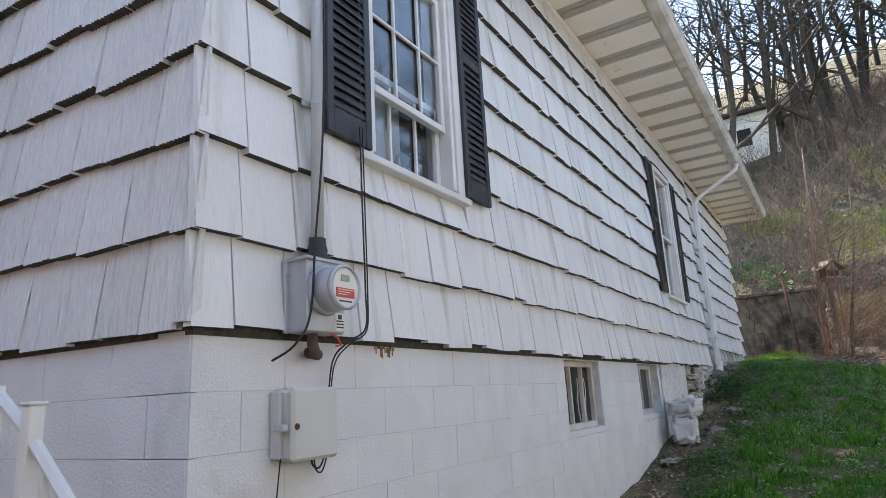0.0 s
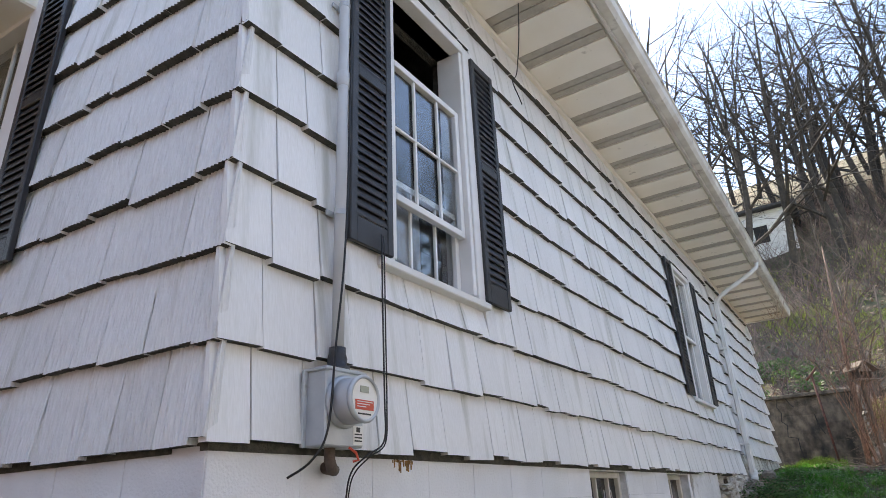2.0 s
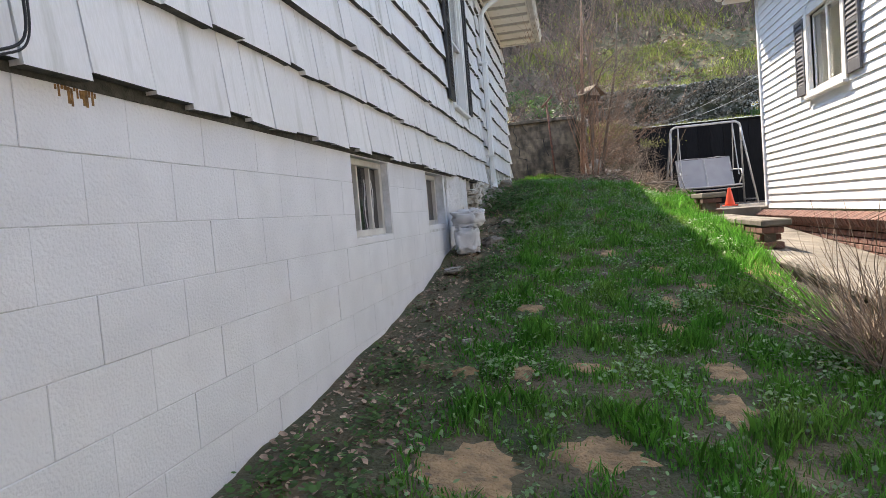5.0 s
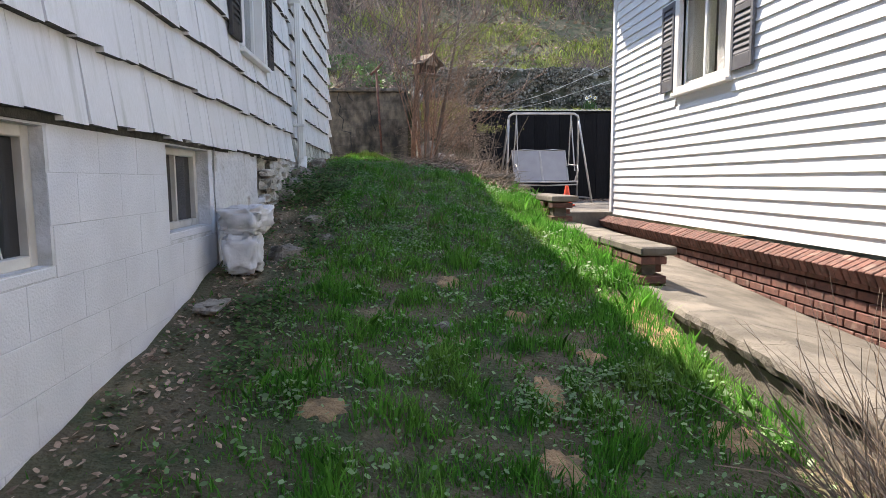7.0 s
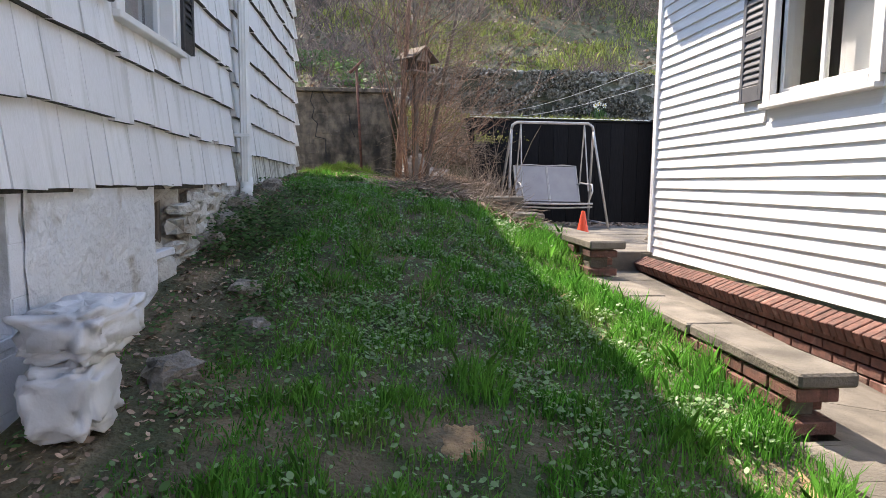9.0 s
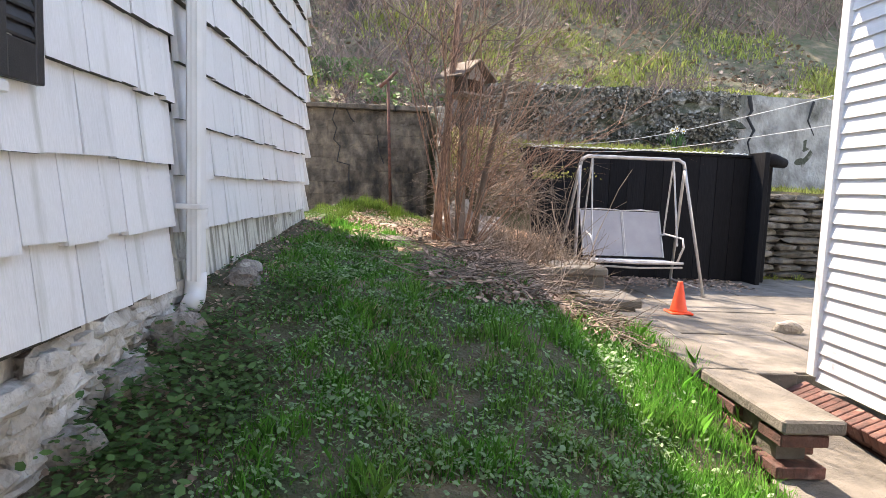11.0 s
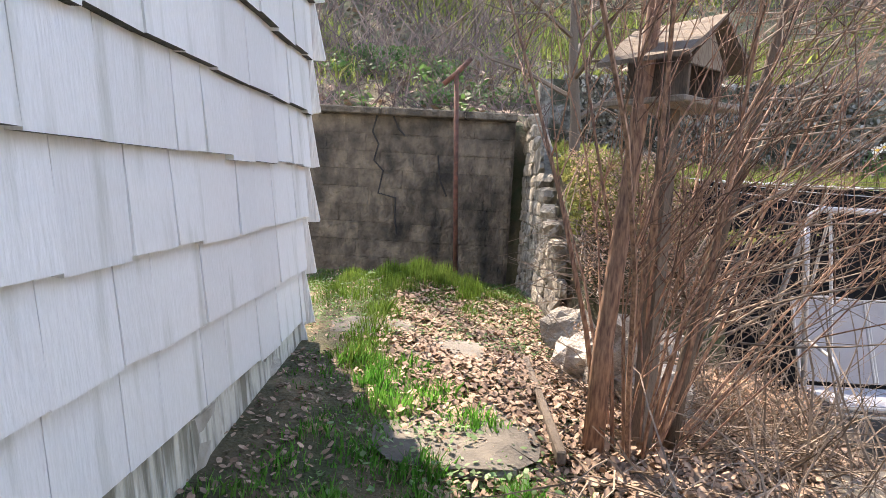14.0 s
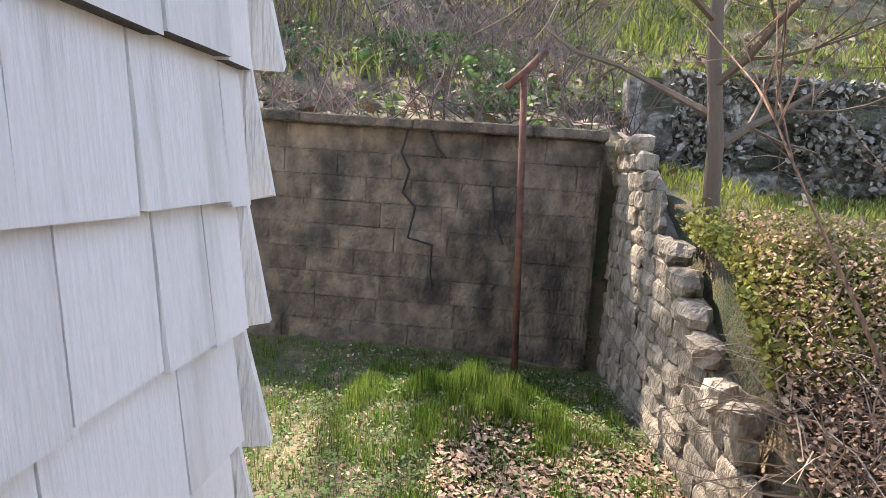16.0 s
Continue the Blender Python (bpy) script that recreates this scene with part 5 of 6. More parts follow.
# ---- iron clothes pole, bird table ----
pole = thing("clothes_pole", "rusty iron clothesline pole with a slanting top arm", "pole")
part("shaft", Geo().tube([(0.93, 17.2, -0.2), (0.86, 17.2, 1.2), (0.80, 17.2, 2.42)], 0.028, 8), M_RUST, pole, smooth=True)
part("arm", Geo().tube([(0.66, 17.18, 2.30), (0.80, 17.2, 2.43), (0.96, 17.22, 2.61)], 0.03, 8), M_RUST, pole, smooth=True)
bird = thing("bird_feeder", "weathered wooden bird feeder house on a split post", "bird feeder")
BX, BY, BZ = 1.80, 12.6, 1.53
part("post", Geo().hexa([(BX - 0.045, BY - 0.035, -0.14), (BX + 0.03, BY - 0.04, -0.14), (BX + 0.035, BY + 0.03, -0.14), (BX - 0.04, BY + 0.035, -0.14), (BX - 0.03, BY - 0.03, BZ), (BX + 0.025, BY - 0.03, BZ), (BX + 0.025, BY + 0.03, BZ), (BX - 0.03, BY + 0.03, BZ)]), M_OLDWOOD, bird, "split grey post")
part("platform", Geo().bevelled(BX - 0.21, BX + 0.21, BY - 0.20, BY + 0.20, BZ, BZ + 0.026, 0.005), M_PALEWOOD, bird, "pale worn platform board")
for s in (-1, 1):
    part("side_wall", Geo().bevelled(BX + s * 0.115 - 0.008, BX + s * 0.115 + 0.008, BY - 0.15, BY + 0.15, BZ + 0.028, BZ + 0.20, 0.003), M_OLDWOOD, bird)
    part("gable", Geo().add([(BX - 0.13, BY + s * 0.15 - 0.008, BZ + 0.16), (BX + 0.13, BY + s * 0.15 - 0.008, BZ + 0.16), (BX, BY + s * 0.15 - 0.008, BZ + 0.325), (BX - 0.13, BY + s * 0.15 + 0.008, BZ + 0.16), (BX + 0.13, BY + s * 0.15 + 0.008, BZ + 0.16), (BX, BY + s * 0.15 + 0.008, BZ + 0.325)],
                            [(0, 1, 2), (5, 4, 3), (0, 3, 4, 1), (1, 4, 5, 2), (2, 5, 3, 0)]), M_PALEWOOD, bird)
    q = [(BX, BY - 0.22, BZ + 0.345), (BX + s * 0.24, BY - 0.22, BZ + 0.165), (BX + s * 0.24, BY + 0.22, BZ + 0.165), (BX, BY + 0.22, BZ + 0.345)]
    g = Geo().add(q + [(x, y, z + 0.02) for x, y, z in q], [(0, 1, 2, 3), (7, 6, 5, 4), (0, 4, 5, 1), (1, 5, 6, 2), (2, 6, 7, 3), (3, 7, 4, 0)])
    part("roof_board", g, M_OLDWOOD, bird)
bird.matrix_basis = pose(BX, BY, 0, 0, 0, 38) @ pose(-BX, -BY, 0)

# ---- sacks and stones by the foundation ----
def sack(at, size, seed, turn):
    g = Geo()
    rings, sides = 30, 44
    ct, st = math.cos(turn), math.sin(turn)
    for i in range(rings + 1):
        ph = math.pi * i / rings
        for s in range(sides):
            a = 2 * math.pi * s / sides
            c = lambda v: math.copysign(abs(v) ** 0.45, v)
            x, y, z = c(math.sin(ph)) * c(math.cos(a)), c(math.sin(ph)) * c(math.sin(a)), -c(math.cos(ph))
            w = 1 + 0.22 * noise.noise(Vector((x * 2.2 + seed, y * 2.2, z * 2.2))) + 0.10 * noise.noise(Vector((x * 5, y * 5 + seed, z * 5))) - 0.16 * (1 - min(1, 4 * abs(noise.noise(Vector((x * 3.4, y * 3.4 + seed, z * 4.2))))))
            x, y, z = x * size[0] * w, y * size[1] * w, z * size[2] * w
            g.v.append((at[0] + x * ct - y * st, at[1] + x * st + y * ct, at[2] + z))
    for i in range(rings):
        for s in range(sides):
            a, b = i * sides + s, i * sides + (s + 1) % sides
            g.f.append((a, b, b + sides, a + sides))
    return g


single("sack", sack((0.20, 6.05, land(0.2, 6.05) + 0.14), (0.13, 0.19, 0.15), 3, 0.1), M_BAG, "crumpled white plastic sack leaning on the foundation", "sack", group="white sacks", smooth=True)
single("sack", sack((0.22, 6.12, land(0.2, 6.05) + 0.37), (0.15, 0.23, 0.10), 8, -0.1), M_BAG, "crumpled white plastic sack lying on another", "sack", group="white sacks", smooth=True)
for i, (x, y, sx, sy, sz, lbl) in enumerate(((0.16, 5.4, 0.09, 0.15, 0.03, "flat tan stone lying beside the foundation"), (0.40, 6.5, 0.12, 0.1, 0.07, "tan stone lying beside the sacks"), (0.24, 10.05, 0.07, 0.10, 0.07, "pale rough stone beside the downspout"),
                                             (0.22, 10.25, 0.1, 0.08, 0.06, "small grey stone in bare soil"), (0.13, 9.25, 0.1, 0.12, 0.1, "white-splashed stone under the downspout"), (0.5, 7.6, 0.09, 0.07, 0.05, "small grey stone in bare soil"),
                                             (0.62, 7.15, 0.07, 0.09, 0.05, "small grey stone in bare soil"), (0.08, 8.35, 0.09, 0.1, 0.07, "limewashed stone at the wall foot"), (0.10, 8.75, 0.1, 0.14, 0.09, "limewashed stone at the wall foot"),
                                             (1.55, 5.2, 0.06, 0.05, 0.03, "small stone in the lawn"), (0.62, 3.4, 0.05, 0.06, 0.03, "small stone in bare soil"), (1.72, 13.6, 0.2, 0.17, 0.16, "grey boulder among dead stems"), (2.05, 13.2, 0.22, 0.2, 0.17, "grey boulder among dead stems"),
                                             (1.85, 13.35, 0.16, 0.14, 0.28, "grey boulder among dead stems"), (2.2, 13.9, 0.24, 0.2, 0.24, "grey boulder among dead stems"), (1.78, 14.3, 0.2, 0.2, 0.2, "grey boulder among dead stems"))):
    single("stone", Geo().lump((x, y, land(x, y) + sz * 0.45), (sx, sy, sz), i * 2.9, 0.3, i * 0.7, 8, 12), M_STONE, lbl, "stone", group="loose stones")
for i, (x, y, sx, sy) in enumerate(((0.95, 12.6, 0.36, 0.5), (0.75, 13.75, 0.3, 0.36), (1.25, 11.7, 0.3, 0.24), (0.35, 14.1, 0.3, 0.25))):
    single("stepping_stone", Geo().lump((x, y, land(x, y) - 0.012), (sx, sy, 0.03), 40 + i, 0.2, i, 6, 14), M_CONC, "flat sandy stepping stone sunk in litter", "stepping stone", group="stepping stones")
single("board", Geo().bevelled(1.37, 1.41, 12.3, 13.7, 0.04, 0.10, 0.008), M_OLDWOOD, "rotten edging board half buried in dead leaves", "board")

# ---- trees, shrubs, brush ----
def branch(g, p, d, length, r, depth, rr, wander=0.25, kids=(3, 5), thin=0.6, sides=6, up=0.15):
    pts, rad = [p.copy()], [r]
    n = 4 if depth else 3
    for i in range(n):
        d = (d + Vector((rr.uniform(-1, 1), rr.uniform(-1, 1), rr.uniform(-1, 1))) * wander * 0.5 + Vector((0, 0, up * 0.3))).normalized()
        p = p + d * (length / n)
        pts.append(p.copy())
        rad.append(r * (1 - (i + 1) / n * (1 - thin * 0.6)) if depth else r * (1 - 0.75 * (i + 1) / n))
    g.tube(pts, rad, max(3, sides), cap=False)
    if depth:
        for k in range(rr.randint(*kids)):
            i = rr.randint(1, n)
            side = d.cross(Vector((rr.uniform(-1, 1), rr.uniform(-1, 1), rr.uniform(-1, 1)))).normalized()
            dd = (pts[i] - pts[i - 1]).normalized() * rr.uniform(0.5, 0.9) + side * rr.uniform(0.5, 1.0)
            branch(g, pts[i], dd.normalized(), length * rr.uniform(0.5, 0.75), rad[i] * 0.62, depth - 1, rr, wander * 1.15, kids, thin, sides - 1, up)


def bare_tree(seed, height, r, depth, label, material, sides=6, limbs=11, low=0.35):
    """A leafless tree: a tapered trunk and a crown of limbs and twigs."""
    rr = random.Random(seed)
    ob = thing("tree", label, "tree", group="bare trees on the hillside" if depth > 2 and height > 5 else "")
    pts, rad = [Vector((0, 0, -0.4))], [r * 1.25]
    p, d = Vector((0, 0, 0)), Vector((rr.uniform(-0.1, 0.1), rr.uniform(-0.1, 0.1), 1)).normalized()
    n = 9
    for i in range(n):
        pts.append(p.copy())
        rad.append(r * (1 - 0.85 * i / n))
        d = (d + Vector((rr.uniform(-1, 1), rr.uniform(-1, 1), 0)) * 0.12).normalized()
        p = p + d * height / n
    pts.append(p)
    rad.append(r * 0.08)
    part("trunk", Geo().tube(pts, rad, 8), material, ob, smooth=True)
    g = Geo()
    for k in range(limbs):
        f = low + (0.97 - low) * k / limbs
        i = f * n + 1
        a, t = int(i), i - int(i)
        q = pts[a].lerp(pts[min(a + 1, len(pts) - 1)], t)
        an = k * 2.4 + rr.uniform(-0.5, 0.5)
        dd = Vector((math.cos(an), math.sin(an), rr.uniform(0.35, 0.9))).normalized()
        branch(g, q, dd, height * rr.uniform(0.22, 0.4) * (1.15 - f * 0.6), rad[a] * 0.55, depth, rr, 0.3, (3, 4), sides=sides)
    part("crown", g, material, ob)
    return ob


def twigs(n, place, length, radius, seed, lie=0.2, curl=0.3, segs=3):
    """Many thin curved stems joined into one mesh. place(rr) gives foot and direction."""
    rr, g = random.Random(seed), Geo()
    for _ in range(n):
        p, d = place(rr)
        L, r = length * rr.uniform(0.45, 1.3), radius * rr.uniform(0.6, 1.4)
        pts = [p.copy()]
        for i in range(segs):
            d = (d + Vector((rr.uniform(-1, 1), rr.uniform(-1, 1), rr.uniform(-1, 1) - lie)) * curl).normalized()
            p = p + d * L / segs
            pts.append(p.copy())
        g.tube(pts, [r * (1 - 0.7 * i / segs) for i in range(segs + 1)], 3, cap=False)
    return g


SX, SY_ = 1.78, 12.62
shrub = thing("shrub", "leafless multi-stemmed shrub with reddish brown stems", "shrub")
part("main_stem", Geo().tube([(1.56, 12.5, 0.0), (1.57, 12.5, 0.5), (1.63, 12.5, 1.3), (1.68, 12.48, 2.2), (1.74, 12.5, 3.2), (1.8, 12.5, 4.2)], [0.05, 0.043, 0.036, 0.03, 0.02, 0.008], 8), M_SHRUB, shrub, smooth=True)
part("main_stem", Geo().tube([(1.95, 12.66, 0.0), (1.99, 12.66, 0.4), (2.08, 12.68, 0.9), (2.2, 12.7, 1.5), (2.36, 12.72, 2.3), (2.45, 12.75, 3.3)], [0.04, 0.036, 0.034, 0.028, 0.02, 0.008], 8), M_BARK, shrub, "leaning grey stem", smooth=True)
rr = random.Random(5)
for k in range(31):
    a = rr.uniform(0, 2 * math.pi)
    f = 0.36 * rr.random() ** 0.9 + 0.01
    p = Vector((SX + 0.04 + math.cos(a) * f * 0.55, SY_ + math.sin(a) * f * 0.5, land(SX, SY_) - 0.03))
    d = Vector((max(math.cos(a), -0.3) * f * 2.6 + 0.10, math.sin(a) * f * 1.3, 1)).normalized()
    L, r = rr.uniform(1.4, 3.9), rr.choice((0.004, 0.005, 0.006, 0.008, 0.011, 0.015))
    pts, rad = [p.copy()], [r]
    for i in range(6):
        d = (d + Vector((rr.uniform(-1, 1) + max(-0.2, math.cos(a)) * 0.4, rr.uniform(-1, 1) + math.sin(a) * 0.3, rr.uniform(-0.4, 0.4))) * 0.12).normalized()
        p = p + d * L / 6
        pts.append(p.copy())
        rad.append(r * (1 - 0.85 * (i + 1) / 6))
    g = Geo().tube(pts, rad, 5, cap=False)
    for j in range(rr.randint(9, 13)):
        i = rr.randint(2, 5)
        q = pts[i].lerp(pts[i + 1], rr.random())
        dd = (d + Vector((rr.uniform(-1, 1) if q.x > 1.9 else rr.uniform(0, 1), rr.uniform(-1, 1), rr.uniform(-0.2, 0.8)))).normalized()
        branch(g, q, dd, rr.uniform(0.35, 1.1), max(0.0035, rad[i] * 0.45), 1, rr, 0.3, (2, 4), sides=4, up=0.1)
    part("stem", g, M_SHRUB, shrub)

rr = random.Random(51)
g = Geo()
for k in range(90):
    h = rr.uniform(0.35, 2.3)
    q = Vector((1.85 + rr.uniform(-0.05, 0.25) + h * 0.16, 12.6 + rr.uniform(-0.25, 0.25), h))
    branch(g, q, Vector((rr.uniform(0.35, 1), rr.uniform(-0.6, 0.5), rr.uniform(0.0, 0.8))).normalized(), rr.uniform(0.4, 1.15), rr.uniform(0.0032, 0.006), 1, rr, 0.35, (2, 4), sides=4, up=0.1)
tagged(part("side_twigs", g, M_TWIG, shrub), "pale sunlit side twigs", kind="stuff")

t = bare_tree(21, 4.8, 0.06, 3, "small bare tree with low branches above the stone wall", M_BARK, limbs=20, low=0.10, sides=5)
t.location = (2.08, 16.4, land(2.08, 16.4) - 0.05)

makers = [bare_tree(100 + i, 14.5 + (i % 3) * 2.2, 0.2 + 0.04 * (i % 2), 3, "tall leafless tree on the brushy hillside", M_WOODS, sides=4, limbs=13, low=0.22) for i in range(5)]
spots = []
rr = random.Random(77)
while len(spots) < 92:
    x, y = rr.uniform(-20, 26), 26 + 30 * rr.random() ** 1.4
    if x > -1 and y < 31 or -5.2 < x < 1.6 and 33 < y < 44:
        continue
    if all((x - a) ** 2 + (y - b) ** 2 > 4 for a, b in spots):
        spots.append((x, y))
for i, (x, y) in enumerate(spots):
    s = rr.uniform(0.8, 1.25)
    m = pose(x, y, land(x, y) - 0.2, 0, 0, rr.uniform(0, 360))
    if i < 5:
        makers[i].matrix_basis = m
    else:
        copy_thing(makers[i % 5], m)


def foot(x0, x1, y0, y1, spread=0.6, rise=1.0, drop=0.0):
    def f(q):
        x, y = q.uniform(x0, x1), q.uniform(y0, y1)
        return Vector((x, y, land(x, y) - 0.03 + q.uniform(0, drop))), Vector((q.uniform(-1, 1) * spread, q.uniform(-1, 1) * spread, rise)).normalized()
    return f


single("brush", twigs(9500, lambda q: foot(-13, 2.2, 22.5, 46, 0.9)(q) if q.random() < 0.45 else foot(2.2, 19, 27.5, 48, 0.9)(q), 2.1, 0.014, 31, 0.15, 0.3), M_BRUSH, "dense dry brush covering the hillside", "brush", kind="stuff")
single("brush", twigs(2300, foot(-6, 2.2, 18.0, 24, 1.0), 0.8, 0.007, 32, 0.25, 0.35), M_BRUSH, "tangled dry stems above the block wall", "brush", kind="stuff")
single("brush", twigs(1000, lambda q: foot(2.2, 14, 19.5, 27, 1.0)(q) if q.random() < 0.6 else foot(6.2, 7.5, 19.5, 20.2, 0.7)(q), 0.8, 0.007, 33, 0.2, 0.35), M_BRUSH, "scattered dry stems on the upper terrace", "brush", kind="stuff")
single("brush", twigs(1900, foot(1.85, 3.0, 12.7, 14.9, 1.3, 0.55), 0.6, 0.005, 34, 0.5, 0.4), M_TWIG, "dead brown stems tumbling over the bank", "brush", kind="stuff")
single("brush_pile", twigs(1300, foot(1.45, 2.9, 10.2, 12.3, 1.6, 0.16, 0.12), 0.55, 0.0048, 35, 0.4, 0.22), M_TWIG, "pile of cut dry twigs beside the lawn", "brush pile", kind="stuff")
single("brush", twigs(260, foot(2.3, 3.2, 11.8, 13.4, 1.0, 0.9), 0.6, 0.005, 36, 0.3, 0.35), M_TWIG, "dead stems over the broken blocks", "brush", kind="stuff")
single("long_stems", twigs(46, foot(1.7, 2.9, 10.4, 12.4, 1.0, 0.7), 1.0, 0.0055, 43, 0.75, 0.3, 6), M_TWIG, "long arching stems over the brush pile", "stems", kind="stuff")
single("fallen_twigs", twigs(240, foot(0.6, 2.4, 10.8, 15.5, 1.5, 0.1), 0.35, 0.004, 37, 0.5, 0.15), M_TWIG, "scattered fallen twigs", "twigs", kind="stuff")
single("long_stems", twigs(26, foot(2.4, 3.3, 12.4, 13.8, 0.45, 1.0), 1.5, 0.006, 38, 0.15, 0.18, 5), M_TWIG, "tall bare stems rising from the bank", "stems", kind="stuff")
single("bush", twigs(420, foot(2.75, 3.08, 2.9, 3.5, 0.9), 0.75, 0.004, 39, 0.1, 0.3), M_TWIG, "small leafless bush at the edge of the lawn", "bush", kind="stuff")


# ---- grass, weeds, leaves ----
def blades(n, region, keep, height, width, seed, name, material, label, category="grass", lean=0.6):
    q = np.random.default_rng(seed)
    x0, x1, y0, y1 = region
    xy = np.stack([q.uniform(x0, x1, n), q.uniform(y0, y1, n)], 1)
    out = []
    for x, y in xy:
        k = keep(x, y)
        if q.random() > k:
            continue
        h = height * (0.35 + 0.95 * k) * q.uniform(0.45, 1.35)
        out.append((x, y, land(x, y) - 0.008, h))
    a = np.array(out)
    a[:, 3] *= [0.5 + 1.7 * max(0.0, 0.22 + noise.noise(Vector((x * 4.2, y * 4.2, 21)))) for x, y in a[:, :2]]
    m = len(a)
    t = q.uniform(0, 2 * np.pi, m)
    side = np.stack([np.cos(t), np.sin(t), np.zeros(m)], 1) * (width * q.uniform(0.6, 1.4, m))[:, None]
    u = q.uniform(0, 2 * np.pi, m)
    ln = np.stack([np.cos(u), np.sin(u), np.zeros(m)], 1) * (a[:, 3] * lean * q.uniform(0.1, 1.2, m))[:, None]
    base = a[:, :3]
    up = np.zeros((m, 3))
    up[:, 2] = a[:, 3]
    v = np.stack([base - side, base + side, base + up * 0.62 + ln * 0.35 + side * 0.7, base + up + ln, base + up * 0.62 + ln * 0.35 - side * 0.7], 1).reshape(-1, 3)
    return tagged(new(name, quads_mesh(name, v, 5, [material])), label, category, kind="stuff")


BARE = [(0.87, 1.86, 0.28, 0.25), (1.35, 2.03, 0.24, 0.15), (1.98, 4.45, 0.10, 0.22), (1.91, 3.86, 0.12, 0.16), (2.06, 3.0, 0.15, 0.2), (1.95, 2.45, 0.13, 0.2), (2.7, 4.05, 0.14, 0.16), (0.99, 2.88, 0.09, 0.14),
        (0.66, 2.86, 0.09, 0.1), (1.36, 3.0, 0.14, 0.1), (2.32, 4.83, 0.09, 0.12), (0.97, 4.21, 0.13, 0.14), (1.64, 6.06, 0.12, 0.16), (2.03, 5.44, 0.11, 0.1), (2.09, 7.37, 0.13, 0.12), (2.88, 5.35, 0.17, 0.62), (1.72, 1.1, 0.2, 0.16)]


def bare_patch(a, b, rx, ry, k):
    """A ragged patch of sandy soil lying a finger's breadth proud of the ground."""
    g = Geo()
    rings, sides = 6, 40
    g.v.append((a, b, land(a, b) + 0.012))
    for i in range(1, rings + 1):
        f = i / rings
        for s in range(sides):
            t = 2 * math.pi * s / sides
            w = f * (1.0 + 0.55 * noise.noise(Vector((math.cos(t) * 1.7 + k, math.sin(t) * 1.7, k))) + 0.4 * noise.noise(Vector((math.cos(t) * 5, math.sin(t) * 5 + k, k))))
            x, y = a + rx * 0.88 * w * math.cos(t), b + ry * 0.88 * w * math.sin(t)
            g.v.append((x, y, land(x, y) + 0.010 * (1 - f ** 3) + 0.006 * noise.noise(Vector((x * 14, y * 14, 2))) - 0.012 * (f == 1)))
    g.f = [(0, 1 + s, 1 + (s + 1) % sides) for s in range(sides)]
    for i in range(rings - 1):
        g.f += [(1 + i * sides + s, 1 + (i + 1) * sides + s, 1 + (i + 1) * sides + (s + 1) % sides, 1 + i * sides + (s + 1) % sides) for s in range(sides)]
    tagged(new("bare_soil", g.mesh("bare_soil", M_SAND, smooth=True)), "bare sandy patch worn in the lawn", "soil", kind="structure")


for k, q in enumerate(BARE):
    bare_patch(*q, k)


def turf(x, y):
    if x > edge_x(y) - 0.06:
        return 0.0
    k = 1.0
    for a, b, rx, ry in BARE:
        e = ((x - a) / rx) ** 2 + ((y - b) / ry) ** 2 + 0.7 * noise.noise(Vector((x * 5, y * 5, 1)))
        k *= min(1, max(0.05, (e - 0.35) * 1.6))
    strip = 0.55 - 0.33 * smooth(9.6, 10.4, y) + 0.25 * noise.noise(Vector((y * 1.3, 0, 7)))
    k *= 0.06 + 0.94 * smooth(strip - 0.25, strip + 0.35, x)
    k *= 0.25 + 0.75 * min(1, max(0, 0.55 + 1.9 * noise.noise(Vector((x * 3.6, y * 3.6, 2))) + 0.8 * noise.noise(Vector((x * 9, y * 9, 3)))))
    if y > 10.3:
        lim = 0.85 + (12.9 - y) * 0.55 + 0.3 * noise.noise(Vector((x * 2, y * 2, 4)))
        k *= 0.04 + 0.96 * (1 - smooth(lim, lim + 0.4, x))
    if y > 13.4:
        k *= 0.4
    return k


blades(250000, (0.0, 3.2, -1.5, 14.3), turf, 0.06, 0.0038, 1, "grass", M_GRASS, "patchy green lawn with bare sandy spots")
blades(30000, (0.2, 3.1, 0.5, 10.5), lambda x, y: turf(x, y) * smooth(0.1, 0.45, noise.noise(Vector((x * 2.1, y * 2.1, 9)))), 0.10, 0.0032, 2, "grass", M_GRASS, "taller grass tufts in the lawn")


def wedge(x, y):
    return 0.8 * smooth(2.1, 2.7, x) * (1 if x < edge_x(y) - 0.03 else 0)


blades(26000, (2.2, 3.3, 4.0, 11.6), wedge, 0.10, 0.003, 3, "grass", M_GRASS, "bright grass along the low wall")

blades(75000, (0.3, 3.0, 5.0, 13.0), lambda x, y: 0.7 * turf(x, y) * smooth(5.0, 8.0, y) * smooth(-0.15, 0.3, noise.noise(Vector((x * 1.9, y * 1.9, 14)))), 0.06, 0.003, 28, "dry_grass", M_STRAW, "dry straw mixed into the lawn", "grass", 1.3)


def fresh(x, y):
    return math.exp(-((x - 0.6) / 0.75) ** 2 - ((y - 15.9) / 0.75) ** 2) + 0.5 * smooth(14.2, 15.0, y) * (0.5 + 0.5 * noise.noise(Vector((x * 2, y * 2, 3)))) * (1 if x < 1.6 else 0)


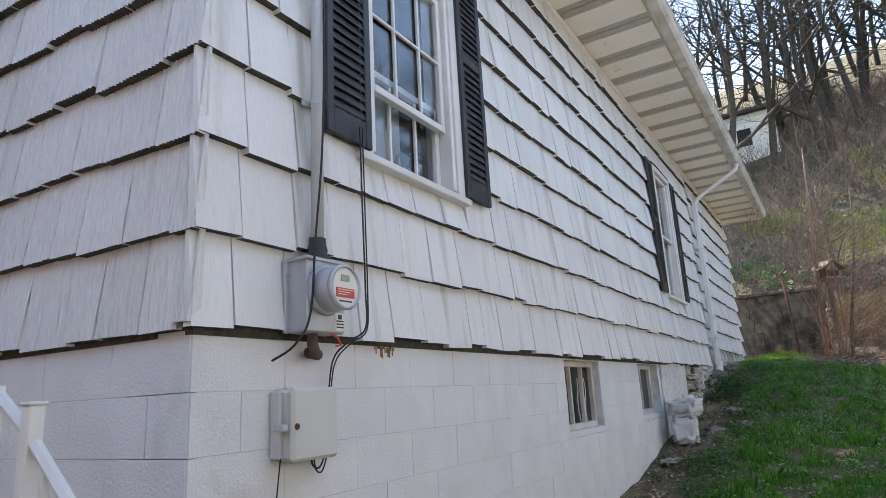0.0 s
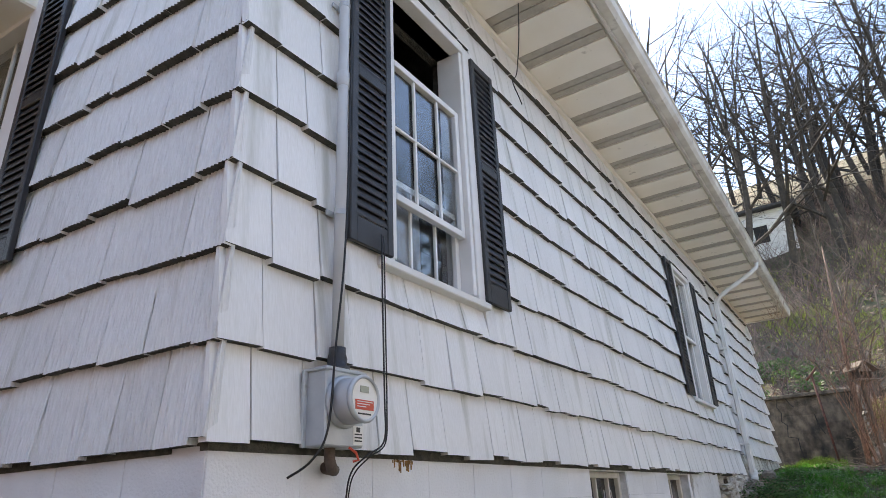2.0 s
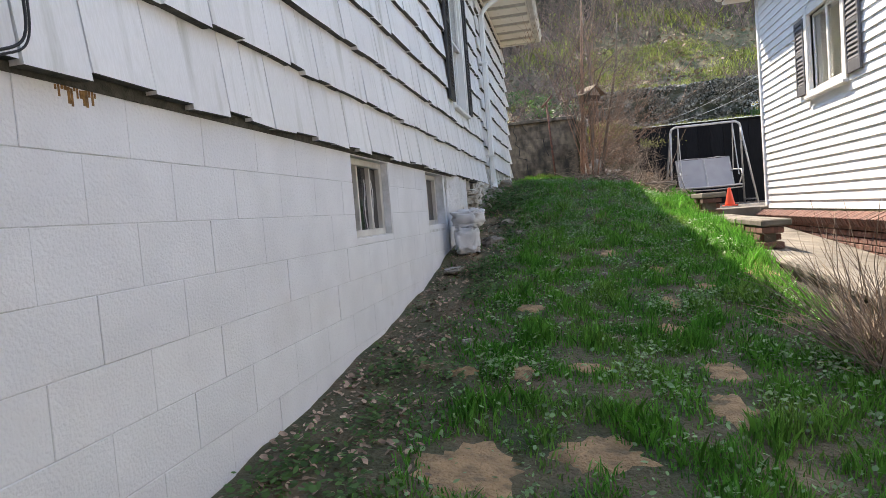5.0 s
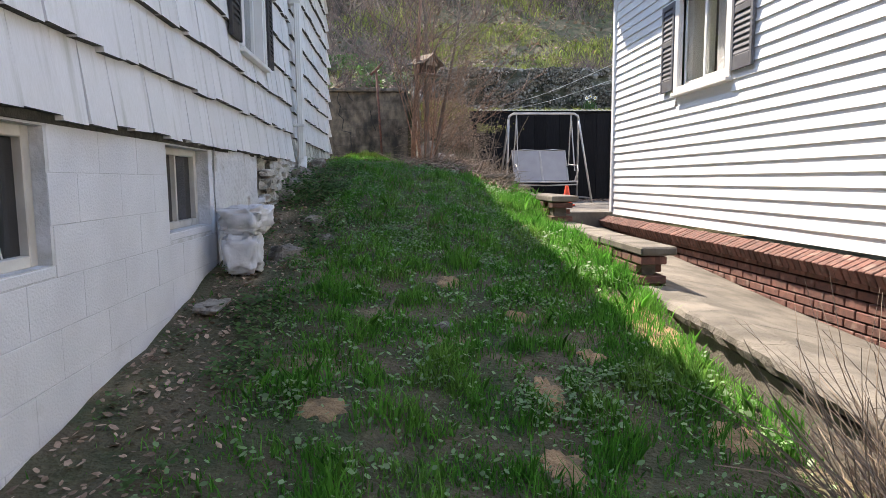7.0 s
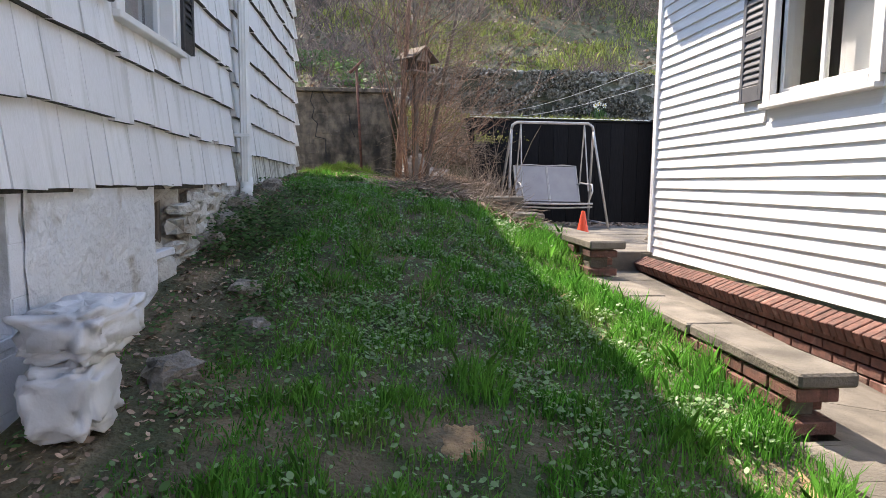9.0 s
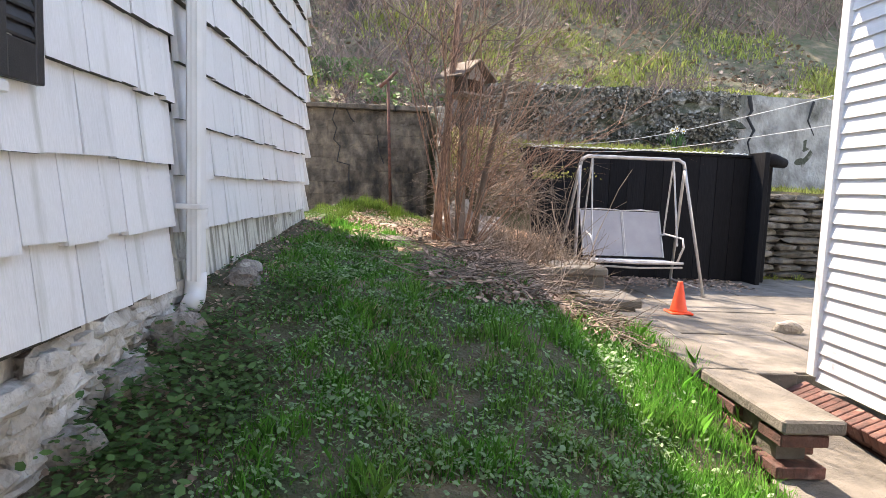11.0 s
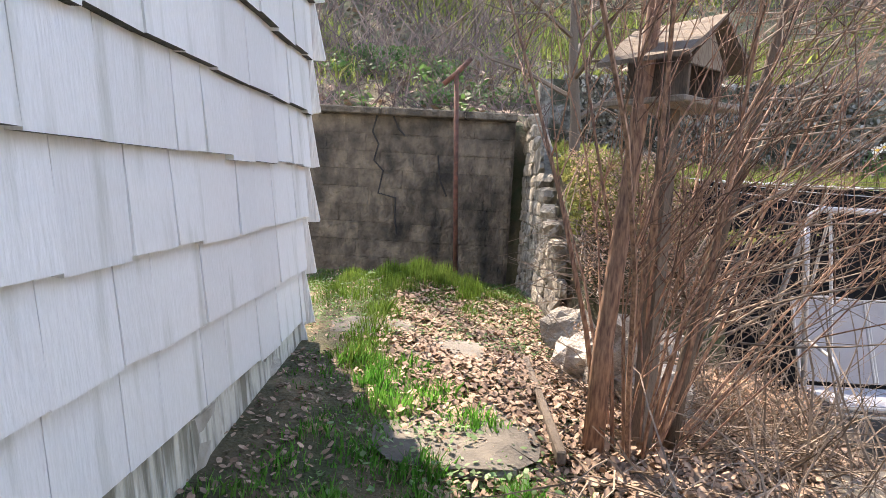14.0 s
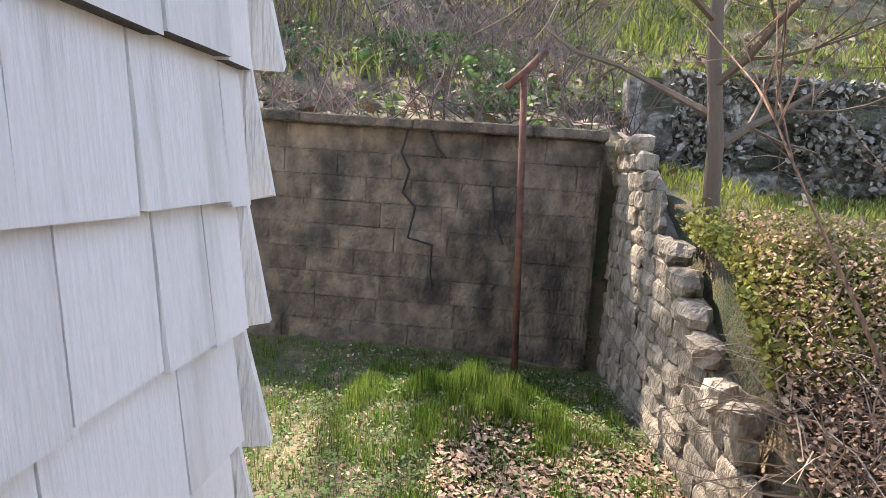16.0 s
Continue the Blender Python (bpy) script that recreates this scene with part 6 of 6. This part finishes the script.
blades(110000, (-1.8, 1.65, 14.0, 17.55), fresh, 0.078, 0.0024, 4, "horsetail", M_HORSETAIL, "fresh green horsetail growing in the walled corner", "weeds", 0.15)
blades(9000, (0.2, 1.1, 12.6, 15.0), lambda x, y: 0.8 * math.exp(-((x - 0.42) / 0.22) ** 2) * smooth(12.9, 13.4, y), 0.07, 0.003, 5, "grass", M_HORSETAIL, "bright short grass by the house corner", "grass", 0.5)
blades(100000, (2.0, 12.5, 16.25, 27.5), lambda x, y: 0.75 if y < 18.95 else 0 if y < 19.5 else smooth(-0.02, 0.3, noise.noise(Vector((x * 0.22, y * 0.4, 4)))), 0.075, 0.0075, 6, "grass", M_TERRACE, "sunlit grass on the terraces")
blades(52000, (-8, 14, 19.8, 34), lambda x, y: max(0, 0.3 + 1.5 * noise.noise(Vector((x * 0.35, y * 0.35, 8)))), 0.22, 0.02, 7, "grass", M_TERRACE, "green grass patches on the hillside")


def leaves(n, region, keep, size, seed, name, material, label, category, tilt=0.5, lift=0.02):
    q = np.random.default_rng(seed)
    x0, x1, y0, y1 = region
    pts = []
    while len(pts) < n:
        x, y = q.uniform(x0, x1), q.uniform(y0, y1)
        if q.random() < keep(x, y):
            pts.append((x, y, land(x, y) + q.uniform(0.002, lift)))
        elif q.random() < 0.002:
            pts.append((x, y, land(x, y) + 0.004))
    c = np.array(pts)
    m = len(c)
    t = q.uniform(0, 2 * np.pi, m)
    s = size * q.uniform(0.5, 1.4, m)
    u = np.stack([np.cos(t), np.sin(t), q.uniform(-tilt, tilt, m)], 1) * s[:, None]
    w = np.stack([-np.sin(t), np.cos(t), q.uniform(-tilt, tilt, m)], 1) * (s * q.uniform(0.45, 0.8, m))[:, None]
    v = np.stack([c - u, c - u * 0.2 - w, c + u * 0.6 - w * 0.7, c + u, c + u * 0.5 + w * 0.8, c - u * 0.3 + w], 1).reshape(-1, 3)
    return tagged(new(name, quads_mesh(name, v, 6, [material])), label, category, kind="stuff")


def litter(x, y):
    return smooth(0.7, 1.2, x + (y - 12.2) * 0.25) * (1 if x < edge_x(y) else 0) * smooth(10.8, 11.8, y) * (0.4 + 0.6 * abs(noise.noise(Vector((x * 3, y * 3, 0)))) * 2)


leaves(36000, (0.4, 3.2, 10.7, 15.6), litter, 0.017, 11, "leaf_litter", M_LEAF, "brown dead leaves under the shrub", "leaves", 0.7, 0.045)
leaves(3500, (0.0, 0.75, 0.5, 13.4), lambda x, y: 0.8 * (1 - smooth(0.25, 0.75, x)), 0.016, 12, "leaf_litter", M_LEAF, "dead leaves and crumbs along the wall foot", "leaves", 0.6, 0.02)
leaves(3200, (3.1, 6.5, 10.8, 16), lambda x, y: smooth(14.6, 15.8, y) + 0.5 * (1 - smooth(3.3, 3.8, x)), 0.03, 13, "leaf_litter", M_LEAF, "dead leaves blown along the patio edges", "leaves", 0.4, 0.03)
leaves(5000, (-7, 14, 18, 32), lambda x, y: 0.7, 0.07, 14, "leaf_litter", M_LEAF, "dead leaves lying on the hillside", "leaves", 0.7, 0.1)


leaves(9000, (1.4, 3.1, 10.0, 12.6), lambda x, y: math.exp(-((x - 2.2) / 0.6) ** 2 - ((y - 11.3) / 0.85) ** 2), 0.022, 44, "leaf_litter", M_LEAF, "dry leaves heaped in the brush pile", "leaves", 0.9, 0.09)


def weed(x, y):
    return (1 - smooth(0.45, 0.9, x)) * smooth(0.03, 0.15, x) * min(1, max(0, 0.15 + 2.2 * noise.noise(Vector((x * 2.5, y * 1.6, 6)))))


leaves(6000, (0.0, 1.2, 0.8, 10.6), weed, 0.015, 15, "weeds", M_WEED, "low weeds at the foot of the wall", "weeds", 0.5, 0.09)
leaves(1500, (0.05, 0.75, 7.9, 9.7), lambda x, y: max(0, 0.9 - abs(y - 8.7)) * (1 - smooth(0.35, 0.7, x)), 0.019, 16, "weeds", M_WEED, "dark leafy weeds below the rubble wall", "weeds", 0.5, 0.17)
leaves(19000, (0.4, 3.0, 0.3, 12.5), lambda x, y: max(0.06, noise.noise(Vector((x * 1.7, y * 1.7, 12)))) * 2 * turf(x, y), 0.013, 17, "clover", M_CLOVER, "clover leaves among the grass", "weeds", 0.6, 0.075)
leaves(16000, (0.3, 2.7, 6.2, 11.6), lambda x, y: 0.8 * turf(x, y) * smooth(6.2, 7.6, y) * (0.5 + 0.5 * noise.noise(Vector((x * 2.3, y * 2.3, 31)))), 0.011, 41, "clover", M_CLOVER, "pale clover spreading through thin turf", "weeds", 0.6, 0.06)
leaves(7000, (-0.8, 1.7, 13.6, 17.4), lambda x, y: 0.35 + 0.6 * smooth(0.2, 1.2, x), 0.011, 27, "leaf_litter", M_LEAF, "dead leaves carpeting the walled corner", "leaves", 0.7, 0.03)
leaves(12000, (-0.9, 1.7, 13.8, 17.4), lambda x, y: 0.5 + 0.4 * smooth(0.6, 1.4, x), 0.011, 18, "weeds", M_WEED, "low fresh green weeds in the corner", "weeds", 0.5, 0.06)


def hanging_leaves(n, x0, x1, y, z0, z1, size, seed, name, material, label):
    """Small leaves hanging in clumps over the face of a wall."""
    q = np.random.default_rng(seed)
    pts = []
    while len(pts) < n:
        x, z = q.uniform(x0, x1), z0 + (z1 - z0) * q.random() ** 0.7
        if q.random() < 0.35 + 1.3 * noise.noise(Vector((x * 1.6, z * 2.2, seed))):
            pts.append((x, y - abs(q.normal(0, 0.05)), z))
    c = np.array(pts)
    m = len(c)
    d = q.normal(size=(m, 3))
    d /= np.linalg.norm(d, axis=1)[:, None]
    e = np.cross(d, q.normal(size=(m, 3)))
    e /= np.linalg.norm(e, axis=1)[:, None]
    k = size * q.uniform(0.5, 1.5, m)[:, None]
    u, w = d * k, e * k * 0.7
    v = np.stack([c - u, c - u * 0.2 - w, c + u * 0.6 - w * 0.7, c + u, c + u * 0.5 + w * 0.8, c - u * 0.3 + w], 1).reshape(-1, 3)
    return tagged(new(name, quads_mesh(name, v, 6, [material])), label, "vines", kind="stuff")


hanging_leaves(7000, 2.3, 8.0, 18.93, 1.5, 2.8, 0.035, 61, "dead_vines", M_VINE, "grey dead vines hanging over the terrace wall")
hanging_leaves(2600, 1.9, 2.95, 15.35, 0.75, 1.3, 0.017, 62, "ivy", M_IVY, "yellow-green ivy hanging down the bank")


def ivy_bank():
    q = np.random.default_rng(19)
    pts = []
    for _ in range(11000):
        x, y = 1.8 + abs(q.normal(0, 0.6)), q.uniform(14.7, 16.1)
        z = (land(max(x, 1.9), y) if x < 2.85 else 0.8) + abs(q.normal(0.0, 0.07))
        pts.append((x, y, z))
    c = np.array(pts)
    m = len(c)
    d = q.normal(size=(m, 3))
    d /= np.linalg.norm(d, axis=1)[:, None]
    e = np.cross(d, q.normal(size=(m, 3)))
    e /= np.linalg.norm(e, axis=1)[:, None]
    s = 0.016 * q.uniform(0.5, 1.4, m)[:, None]
    u, w = d * s, e * s * 0.7
    v = np.stack([c - u, c - u * 0.2 - w, c + u * 0.6 - w * 0.7, c + u, c + u * 0.5 + w * 0.8, c - u * 0.3 + w], 1).reshape(-1, 3)
    tagged(new("ivy", quads_mesh("ivy", v, 6, [M_IVY])), "yellow-green ivy trailing over the stone bank", "ivy", kind="stuff")


ivy_bank()
leaves(19000, (1.75, 3.0, 13.2, 15.6), lambda x, y: 0.9, 0.009, 20, "bracken", M_BRACKEN, "collapsed reddish-brown bracken on the bank", "bracken", 1.0, 0.26)
leaves(5000, (-5, 2.2, 18.2, 23.5), lambda x, y: max(0, noise.noise(Vector((x * 0.9, y * 0.9, 5)))) + 1.2 * math.exp(-((x + 0.8) / 0.6) ** 2 - ((y - 22.2) / 0.7) ** 2), 0.045, 21, "ivy", M_WEED, "green ivy patches above the block wall", "ivy", 0.8, 0.25)

# ---- daffodils ----
daff = thing("daffodils", "clump of white daffodils blooming on the terrace", "flowers")
rr = random.Random(3)
g, g2, g3 = Geo(), Geo(), Geo()
for k in range(130):
    x, y = 6.75 + rr.gauss(0, 0.22), 18.45 + rr.gauss(0, 0.15)
    z = land(x, y)
    h = rr.uniform(0.25, 0.42)
    g.tube([(x, y, z), (x + rr.uniform(-0.05, 0.05), y, z + h * 0.6), (x + rr.uniform(-0.12, 0.12), y + rr.uniform(-0.08, 0.08), z + h)], [0.013, 0.011, 0.003], 3)
    if k < 22:
        q = (x, y - 0.05, z + h + 0.03)
        g2, g3 = Geo(), Geo()
        for s in range(6):
            a = s * math.pi / 3 + k
            g2.add([q, (q[0] + 0.05 * math.cos(a - 0.3), q[1] - 0.01, q[2] + 0.05 * math.sin(a - 0.3)), (q[0] + 0.06 * math.cos(a), q[1] - 0.012, q[2] + 0.06 * math.sin(a)), (q[0] + 0.05 * math.cos(a + 0.3), q[1] - 0.01, q[2] + 0.05 * math.sin(a + 0.3))], [(0, 1, 2, 3)])
        g3.lathe([(0.012, 0), (0.02, -0.03)], q, "y", 8)
        bloom = part("bloom", g2, M_PETAL, daff)
        part("cup", g3, M_YELLOW, bloom, "yellow cup")
part("leaves", g, M_WEED, daff)

# ---- wires and far houses ----
for z0, z1 in ((1.40, 1.36), (1.18, 1.34)):
    pts = []
    for i in range(13):
        f = i / 12
        pts.append((4.42 + (2.9 - 4.42) * f, 10.68 + (16.0 - 10.68) * f, z0 + (z1 - z0) * f - 0.16 * math.sin(math.pi * f)))
    single("clothesline", Geo().tube(pts, 0.0032, 5), M_PVC, "white clothesline strung from the clapboard house", "cable", group="clotheslines")


def far_house(x0, x1, y0, y1, z0, z1, wall, label):
    ob = thing("house", label, "house")
    part("wall", Geo().box(x0, x1, y0, y1, z0 - 4, z1), wall, ob)
    z = z0
    while z < z1 - 0.1:
        part("clapboard", Geo().hexa([(x0 - 0.02, y0 - 0.05, z), (x1 + 0.02, y0 - 0.05, z), (x1 + 0.02, y0, z), (x0 - 0.02, y0, z), (x0 - 0.02, y0 - 0.01, z + 0.3), (x1 + 0.02, y0 - 0.01, z + 0.3), (x1 + 0.02, y0, z + 0.3), (x0 - 0.02, y0, z + 0.3)]), wall, ob)
        z += 0.3
    part("roof", Geo().hexa([(x0 - 0.4, y0 - 0.5, z1), (x1 + 0.4, y0 - 0.5, z1), (x1 + 0.4, y1 + 0.5, z1), (x0 - 0.4, y1 + 0.5, z1), (x0 - 0.4, y0 - 0.5, z1 + 0.15), (x1 + 0.4, y0 - 0.5, z1 + 0.15), (x1 + 0.4, (y0 + y1) / 2, z1 + 1.4), (x0 - 0.4, (y0 + y1) / 2, z1 + 1.4)]), M_ROOF, ob)
    for k in (0.3, 0.7):
        x = x0 + (x1 - x0) * k
        w = part("window", Geo().box(x - 0.45, x + 0.45, y0 - 0.09, y0 - 0.055, z0 + 1.2, z0 + 2.4), M_TRIM, ob)
        part("pane", Geo().box(x - 0.36, x + 0.36, y0 - 0.10, y0 - 0.091, z0 + 1.29, z0 + 2.31), M_DARK, w)


far_house(-4.5, 0.9, 36.0, 42.0, 11.3, 14.5, M_CLAP, "white clapboard house up on the wooded hill")

# ---- pieces of the walls: shakes and blocks ----
clad(wall_east, lambda u, o, z: (o - 0.034, u, z), False, -0.006, SPLIT + 0.03, 0.0, TOP, grown, 300, "upper_shakes")
clad(wall_east, lambda u, o, z: (o - 0.034, u, z), False, SPLIT + 0.09, HOUSE_END, 0.288 - REAR_COURSE, TOP, [], 110, "rear_shakes", lowest=M_SHAKE_DIRTY, course=REAR_COURSE, widths=(0.2, 0.42))
clad(wall_front, lambda u, o, z: (u, 0.034 - o, z), True, -4.4, 0.006, 0.0, TOP + 0.2, [(-2.7, -1.75, 0.9, 2.72)], 110, "gable_shakes", material=M_SHAKE_FRONT, groove=0.009)
for k in range(10):
    z = 0.24 + (k - 1) * 0.321
    w1, gap = 0.062 + rng.uniform(-0.012, 0.014), rng.uniform(0.0, 0.016)
    lean = HOUSE_END + 0.012 + gap
    q = [(-0.03, lean, z), (w1, lean + 0.02, z + rng.uniform(0.0, 0.03)), (w1, lean + 0.038, z + 0.02), (-0.03, lean + 0.02, z),
         (-0.07, HOUSE_END - 0.01, z + 0.35), (0.0, HOUSE_END - 0.006, z + 0.345), (0.0, HOUSE_END + 0.012, z + 0.345), (-0.07, HOUSE_END + 0.008, z + 0.35)]
    part("corner_shake", Geo().hexa(q), M_SHAKE_FRONT, wall_east)

BLK, BH = 0.4064, 0.2032
for k in range(9):
    z1 = -0.012 - k * BH
    z0 = z1 - BH
    y = 0.035 - (k % 2) * BLK / 2
    while y < 6.28:
        a, b = max(y, 0.035), min(y + BLK, 6.3)
        pieces = [(a, b)]
        for h in BASE_WIN[:2]:
            if z0 + 0.03 < h[3] and z1 - 0.03 > h[2]:
                pieces = [q for s, e in pieces for q in ((s, min(e, h[0])), (max(s, h[1]), e)) if q[1] - q[0] > 0.02]
        for s, e in pieces:
            o = -0.035 + rng.uniform(-0.0015, 0.0015)
            part("block", Geo().bevelled(-0.07, o, s + 0.001, e - 0.001, z0 + 0.0012, z1 - 0.0012, 0.0018), M_BLOCK, foundation)
        y += BLK
    if k < 9:
        x = -0.035 + (k % 2) * BLK / 2
        while x > -3.2:
            part("block", Geo().bevelled(x - BLK + 0.003, min(x, -0.04) - 0.001, 0.035 + rng.uniform(-0.0015, 0.0015), 0.07, z0 + 0.0012, z1 - 0.0012, 0.0018), M_BLOCK, foundation_front)
            x -= BLK

# the gable stands a little off square
gable_turn = pose(0, 0, 0, 0, 0, 3.6)
for ob in (wall_front, foundation_front, sill_front, gable_shutter, w3):
    ob.matrix_basis = gable_turn
